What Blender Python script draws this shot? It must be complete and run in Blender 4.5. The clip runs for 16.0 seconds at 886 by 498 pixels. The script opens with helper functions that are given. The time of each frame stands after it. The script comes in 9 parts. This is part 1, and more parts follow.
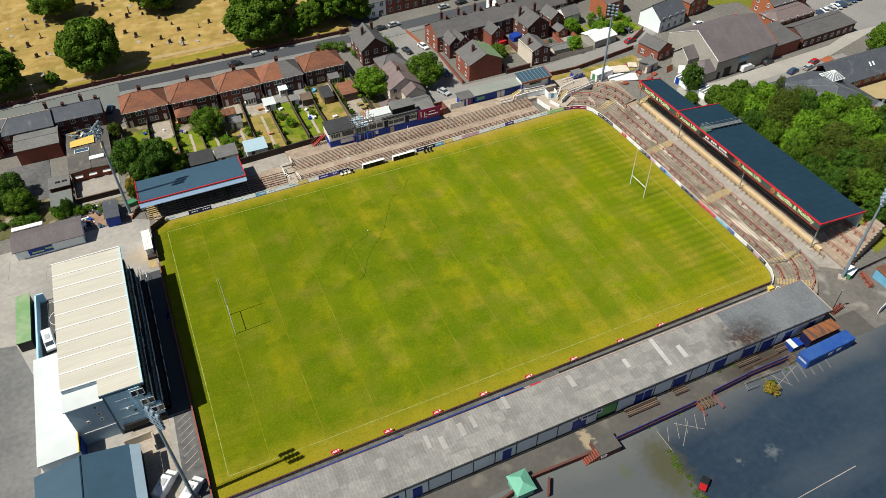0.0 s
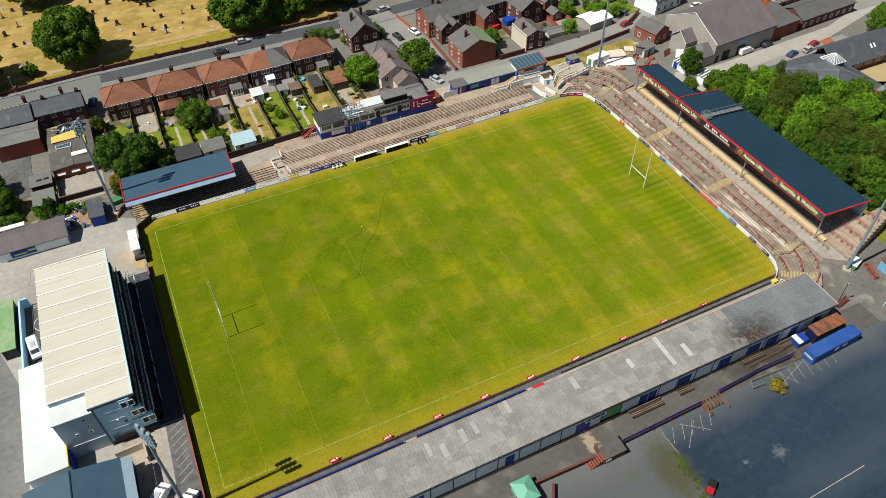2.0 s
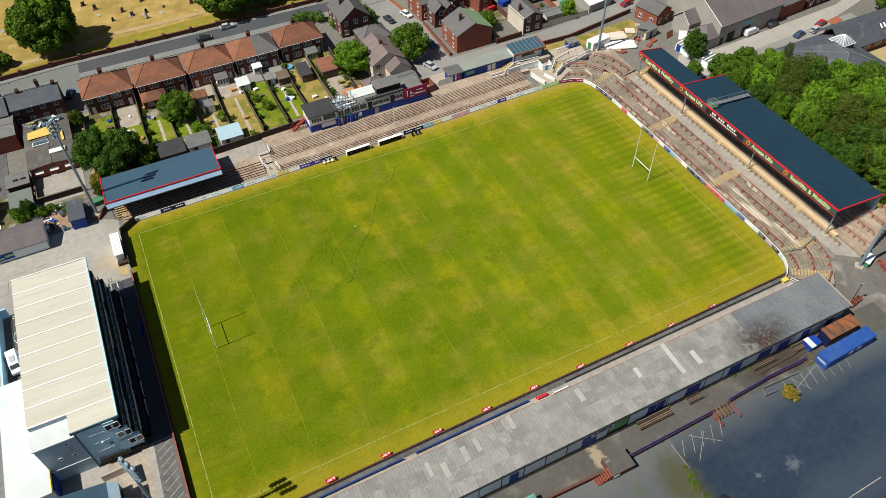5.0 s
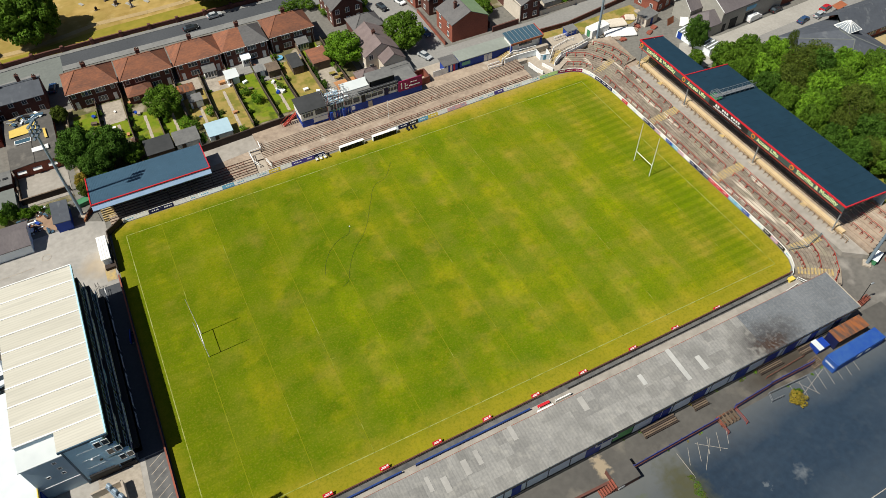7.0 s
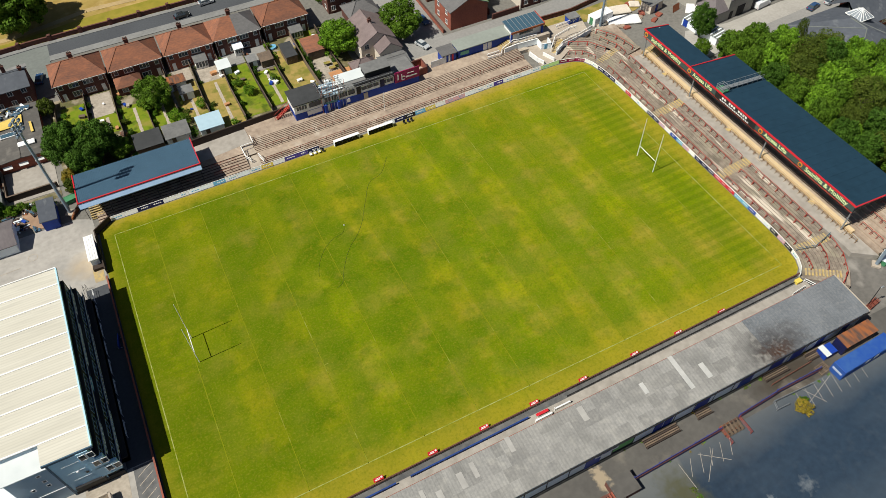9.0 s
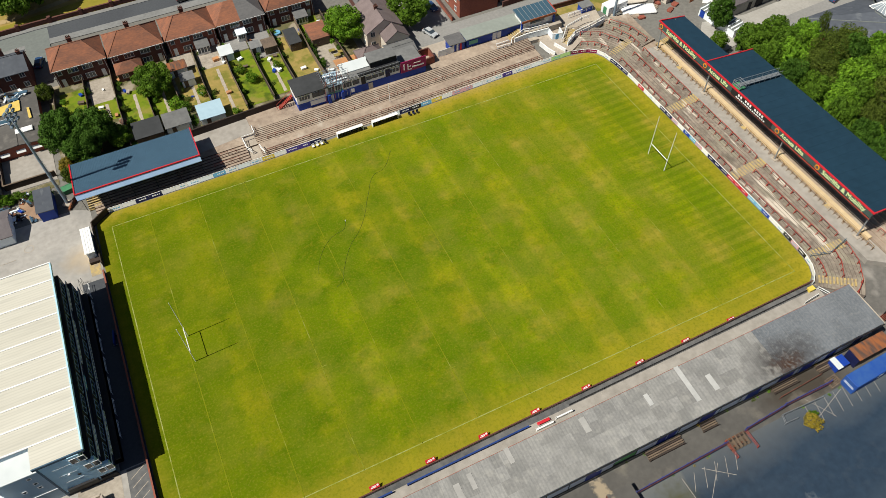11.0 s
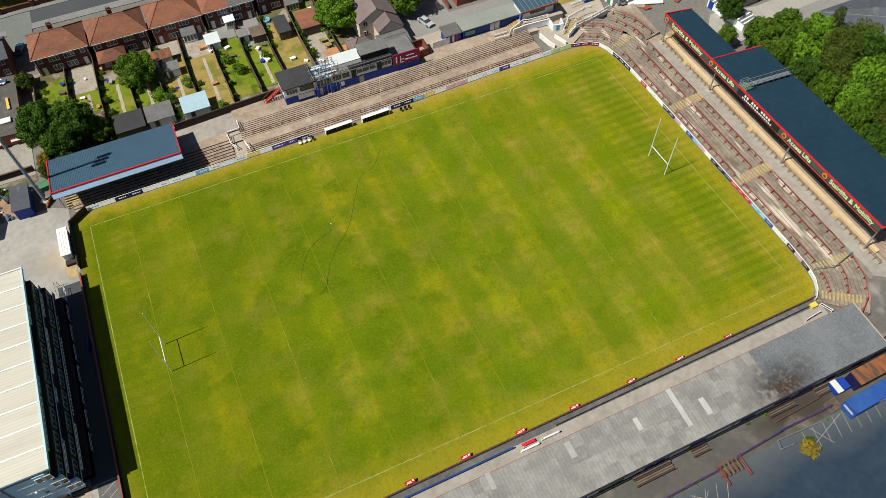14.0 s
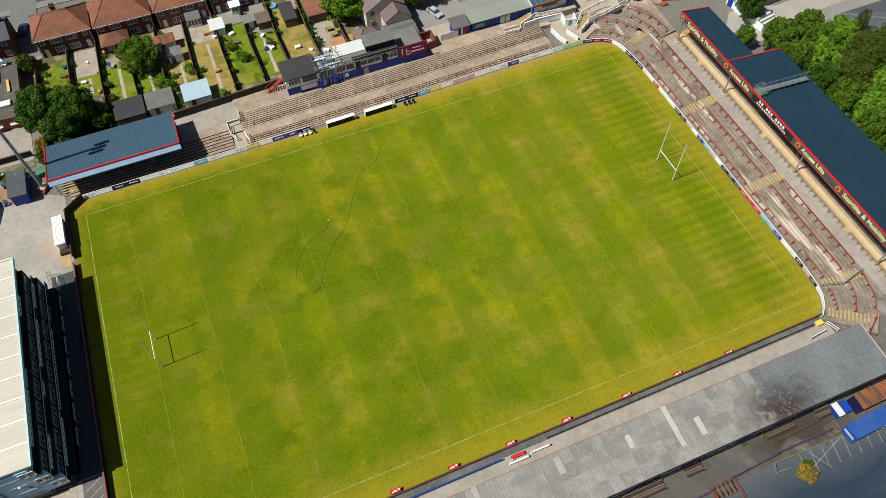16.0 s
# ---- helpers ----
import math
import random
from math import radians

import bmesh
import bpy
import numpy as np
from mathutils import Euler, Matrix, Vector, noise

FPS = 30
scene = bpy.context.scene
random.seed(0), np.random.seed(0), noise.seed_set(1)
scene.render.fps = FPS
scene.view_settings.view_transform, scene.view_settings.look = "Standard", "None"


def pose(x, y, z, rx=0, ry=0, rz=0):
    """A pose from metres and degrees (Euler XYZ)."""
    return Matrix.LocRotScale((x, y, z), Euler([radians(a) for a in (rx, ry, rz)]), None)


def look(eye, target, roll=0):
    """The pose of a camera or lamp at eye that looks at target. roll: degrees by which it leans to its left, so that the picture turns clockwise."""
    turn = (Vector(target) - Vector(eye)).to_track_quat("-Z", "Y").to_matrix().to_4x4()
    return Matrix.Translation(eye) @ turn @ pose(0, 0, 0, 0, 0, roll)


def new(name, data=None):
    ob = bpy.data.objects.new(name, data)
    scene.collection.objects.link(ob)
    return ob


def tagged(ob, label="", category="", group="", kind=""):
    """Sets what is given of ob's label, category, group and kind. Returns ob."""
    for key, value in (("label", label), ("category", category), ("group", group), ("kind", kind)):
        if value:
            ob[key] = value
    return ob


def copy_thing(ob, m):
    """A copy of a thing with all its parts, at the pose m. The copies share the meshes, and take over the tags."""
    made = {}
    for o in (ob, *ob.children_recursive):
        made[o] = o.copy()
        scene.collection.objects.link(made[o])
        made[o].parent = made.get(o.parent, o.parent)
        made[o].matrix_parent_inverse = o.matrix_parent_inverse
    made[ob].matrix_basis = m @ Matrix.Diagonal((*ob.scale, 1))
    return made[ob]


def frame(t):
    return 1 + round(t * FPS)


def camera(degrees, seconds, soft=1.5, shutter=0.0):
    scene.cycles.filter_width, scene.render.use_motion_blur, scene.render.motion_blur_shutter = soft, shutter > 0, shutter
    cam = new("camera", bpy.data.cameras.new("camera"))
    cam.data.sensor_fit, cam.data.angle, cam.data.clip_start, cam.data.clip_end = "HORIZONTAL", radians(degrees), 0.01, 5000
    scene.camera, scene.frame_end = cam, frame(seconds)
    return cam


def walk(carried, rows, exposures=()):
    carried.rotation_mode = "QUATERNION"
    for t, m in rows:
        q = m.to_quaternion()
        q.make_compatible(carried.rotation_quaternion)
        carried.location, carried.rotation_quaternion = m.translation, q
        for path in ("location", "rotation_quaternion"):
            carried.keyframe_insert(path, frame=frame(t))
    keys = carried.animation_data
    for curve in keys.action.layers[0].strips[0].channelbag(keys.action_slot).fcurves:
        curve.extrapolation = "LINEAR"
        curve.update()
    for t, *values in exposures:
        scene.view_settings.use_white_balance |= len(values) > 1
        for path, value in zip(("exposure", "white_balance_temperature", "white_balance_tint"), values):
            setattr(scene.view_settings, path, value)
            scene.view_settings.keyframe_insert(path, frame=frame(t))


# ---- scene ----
cam = camera(64.0, 16.0, soft=0.8)
PATH = [
    (0, (1.82, -70.544, 110.403), (2.404, -69.217, 109.026), -0.7),
    (0.5, (2.207, -69.257, 110.256), (2.796, -67.943, 108.868), -0.7),
    (1, (2.379, -67.812, 110.198), (2.972, -66.512, 108.798), -0.7),
    (1.5, (2.583, -66.317, 110.296), (3.176, -65.035, 108.88), -0.8),
    (2, (3.014, -64.852, 110.33), (3.604, -63.574, 108.909), -0.8),
    (2.5, (3.454, -63.439, 110.334), (4.046, -62.167, 108.909), -0.9),
    (3, (3.675, -62.01, 110.283), (4.273, -60.751, 108.848), -0.9),
    (3.5, (4.285, -60.556, 110.198), (4.878, -59.309, 108.751), -1.0),
    (4, (4.864, -59.216, 110.171), (5.452, -57.98, 108.713), -1.0),
    (6.5, (7.836, -52.244, 110.038), (8.41, -51.059, 108.532), -1.1),
    (7, (8.342, -50.794, 110.081), (8.915, -49.624, 108.564), -1.1),
    (7.5, (9.206, -49.601, 109.98), (9.776, -48.443, 108.452), -1.1),
    (8, (10.16, -48.395, 109.901), (10.723, -47.247, 108.363), -1.2),
    (8.5, (11.093, -47.137, 109.867), (11.645, -45.996, 108.32), -1.3),
    (9, (11.865, -45.985, 109.745), (12.412, -44.854, 108.189), -1.3),
    (11.5, (16.341, -40.487, 109.677), (16.831, -39.403, 108.069), -1.2),
    (12, (17.47, -39.388, 109.599), (17.949, -38.32, 107.978), -1.2),
    (12.5, (18.493, -38.494, 109.49), (18.96, -37.437, 107.858), -1.3),
    (13, (19.587, -37.418, 109.378), (20.048, -36.369, 107.738), -1.3),
    (13.5, (20.797, -36.408, 109.359), (21.255, -35.359, 107.719), -1.2),
    (14, (22.195, -35.598, 109.443), (22.649, -34.55, 107.801), -1.3),
    (14.5, (23.33, -34.708, 109.421), (23.778, -33.669, 107.772), -1.3),
    (15, (24.763, -33.823, 109.561), (25.192, -32.796, 107.9), -1.4),
    (15.5, (25.721, -33.026, 109.477), (26.134, -32.003, 107.808), -1.2),
    (16, (27.057, -32.283, 109.558), (27.453, -31.263, 107.883), -1.2),
]
walk(cam, [(t, look(eye, target, roll)) for t, eye, target, roll in PATH], [(0, 0.12), (9, 0.12), (16, 0.04)])

# ---- light ----
SUN_EL, SUN_FROM = radians(54.8), Vector((-1.0, -0.05, 0.0)).normalized()
sun_dir = SUN_FROM * math.cos(SUN_EL) + Vector((0, 0, math.sin(SUN_EL)))
world = bpy.data.worlds.new("sky")
scene.world = world
world.use_nodes = True
wn = world.node_tree.nodes
sky = wn.new("ShaderNodeTexSky")
sky.sky_type, sky.sun_disc = "NISHITA", False
sky.sun_elevation = SUN_EL
sky.sun_rotation = math.atan2(sun_dir.x, sun_dir.y)
sky.altitude, sky.dust_density, sky.ozone_density = 100, 1.2, 1.5
world.node_tree.links.new(sky.outputs[0], wn["Background"].inputs[0])
wn["Background"].inputs[1].default_value = 0.040
lamp = bpy.data.lights.new("sun", "SUN")
lamp.energy, lamp.angle, lamp.color = 5.35, radians(0.53), (0.985, 0.95, 0.845)
sun = new("sun", lamp)
sun.matrix_world = look(sun_dir * 300, (0, 0, 0))


# ---- materials ----
def material(name, base, other=None, scale=1.0, big=0.08, mix=0.5, rough=0.8, metal=0.0, bump=0.15, spec=0.3, islands=0.0, objects=0.0, stretch=(1, 1, 1), contrast=0.16):
    """A surface of two tones, mottled at two scales (features per metre), with fine relief."""
    m = bpy.data.materials.new(name)
    m.use_nodes = True
    nt = m.node_tree
    n, link = nt.nodes, nt.links.new
    bsdf = n["Principled BSDF"]
    bsdf.inputs["Roughness"].default_value, bsdf.inputs["Metallic"].default_value = rough, metal
    bsdf.inputs["Specular IOR Level"].default_value = spec
    geo = n.new("ShaderNodeNewGeometry")
    mp = n.new("ShaderNodeMapping")
    mp.inputs["Scale"].default_value = stretch
    link(geo.outputs["Position"], mp.inputs[0])
    fine, wide = n.new("ShaderNodeTexNoise"), n.new("ShaderNodeTexNoise")
    fine.inputs["Scale"].default_value, fine.inputs["Detail"].default_value = scale, 6
    wide.inputs["Scale"].default_value, wide.inputs["Detail"].default_value = big, 4
    link(mp.outputs[0], fine.inputs[0])
    link(mp.outputs[0], wide.inputs[0])
    add = n.new("ShaderNodeMath")
    add.operation = "ADD"
    link(fine.outputs[0], add.inputs[0])
    link(wide.outputs[0], add.inputs[1])
    ramp = n.new("ShaderNodeMapRange")
    ramp.inputs[1].default_value, ramp.inputs[2].default_value = 1 - contrast * 2 - (mix - 0.5), 1 + contrast * 2 - (mix - 0.5)
    link(add.outputs[0], ramp.inputs[0])
    col = n.new("ShaderNodeMix")
    col.data_type = "RGBA"
    other = other or tuple(c * 0.72 for c in base)
    col.inputs[6].default_value, col.inputs[7].default_value = (*base, 1), (*other, 1)
    link(ramp.outputs[0], col.inputs[0])
    out = col.outputs[2]
    if islands or objects:
        src = n.new("ShaderNodeNewGeometry") if islands else n.new("ShaderNodeObjectInfo")
        hsv = n.new("ShaderNodeHueSaturation")
        rng = n.new("ShaderNodeMapRange")
        k = islands or objects
        rng.inputs[3].default_value, rng.inputs[4].default_value = 1 - k, 1 + k
        link(src.outputs["Random Per Island"] if islands else src.outputs["Random"], rng.inputs[0])
        link(rng.outputs[0], hsv.inputs["Value"])
        link(out, hsv.inputs["Color"])
        out = hsv.outputs[0]
    link(out, bsdf.inputs["Base Color"])
    if bump:
        b = n.new("ShaderNodeBump")
        b.inputs["Strength"].default_value, b.inputs["Distance"].default_value = bump, 0.05
        link(fine.outputs[0], b.inputs["Height"])
        link(b.outputs[0], bsdf.inputs["Normal"])
    return m


def tint(m, other, vec, lo, hi, amount=1.0, kind="noise", scale=0.03, detail=3, width=(1, 1, 1), rot=0.0, only=None):
    """Lays a second tone over a material's colour where a broad texture is high."""
    nt = m.node_tree
    n, link = nt.nodes, nt.links.new
    bsdf = n["Principled BSDF"]
    was = bsdf.inputs["Base Color"].links[0].from_socket
    geo = n.new("ShaderNodeNewGeometry")
    mp = n.new("ShaderNodeMapping")
    mp.inputs["Scale"].default_value = width
    mp.inputs["Location"].default_value = vec
    mp.inputs["Rotation"].default_value = (0, 0, rot)
    link(geo.outputs["Position"], mp.inputs[0])
    if kind == "wave":
        tex = n.new("ShaderNodeTexWave")
        tex.inputs["Scale"].default_value, tex.inputs["Distortion"].default_value, tex.inputs["Detail"].default_value = scale, 0.6, 2
        tex.inputs["Detail Scale"].default_value = 0.4
        outp = tex.outputs[1]
    elif kind in ("east", "edge_x", "edge_y"):
        tex = n.new("ShaderNodeSeparateXYZ")
        outp = tex.outputs[1 if kind == "edge_y" else 0]
        if kind != "east":
            rag, sm = n.new("ShaderNodeTexNoise"), n.new("ShaderNodeMath")
            rag.inputs["Scale"].default_value, rag.inputs["Detail"].default_value = scale, detail
            link(mp.outputs[0], rag.inputs[0])
            sm.operation = "MULTIPLY_ADD"
            sm.inputs[1].default_value = 5.0
            link(rag.outputs[0], sm.inputs[0])
            link(outp, sm.inputs[2])
            outp = sm.outputs[0]
    elif kind == "spot":
        where, dist, rag, sm = n.new("ShaderNodeNewGeometry"), n.new("ShaderNodeVectorMath"), n.new("ShaderNodeTexNoise"), n.new("ShaderNodeMath")
        dist.operation, sm.operation = "DISTANCE", "MULTIPLY_ADD"
        mp.inputs["Location"].default_value = (0, 0, 0)
        mp.inputs["Scale"].default_value = width
        link(where.outputs["Position"], mp.inputs[0])
        link(where.outputs["Position"], rag.inputs[0])
        rag.inputs["Scale"].default_value, rag.inputs["Detail"].default_value = scale, detail
        link(mp.outputs[0], dist.inputs[0])
        dist.inputs[1].default_value = [a * b for a, b in zip(vec, width)]
        sm.inputs[1].default_value = 4.0
        link(rag.outputs[0], sm.inputs[0])
        link(dist.outputs["Value"], sm.inputs[2])
        outp = sm.outputs[0]
        tex = None
    else:
        tex = n.new("ShaderNodeTexNoise")
        tex.inputs["Scale"].default_value, tex.inputs["Detail"].default_value = scale, detail
        outp = tex.outputs[0]
    if tex is not None:
        link(mp.outputs[0], tex.inputs[0])
    rng = n.new("ShaderNodeMapRange")
    rng.inputs[1].default_value, rng.inputs[2].default_value, rng.inputs[4].default_value = lo, hi, amount
    link(outp, rng.inputs[0])
    fac = rng.outputs[0]
    if only:
        # only where the plan's x (or y) runs from one value to the other
        at, span, both = n.new("ShaderNodeSeparateXYZ"), n.new("ShaderNodeMapRange"), n.new("ShaderNodeMath")
        link(geo.outputs["Position"], at.inputs[0])
        span.inputs[1].default_value, span.inputs[2].default_value = only[1], only[2]
        link(at.outputs[only[0]], span.inputs[0])
        both.operation = "MULTIPLY"
        link(fac, both.inputs[0])
        link(span.outputs[0], both.inputs[1])
        fac = both.outputs[0]
    mx = n.new("ShaderNodeMix")
    mx.data_type = "RGBA"
    mx.inputs[7].default_value = (*other, 1)
    link(fac, mx.inputs[0])
    link(was, mx.inputs[6])
    link(mx.outputs[2], bsdf.inputs["Base Color"])
    return m


M = {}
M["ground"] = material("asphalt_and_earth", (0.20, 0.19, 0.17), (0.12, 0.115, 0.105), 1.2, 0.05, rough=0.95)
M["pitch"] = material("mown_pitch_grass", (0.212, 0.250, 0.003), (0.145, 0.200, 0.002), 2.4, 0.14, rough=0.95, bump=0.35, spec=0.02, contrast=0.10)
STRAW, LUSH = (0.285, 0.220, 0.012), (0.044, 0.106, 0.001)
tint(M["pitch"], STRAW, (13, 40, 0), 0.36, 0.72, 0.64, scale=0.06, detail=3, width=(1.0, 0.7, 1))
tint(M["pitch"], LUSH, (31, 7, 0), 0.43, 0.60, 0.90, scale=0.075, detail=3, width=(1.1, 0.7, 1), only=(0, 95.0, 20.0))
tint(M["pitch"], LUSH, (5, 55, 0), 0.48, 0.60, 0.85, scale=0.14, detail=3, only=(0, 115.0, 30.0))
tint(M["pitch"], (0.330, 0.235, 0.050), (70, 11, 0), 0.48, 0.68, 0.42, scale=0.16, detail=4)
tint(M["pitch"], (0.330, 0.235, 0.050), (0, 0, 0), 0.47, 0.70, 0.38, scale=0.11, detail=4, only=(0, 48.0, 80.0))
tint(M["pitch"], (0.066, 0.104, 0.003), (44, 17, 0), 0.46, 0.72, 0.36, scale=0.6, detail=4)
tint(M["pitch"], STRAW, (9, 21, 0), 0.46, 0.74, 0.34, scale=1.2, detail=3)
# mowing bands across the pitch and along it, and finer ones at the ends
tint(M["pitch"], (0.082, 0.142, 0.003), (2.5, 0, 0), 0.36, 0.64, 0.42, kind="wave", scale=0.0315)
tint(M["pitch"], (0.100, 0.160, 0.003), (0, 0, 0), 0.34, 0.66, 0.18, kind="wave", scale=0.0945)
tint(M["pitch"], (0.100, 0.160, 0.003), (1.5, 0, 0), 0.34, 0.66, 0.30, kind="wave", scale=0.036, rot=1.5708)
tint(M["pitch"], (0.070, 0.118, 0.003), (0, 0, 0), 0.38, 0.66, 0.40, kind="wave", scale=0.150, rot=1.5708, only=(0, 88.0, 101.0))
tint(M["pitch"], (0.090, 0.130, 0.004), (0, 0, 0), 0.40, 0.62, 0.40, kind="wave", scale=0.150, rot=1.5708, only=(0, 4.0, -3.0))
# Darker green westwards: lusher grass, plus some cloud shade put into the colour
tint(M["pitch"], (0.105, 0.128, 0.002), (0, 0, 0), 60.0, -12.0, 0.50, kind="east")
for edge, lo, hi, k in (("edge_y", 6.0, 0.6, 0.55), ("edge_y", 70.4, 73.4, 0.60), ("edge_x", 108.6, 112.4, 0.50), ("edge_x", -5.0, -8.0, 0.35)):
    tint(M["pitch"], (0.330, 0.250, 0.022), (0, 0, 0), lo, hi, k, kind=edge, scale=0.45, detail=9)
tint(M["pitch"], (0.36, 0.245, 0.085), (0, 0, 0), 73.4, 75.2, 0.45, kind="edge_y", scale=0.35, detail=8)
# tufts and thin places
tint(M["pitch"], (0.060, 0.098, 0.003), (61, 3, 0), 0.48, 0.70, 0.34, scale=1.9, detail=3)
tint(M["pitch"], (0.280, 0.235, 0.032), (23, 31, 0), 0.50, 0.74, 0.30, scale=2.8, detail=3)
M["line"] = material("worn_white_line_paint", (0.42, 0.44, 0.20), (0.19, 0.21, 0.018), 0.9, 0.25, mix=0.68, rough=0.95, spec=0.05, contrast=0.2)
M["faint"] = material("faint_white_line_paint", (0.34, 0.35, 0.11), (0.160, 0.182, 0.006), 0.5, 0.12, mix=0.88, rough=0.95, spec=0.05)
M["dry"] = material("sun_dried_grass", (0.41, 0.285, 0.10), (0.27, 0.185, 0.055), 0.35, 0.10, rough=0.95, spec=0.05, bump=0.3, contrast=0.11)
tint(M["dry"], (0.23, 0.185, 0.045), (3, 9, 0), 0.50, 0.66, 0.75, scale=0.06, detail=8)
tint(M["dry"], (0.50, 0.38, 0.17), (31, 2, 0), 0.56, 0.68, 0.6, scale=0.2, detail=8)
M["olive_verge"] = material("dry_olive_grass", (0.285, 0.225, 0.040), (0.190, 0.175, 0.024), 0.5, 0.12, rough=0.95, spec=0.05, bump=0.3)
M["sand_paving"] = material("sandy_paving", (0.42, 0.33, 0.17), (0.33, 0.26, 0.14), 1.2, 0.2, rough=0.92)
M["green_verge"] = material("rough_green_grass", (0.19, 0.19, 0.03), (0.12, 0.14, 0.02), 0.8, 0.1, rough=0.95, spec=0.05, bump=0.3)
M["lawn"] = material("garden_lawn", (0.115, 0.185, 0.010), (0.190, 0.208, 0.022), 0.9, 0.3, rough=0.95, spec=0.05, bump=0.3)
tint(M["lawn"], (0.045, 0.075, 0.012), (3, 8, 0), 0.52, 0.64, 0.7, scale=0.35, detail=8)
tint(M["lawn"], (0.26, 0.20, 0.06), (13, 2, 0), 0.55, 0.66, 0.7, scale=0.22, detail=8)
M["drylawn"] = material("parched_lawn", (0.35, 0.245, 0.085), (0.22, 0.19, 0.05), 1.0, 0.3, rough=0.95, spec=0.05, bump=0.3)
tint(M["drylawn"], (0.12, 0.14, 0.02), (3, 8, 0), 0.50, 0.62, 0.7, scale=0.3, detail=8)
M["dirt"] = material("bare_earth_path", (0.42, 0.31, 0.16), (0.33, 0.24, 0.12), 1.2, 0.2, rough=0.95, spec=0.05)
M["yard"] = material("pale_yard_concrete", (0.40, 0.375, 0.345), (0.27, 0.255, 0.235), 0.9, 0.07, rough=0.9)
tint(M["yard"], (0.46, 0.34, 0.20), (-14.2, 62.5, 0), 6.2, 3.4, 0.6, kind="spot", scale=0.35, detail=7)
tint(M["yard"], (0.22, 0.215, 0.205), (7, 3, 0), 0.50, 0.64, 0.6, scale=0.06, detail=8)
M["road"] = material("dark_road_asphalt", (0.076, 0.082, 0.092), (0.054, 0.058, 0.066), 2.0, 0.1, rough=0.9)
M["greyroad"] = material("worn_grey_asphalt", (0.27, 0.262, 0.25), (0.20, 0.195, 0.188), 1.5, 0.09, rough=0.9)
M["pale_tarmac"] = material("green_grey_asphalt", (0.175, 0.190, 0.178), (0.130, 0.142, 0.134), 1.3, 0.08, rough=0.9)
M["mid_tarmac"] = material("mid_grey_tarmac", (0.185, 0.184, 0.182), (0.125, 0.126, 0.128), 1.0, 0.10, rough=0.9, contrast=0.12)
M["wornroad"] = material("damp_worn_asphalt", (0.145, 0.143, 0.142), (0.075, 0.077, 0.081), 0.9, 0.12, rough=0.85, contrast=0.12)
M["apron"] = material("worn_apron_concrete", (0.165, 0.154, 0.140), (0.105, 0.099, 0.092), 1.0, 0.12, rough=0.9, contrast=0.14)
tint(M["apron"], (0.34, 0.315, 0.285), (3, 9, 0), 0.56, 0.70, 0.6, scale=0.22, detail=8)
M["pavement"] = material("pavement_flags", (0.38, 0.36, 0.33), (0.29, 0.275, 0.25), 1.5, 0.2, rough=0.9)
M["grey_flags"] = material("worn_grey_flags", (0.235, 0.235, 0.23), (0.165, 0.165, 0.162), 1.2, 0.2, rough=0.9)
M["container_blue"] = material("faded_blue_container_paint", (0.016, 0.066, 0.30), (0.035, 0.10, 0.30), 0.8, 0.25, rough=0.6, contrast=0.12)
M["lime_mural"] = material("green_mural_paint", (0.20, 0.55, 0.18), (0.10, 0.36, 0.10), 0.8, 0.3, rough=0.6)
M["fence_blue"] = material("faded_dark_blue_fence_paint", (0.030, 0.050, 0.230), (0.060, 0.055, 0.160), 1.2, 0.4, rough=0.75, objects=0.1)
M["carpark"] = material("car_park_asphalt", (0.021, 0.041, 0.070), (0.013, 0.026, 0.047), 0.9, 0.02, rough=0.75, spec=0.28, contrast=0.16)
tint(M["carpark"], (0.070, 0.092, 0.116), (5, 3, 0), 0.50, 0.76, 0.50, scale=0.05, detail=8, width=(0.45, 1.3, 1))
tint(M["carpark"], (0.165, 0.170, 0.165), (0, 0, 0), -25.0, -18.0, 0.55, kind="edge_y", scale=0.10, detail=9)
tint(M["carpark"], (0.150, 0.152, 0.140), (0, 0, 0), 66.5, 66.0, 0.52, kind="edge_x", scale=0.08, detail=3)
tint(M["carpark"], (0.062, 0.060, 0.022), (61.4, -29.2, 0), 6.4, 3.6, 0.80, kind="spot", scale=0.9, detail=12, width=(1, 0.55, 1))
tint(M["carpark"], (0.085, 0.105, 0.030), (54.2, -27.0, 0), 3.7, 2.6, 0.4, kind="spot", scale=1.3, detail=12)
tint(M["carpark"], (0.150, 0.170, 0.190), (79.5, -34.5, 0), 3.6, 2.0, 0.6, kind="spot", scale=1.2, detail=9)
tint(M["carpark"], (0.150, 0.170, 0.190), (73.2, -33.5, 0), 2.6, 2.0, 0.6, kind="spot", scale=1.2, detail=9)
tint(M["carpark"], (0.060, 0.075, 0.092), (0, 0, 0), 0.54, 0.76, 0.25, scale=0.5, detail=12)
M["path"] = material("stained_concrete_path", (0.108, 0.102, 0.094), (0.076, 0.072, 0.067), 1.0, 0.15, rough=0.9)
tint(M["path"], (0.36, 0.29, 0.20), (51.6, -19.2, 0), 4.2, 3.2, 0.8, kind="spot", scale=1.2, detail=8, width=(1.6, 0.7, 1))
tint(M["path"], (0.040, 0.030, 0.020), (91.5, -18.6, 0), 9.5, 5.0, 0.80, kind="spot", scale=0.6, detail=9, width=(0.7, 1.6, 1))
tint(M["path"], (0.20, 0.18, 0.15), (8, 1, 0), 0.58, 0.70, 0.5, scale=0.22, detail=8)
M["concrete"] = material("terrace_concrete", (0.41, 0.325, 0.25), (0.235, 0.178, 0.138), 1.1, 0.15, rough=0.92, contrast=0.16)
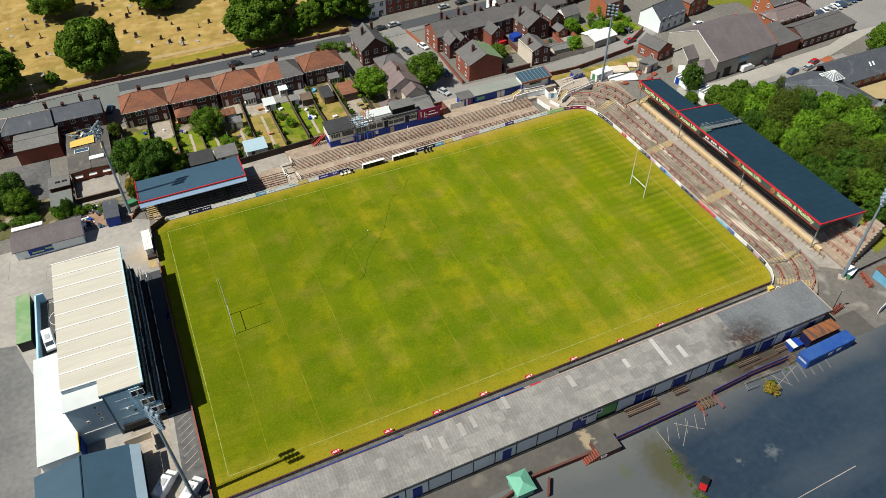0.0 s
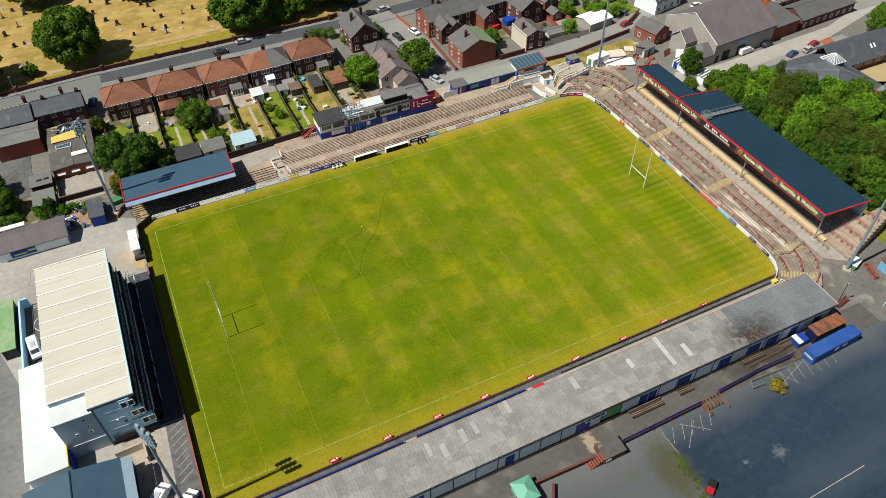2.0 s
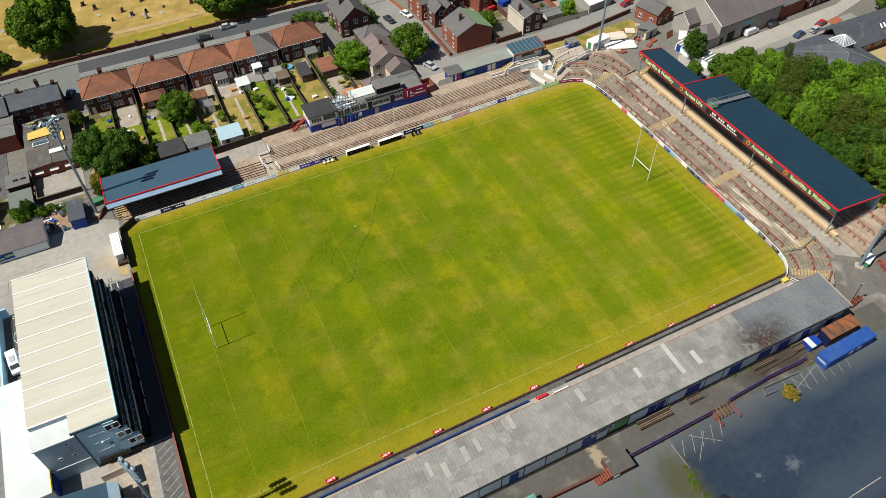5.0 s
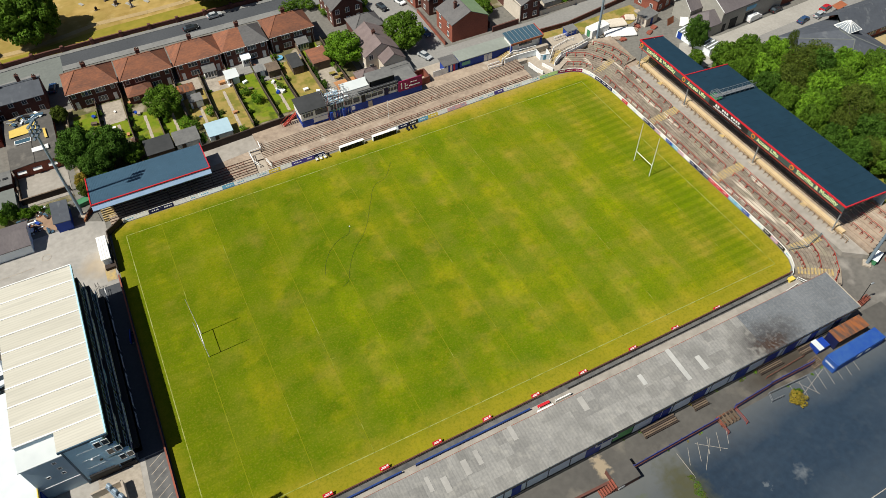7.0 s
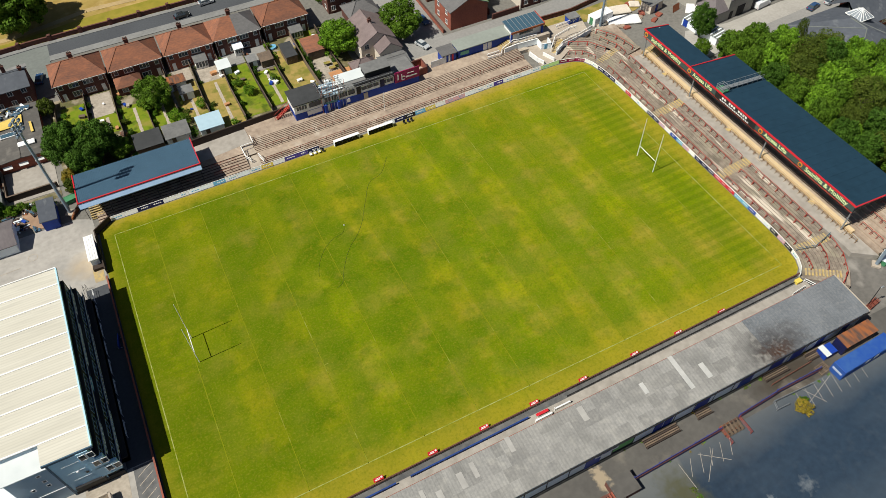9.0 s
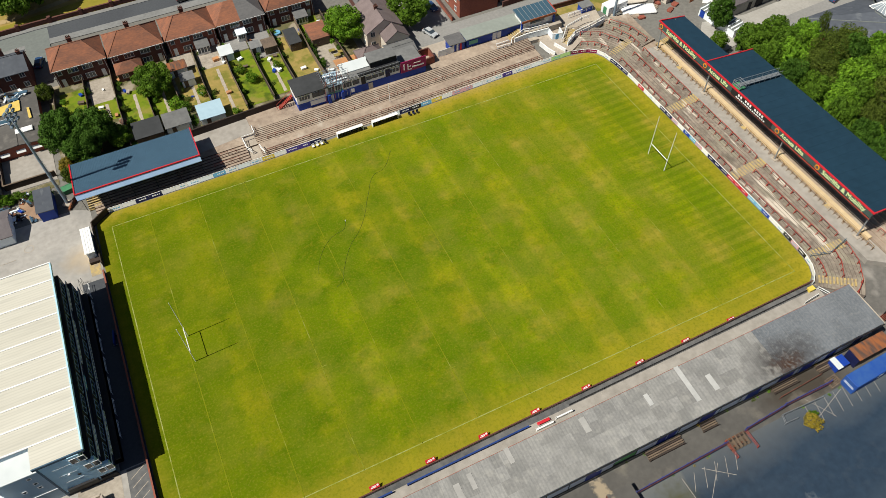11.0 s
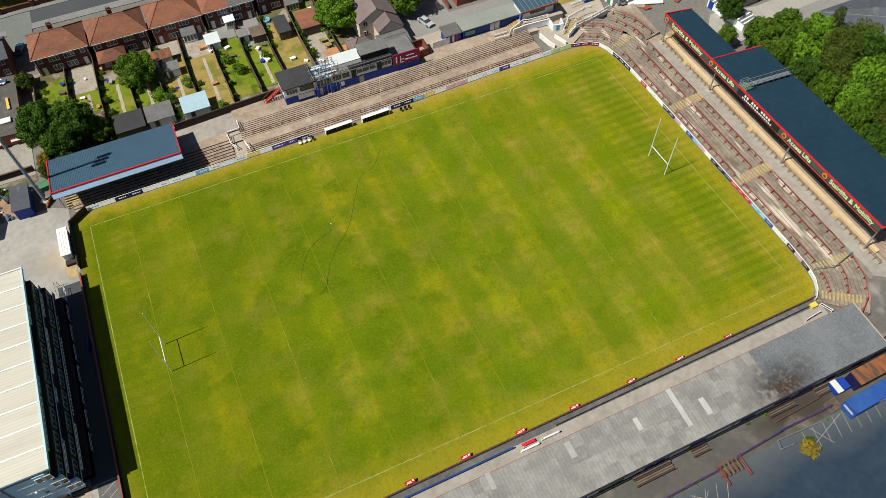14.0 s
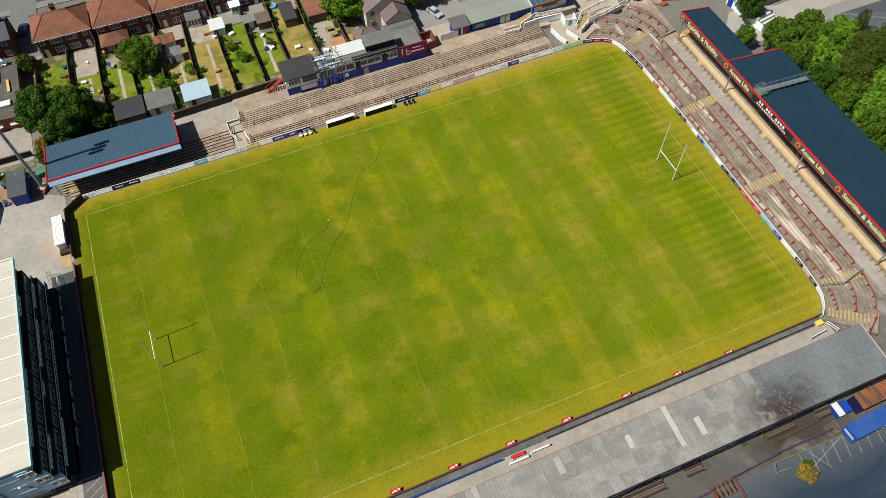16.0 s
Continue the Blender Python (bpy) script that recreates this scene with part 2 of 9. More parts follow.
tint(M["concrete"], (0.46, 0.40, 0.33), (4, 4, 0), 0.60, 0.70, 0.7, scale=0.35, detail=5, width=(1, 0.35, 1))
M["concrete_grey"] = material("weathered_terrace_concrete", (0.320, 0.268, 0.215), (0.165, 0.136, 0.110), 1.4, 0.20, rough=0.92, contrast=0.12)
tint(M["concrete_grey"], (0.110, 0.098, 0.072), (21, 9, 0), 0.50, 0.68, 0.55, scale=0.30, detail=8, width=(1, 0.4, 1))
tint(M["concrete_grey"], (0.30, 0.285, 0.20), (7, 31, 0), 0.50, 0.66, 0.5, scale=0.45, detail=7, width=(1, 0.35, 1))
tint(M["concrete_grey"], (0.60, 0.53, 0.44), (4, 4, 0), 0.575, 0.64, 0.85, scale=0.60, detail=6, width=(1, 0.16, 1))
# Step faces a tone darker than their treads, shade put into the colour
M["riser_grey"] = material("weathered_shade_step_face", (0.250, 0.200, 0.168), (0.170, 0.135, 0.113), 1.6, 0.4, rough=0.92)
M["slate_blue"] = material("blue_grey_slate_roof", (0.088, 0.098, 0.118), (0.062, 0.070, 0.086), 0.9, 0.15, rough=0.75)
tint(M["slate_blue"], (0.17, 0.18, 0.19), (3, 5, 0), 0.58, 0.70, 0.5, scale=0.7, detail=8, width=(1, 0.4, 1))
# Much darker than the tread concrete: step-line shade put into the face colour
M["riser"] = material("terrace_step_shade_face", (0.095, 0.052, 0.038), (0.06, 0.036, 0.028), 1.6, 0.4, rough=0.92)
M["pale_concrete"] = material("pale_concrete", (0.44, 0.38, 0.31), (0.33, 0.28, 0.23), 1.3, 0.2, rough=0.9)
M["walk_grey"] = material("worn_grey_walkway_concrete", (0.37, 0.34, 0.305), (0.255, 0.232, 0.205), 0.9, 0.2, rough=0.9)
M["cream"] = material("cream_painted_wall", (0.64, 0.49, 0.30), (0.52, 0.39, 0.23), 1.0, 0.2, rough=0.8)
M["fibre"] = material("grey_fibre_cement_sheet", (0.300, 0.292, 0.275), (0.205, 0.202, 0.196), 2.6, 0.12, rough=0.9, objects=0.15, contrast=0.15)
M["fibre_dark"] = material("dark_weathered_roof_sheet", (0.178, 0.190, 0.206), (0.122, 0.134, 0.150), 3.0, 0.10, rough=0.85, objects=0.07, contrast=0.12)
for nm in ("fibre", "fibre_dark"):
    tint(M[nm], (0.045, 0.040, 0.040), (88.9, -14.8, 5.2), 6.8, 3.2, 0.85, kind="spot", scale=0.8, detail=9, width=(0.55, 1, 1))
    tint(M[nm], (0.050, 0.024, 0.014), (88.9, -15.9, 5.1), 4.2, 2.2, 0.95, kind="spot", scale=1.6, detail=9, width=(0.6, 1, 1))
M["rooflight"] = material("weathered_rooflight_sheet", (0.47, 0.465, 0.45), (0.37, 0.37, 0.36), 1.0, 0.3, rough=0.6)
M["fibre_pale"] = material("pale_replaced_roof_sheet", (0.385, 0.375, 0.355), (0.31, 0.30, 0.285), 1.2, 0.2, rough=0.85)
tint(M["fibre"], (0.40, 0.385, 0.35), (2, 7, 0), 0.54, 0.68, 0.35, scale=0.7, detail=10)
tint(M["fibre"], (0.165, 0.163, 0.155), (12, 3, 0), 0.50, 0.66, 0.42, scale=0.22, detail=10)
tint(M["fibre_dark"], (0.25, 0.255, 0.255), (4, 1, 0), 0.50, 0.70, 0.35, scale=2.2, detail=8)
for nm in ("fibre", "fibre_dark"):
    tint(M[nm], (0.085, 0.088, 0.092), (0, 0, 0), 0.45, 0.85, 0.13, kind="wave", scale=0.55)
M["white_roof"] = material("cream_white_roof_sheet", (0.575, 0.55, 0.475), (0.52, 0.495, 0.42), 0.5, 0.10, rough=0.55, objects=0.03, stretch=(0.25, 3.0, 1))
tint(M["white_roof"], (0.40, 0.385, 0.33), (0, 0, 0), 0.55, 0.95, 0.32, kind="wave", scale=0.62, rot=1.5708)
tint(M["white_roof"], (0.36, 0.345, 0.30), (3, 1, 0), 0.52, 0.70, 0.35, scale=0.5, detail=8, width=(0.2, 2.5, 1))
M["white"] = material("white_paint", (0.80, 0.80, 0.79), (0.66, 0.66, 0.65), 1.0, 0.2, rough=0.6, mix=0.35)
M["panel"] = material("pale_blue_white_panel", (0.82, 0.88, 0.91), (0.74, 0.80, 0.84), 1.0, 0.3, rough=0.6, objects=0.06)
M["ice_roof"] = material("pale_white_roof_sheet", (0.62, 0.655, 0.66), (0.53, 0.57, 0.58), 0.5, 0.1, rough=0.5)
M["fascia_blue"] = material("pale_blue_fascia_paint", (0.42, 0.58, 0.84), (0.36, 0.51, 0.76), 0.8, 0.2, rough=0.5)
M["black_felt"] = material("black_roofing_felt", (0.050, 0.052, 0.055), (0.034, 0.036, 0.038), 1.0, 0.2, rough=0.9)
M["clad"] = material("blue_grey_cladding", (0.42, 0.66, 0.82), (0.38, 0.60, 0.75), 0.8, 0.1, rough=0.5)
M["clad_grey"] = material("mid_grey_cladding", (0.36, 0.48, 0.58), (0.32, 0.43, 0.52), 0.8, 0.1, rough=0.5)
M["navyroof"] = material("dark_blue_sheet_roof", (0.015, 0.044, 0.074), (0.011, 0.033, 0.056), 0.7, 0.07, rough=0.6, spec=0.25)
M["slateblue"] = material("slate_blue_sheet_roof", (0.052, 0.108, 0.165), (0.042, 0.088, 0.135), 0.7, 0.1, rough=0.5, spec=0.4)
M["deep_roof"] = material("deep_blue_sheet_roof", (0.040, 0.088, 0.135), (0.032, 0.072, 0.112), 0.6, 0.1, rough=0.5, spec=0.4)
M["red"] = material("red_painted_trim", (0.58, 0.022, 0.035), (0.48, 0.02, 0.03), 1.0, 0.3, rough=0.5)
M["blue"] = material("royal_blue_paint", (0.012, 0.055, 0.36), (0.010, 0.04, 0.26), 1.0, 0.3, rough=0.55)
M["wall_blue"] = material("dull_blue_wall_paint", (0.014, 0.048, 0.22), (0.012, 0.035, 0.15), 1.0, 0.4, rough=0.7)
M["navy"] = material("navy_paint", (0.012, 0.016, 0.07), (0.01, 0.012, 0.05), 1.0, 0.3, rough=0.5)
M["black"] = material("black_paint", (0.02, 0.02, 0.022), (0.014, 0.014, 0.015), 1.0, 0.3, rough=0.5)
# Near-black: under-roof shade put into the colour; dark paint on rails and frames
M["dark"] = material("dark_shade_and_paint", (0.03, 0.03, 0.032), (0.02, 0.02, 0.022), 1.0, 0.3, rough=0.8)
M["rail_red"] = material("rusty_red_rail_paint", (0.41, 0.048, 0.034), (0.25, 0.052, 0.037), 2.0, 0.6, rough=0.7)
M["rail_brown"] = material("rusty_brown_rail", (0.33, 0.085, 0.055), (0.17, 0.07, 0.05), 2.0, 0.6, rough=0.75)
M["rail_tan"] = material("tan_painted_rail", (0.30, 0.17, 0.06), (0.20, 0.11, 0.05), 2.0, 0.6, rough=0.7)
M["yellow"] = material("yellow_step_paint", (0.52, 0.38, 0.14), (0.36, 0.27, 0.14), 1.5, 0.5, rough=0.8)
tint(M["yellow"], (0.30, 0.25, 0.185), (5, 5, 0), 0.47, 0.58, 0.75, scale=1.1, detail=7)
M["steel"] = material("galvanised_steel", (0.36, 0.38, 0.40), (0.28, 0.30, 0.32), 3.0, 0.5, rough=0.5, metal=0.5)
M["mast"] = material("blue_grey_mast_paint", (0.24, 0.31, 0.38), (0.19, 0.25, 0.31), 2.0, 0.4, rough=0.5, metal=0.2)
M["brick"] = material("red_brick_wall", (0.295, 0.094, 0.060), (0.20, 0.066, 0.046), 2.5, 0.3, rough=0.9, objects=0.12)
M["brick_dark"] = material("dark_brown_brick_wall", (0.135, 0.056, 0.043), (0.090, 0.040, 0.033), 2.5, 0.3, rough=0.9, objects=0.1)
M["brick_orange"] = material("orange_brick_wall", (0.36, 0.12, 0.055), (0.27, 0.09, 0.045), 2.5, 0.3, rough=0.9, objects=0.1)
M["render_cream"] = material("cream_rendered_wall", (0.66, 0.59, 0.50), (0.55, 0.49, 0.41), 1.5, 0.3, rough=0.9)
M["render_grey"] = material("grey_rendered_wall", (0.36, 0.345, 0.31), (0.29, 0.28, 0.25), 1.2, 0.2, rough=0.9)
M["tile_red"] = material("red_clay_roof_tiles", (0.275, 0.108, 0.058), (0.130, 0.064, 0.046), 1.4, 0.22, rough=0.9, objects=0.14, stretch=(1, 2.5, 2.5))
M["tile_brown"] = material("brown_roof_tiles", (0.190, 0.148, 0.145), (0.135, 0.104, 0.102), 1.8, 0.3, rough=0.85, objects=0.1, stretch=(1, 2.5, 2.5))
M["slate"] = material("grey_slate_roof", (0.135, 0.130, 0.130), (0.09, 0.088, 0.09), 1.8, 0.3, rough=0.7, objects=0.12, stretch=(1, 2.5, 2.5))
M["slate_warm"] = material("purple_grey_slate_roof", (0.150, 0.132, 0.136), (0.108, 0.094, 0.10), 1.2, 0.2, rough=0.8, objects=0.06, stretch=(2.2, 1, 1))
M["tile_green"] = material("green_mossed_roof", (0.21, 0.30, 0.17), (0.16, 0.23, 0.13), 1.5, 0.3, rough=0.9)
M["green_felt"] = material("pale_green_grey_roofing_felt", (0.27, 0.295, 0.265), (0.22, 0.24, 0.215), 1.0, 0.2, rough=0.9)
M["felt"] = material("grey_roofing_felt", (0.185, 0.185, 0.182), (0.13, 0.13, 0.13), 1.2, 0.3, rough=0.9, objects=0.15)
M["wood"] = material("weathered_timber", (0.165, 0.120, 0.085), (0.095, 0.072, 0.056), 2.0, 0.4, rough=0.9, objects=0.15)
M["wood_dark"] = material("dark_creosoted_fence", (0.060, 0.042, 0.034), (0.04, 0.03, 0.026), 2.0, 0.4, rough=0.9)
M["rust"] = material("rusted_sheet", (0.27, 0.095, 0.035), (0.085, 0.055, 0.045), 0.9, 0.5, rough=0.85, contrast=0.10, stretch=(2.2, 0.5, 1))
M["bark"] = material("tree_bark", (0.09, 0.065, 0.045), (0.06, 0.045, 0.032), 4, 1, rough=0.95)
M["stone"] = material("weathered_gravestone", (0.14, 0.115, 0.10), (0.085, 0.07, 0.065), 2, 0.5, rough=0.9, objects=0.35)
M["green_mat"] = material("green_painted_metal", (0.07, 0.25, 0.12), (0.05, 0.18, 0.09), 1, 0.3, rough=0.7)
M["mint"] = material("mint_green_roof", (0.16, 0.42, 0.31), (0.13, 0.36, 0.26), 1, 0.3, rough=0.6)
M["maroon"] = material("maroon_sign_face", (0.30, 0.014, 0.09), (0.25, 0.012, 0.075), 0.6, 0.2, rough=0.5)
M["rubber"] = material("tyre_rubber", (0.025, 0.025, 0.025), (0.018, 0.018, 0.018), 4, 1, rough=0.9)
M["patio"] = material("pale_patio_flags", (0.40, 0.35, 0.29), (0.26, 0.225, 0.185), 1.6, 0.4, rough=0.9)
M["old_felt"] = material("old_brown_grey_felt", (0.118, 0.110, 0.102), (0.080, 0.075, 0.070), 1.0, 0.2, rough=0.92)
tint(M["old_felt"], (0.19, 0.175, 0.155), (3, 3, 0), 0.54, 0.68, 0.6, scale=0.4, detail=8)
M["pink_earth"] = material("bare_pinkish_earth", (0.36, 0.24, 0.16), (0.25, 0.165, 0.11), 0.9, 0.2, rough=0.95, spec=0.05, bump=0.3)
M["soil"] = material("weedy_garden_soil", (0.16, 0.135, 0.075), (0.085, 0.09, 0.035), 0.9, 0.25, rough=0.95, spec=0.05, bump=0.3)
tint(M["soil"], (0.33, 0.28, 0.22), (3, 3, 0), 0.52, 0.62, 0.8, scale=0.25, detail=7)
M["hose"] = material("dark_green_rubber_hose", (0.075, 0.100, 0.014), (0.09, 0.12, 0.015), 1, 0.3, rough=0.6)
M["terracotta_dark"] = material("sooty_clay_pot", (0.13, 0.065, 0.045), (0.07, 0.045, 0.038), 2, 0.5, rough=0.9)
M["terracotta"] = material("orange_tiled_patio", (0.50, 0.24, 0.10), (0.38, 0.19, 0.09), 1.2, 0.4, rough=0.9)
M["tarp_yellow"] = material("yellow_tarpaulin", (0.66, 0.48, 0.12), (0.56, 0.40, 0.10), 1, 0.5, rough=0.7)
M["lettering"] = material("pale_green_lettering", (0.66, 0.78, 0.40), (0.58, 0.70, 0.34), 1, 0.3, rough=0.6)
M["sign_green"] = material("dark_green_grey_sign", (0.055, 0.085, 0.080), (0.045, 0.07, 0.066), 0.8, 0.2, rough=0.5)
M["orange"] = material("orange_disc", (0.70, 0.26, 0.03), (0.6, 0.2, 0.03), 1, 0.3, rough=0.5)
M["pink"] = material("faded_pink_board", (0.68, 0.40, 0.42), (0.58, 0.33, 0.36), 1, 0.3, rough=0.6)
M["sky_blue"] = material("light_blue_board", (0.16, 0.42, 0.62), (0.13, 0.34, 0.52), 1, 0.3, rough=0.6)
M["lime"] = material("lime_green_board", (0.42, 0.62, 0.25), (0.36, 0.54, 0.22), 1, 0.3, rough=0.6)
M["purple"] = material("purple_board", (0.07, 0.05, 0.25), (0.06, 0.04, 0.2), 1, 0.3, rough=0.6)
M["gold"] = material("yellow_gate_paint", (0.75, 0.58, 0.10), (0.6, 0.45, 0.08), 1, 0.3, rough=0.6)
for nm, a, b in (("leaf", (0.120, 0.215, 0.016), (0.058, 0.122, 0.010)), ("leaf_bright", (0.180, 0.330, 0.020), (0.080, 0.180, 0.012)),
                 ("leaf_olive", (0.118, 0.158, 0.020), (0.056, 0.088, 0.012)), ("leaf_dark", (0.080, 0.168, 0.018), (0.040, 0.094, 0.011)),
                 ("leaf_gold", (0.36, 0.26, 0.03), (0.18, 0.16, 0.025))):
    M[nm] = material(nm + "_foliage", a, b, 0.8, 0.25, rough=0.7, bump=0, spec=0.15, islands=0.32)
    # leaves let some of the sun through
    nt = M[nm].node_tree
    thin, both = nt.nodes.new("ShaderNodeBsdfTranslucent"), nt.nodes.new("ShaderNodeMixShader")
    bsdf = nt.nodes["Principled BSDF"]
    nt.links.new(bsdf.inputs["Base Color"].links[0].from_socket, thin.inputs[0])
    both.inputs[0].default_value = 0.25
    nt.links.new(bsdf.outputs[0], both.inputs[1])
    nt.links.new(thin.outputs[0], both.inputs[2])
    nt.links.new(both.outputs[0], nt.nodes["Material Output"].inputs[0])


def glass(name, col, rough=0.08):
    m = bpy.data.materials.new(name)
    m.use_nodes = True
    b = m.node_tree.nodes["Principled BSDF"]
    b.inputs["Base Color"].default_value, b.inputs["Roughness"].default_value = (*col, 1), rough
    b.inputs["Specular IOR Level"].default_value = 0.6
    return m


M["glass"] = glass("dark_window_glass", (0.050, 0.066, 0.082))
M["solar"] = glass("blue_glazed_panel", (0.05, 0.10, 0.14), 0.2)
for nm, c in (("car_white", (0.75, 0.76, 0.78)), ("car_silver", (0.42, 0.44, 0.46)), ("car_black", (0.02, 0.022, 0.025)), ("car_blue", (0.03, 0.07, 0.16)), ("car_red", (0.42, 0.015, 0.02)), ("car_grey", (0.13, 0.14, 0.15))):
    M[nm] = glass(nm + "_paint", c, 0.25)
M["pale_glazing"] = glass("pale_grey_glazing", (0.24, 0.27, 0.30), 0.2)
M["headlight"] = glass("lamp_glass", (0.7, 0.7, 0.68), 0.1)
M["taillight"] = glass("red_lamp_glass", (0.35, 0.01, 0.01), 0.1)


# ---- building blocks ----
def part(name, bm, mat, parent=None, label="", m=None):
    me = bpy.data.meshes.new(name)
    bm.to_mesh(me)
    bm.free()
    me.materials.append(M[mat] if isinstance(mat, str) else mat)
    ob = new(name, me)
    ob.parent = parent
    if m is not None:
        ob.matrix_basis = m
    return tagged(ob, label)


def share(name, me, parent=None, label="", m=None):
    """Another object on a mesh that is already there."""
    ob = new(name, me)
    ob.parent = parent
    if m is not None:
        ob.matrix_basis = m
    return tagged(ob, label)


def thing(name, label, category, m=None, group="", kind=""):
    ob = new(name)
    ob.empty_display_size = 0.2
    if m is not None:
        ob.matrix_basis = m
    return tagged(ob, label, category, group, kind)


def add_box(bm, x0, x1, y0, y1, z0, z1):
    v = [bm.verts.new((x, y, z)) for z in (z0, z1) for x, y in ((x0, y0), (x1, y0), (x1, y1), (x0, y1))]
    for f in ((3, 2, 1, 0), (4, 5, 6, 7), (0, 1, 5, 4), (1, 2, 6, 5), (2, 3, 7, 6), (3, 0, 4, 7)):
        bm.faces.new([v[i] for i in f])


def box(*boxes):
    bm = bmesh.new()
    for b in boxes:
        add_box(bm, *b)
    return bm


def rbox(x0, x1, y0, y1, z0, z1, r=0.03):
    bm = box((x0, x1, y0, y1, z0, z1))
    bmesh.ops.bevel(bm, geom=bm.edges[:], offset=r, segments=1, affect="EDGES")
    return bm


def add_prism(bm, pts, z0, z1):
    """A slab over a plan outline, anticlockwise."""
    a = [bm.verts.new((x, y, z0)) for x, y in pts]
    b = [bm.verts.new((x, y, z1)) for x, y in pts]
    k = len(pts)
    bm.faces.new(b)
    bm.faces.new(a[::-1])
    for i in range(k):
        bm.faces.new((a[i], a[(i + 1) % k], b[(i + 1) % k], b[i]))


def prism(pts, z0, z1):
    bm = bmesh.new()
    add_prism(bm, pts, z0, z1)
    return bm


def add_tube(bm, p, q, r0, r1=None, sides=6):
    p, q = Vector(p), Vector(q)
    r1 = r0 if r1 is None else r1
    turn = (q - p).to_track_quat("Z", "Y").to_matrix()
    rings = []
    for c, r in ((p, r0), (q, r1)):
        rings.append([bm.verts.new(c + turn @ Vector((r * math.cos(a), r * math.sin(a), 0))) for a in (2 * math.pi * i / sides for i in range(sides))])
    for i in range(sides):
        j = (i + 1) % sides
        bm.faces.new((rings[0][i], rings[0][j], rings[1][j], rings[1][i]))
    bm.faces.new(rings[0][::-1])
    bm.faces.new(rings[1])


def tubes(*segs, sides=6):
    bm = bmesh.new()
    for s in segs:
        add_tube(bm, *s, sides=sides)
    return bm


def add_quad(bm, a, b, c, d, thick=0.0):
    """A plate with corners a..d, thickened downwards."""
    top = [bm.verts.new(p) for p in (a, b, c, d)]
    bm.faces.new(top)
    if thick:
        low = [bm.verts.new((p[0], p[1], p[2] - thick)) for p in (a, b, c, d)]
        bm.faces.new(low[::-1])
        for i in range(4):
            bm.faces.new((top[(i + 1) % 4], top[i], low[i], low[(i + 1) % 4]))


def plate(a, b, c, d, thick=0.1):
    bm = bmesh.new()
    add_quad(bm, a, b, c, d, thick)
    return bm


def roof_mesh(x0, x1, y0, y1, ze, zr, hip0=0.0, hip1=0.0, axis="x", over=0.35, thick=0.16):
    """A pitched roof over a plan box: hipped where hip is more than nothing, else gabled."""
    bm = bmesh.new()
    if axis == "y":
        x0, x1, y0, y1 = y0, y1, x0, x1
    rise = (zr - ze) / ((y1 - y0) / 2)
    x0, x1, y0, y1, ze = x0 - over, x1 + over, y0 - over, y1 + over, ze - rise * over
    ym = (y0 + y1) / 2
    P = [(x0, y0, ze), (x1, y0, ze), (x1, y1, ze), (x0, y1, ze), (x0 + hip0 + (over if hip0 else 0), ym, zr), (x1 - hip1 - (over if hip1 else 0), ym, zr)]
    if axis == "y":
        P = [(p[1], p[0], p[2]) for p in P]
    F = [(0, 1, 5, 4), (2, 3, 4, 5)]
    if hip0:
        F.append((3, 0, 4))
    if hip1:
        F.append((1, 2, 5))
    top = [bm.verts.new(p) for p in P]
    low = [bm.verts.new((p[0], p[1], p[2] - thick)) for p in P]
    for f in F:
        bm.faces.new([top[i] for i in f])
        bm.faces.new([low[i] for i in reversed(f)])
    rim = [0, 1] + ([] if hip1 else [5]) + [2, 3] + ([] if hip0 else [4])
    for i in range(len(rim)):
        a, b = rim[i], rim[(i + 1) % len(rim)]
        bm.faces.new((top[a], low[a], low[b], top[b]))
    bmesh.ops.recalc_face_normals(bm, faces=bm.faces[:])
    return bm, P


def frame_grid(xs, zs, y0=-0.07, y1=0.02):
    """A window frame in one piece: every second cell of the grid is an opening."""
    bm = bmesh.new()
    v = {(i, j, k): bm.verts.new((x, y, z)) for i, x in enumerate(xs) for j, z in enumerate(zs) for k, y in enumerate((y0, y1))}
    solid = lambda i, j: 0 <= i < len(xs) - 1 and 0 <= j < len(zs) - 1 and not (i % 2 and j % 2)
    for i in range(len(xs) - 1):
        for j in range(len(zs) - 1):
            if not solid(i, j):
                continue
            c = [(i, j), (i + 1, j), (i + 1, j + 1), (i, j + 1)]
            bm.faces.new([v[(*p, 0)] for p in c])
            bm.faces.new([v[(*p, 1)] for p in reversed(c)])
            for a, b, n in ((0, 1, (i, j - 1)), (1, 2, (i + 1, j)), (2, 3, (i, j + 1)), (3, 0, (i - 1, j))):
                if not solid(*n):
                    bm.faces.new((v[(*c[b], 0)], v[(*c[a], 0)], v[(*c[a], 1)], v[(*c[b], 1)]))
    return bm


_win = {}


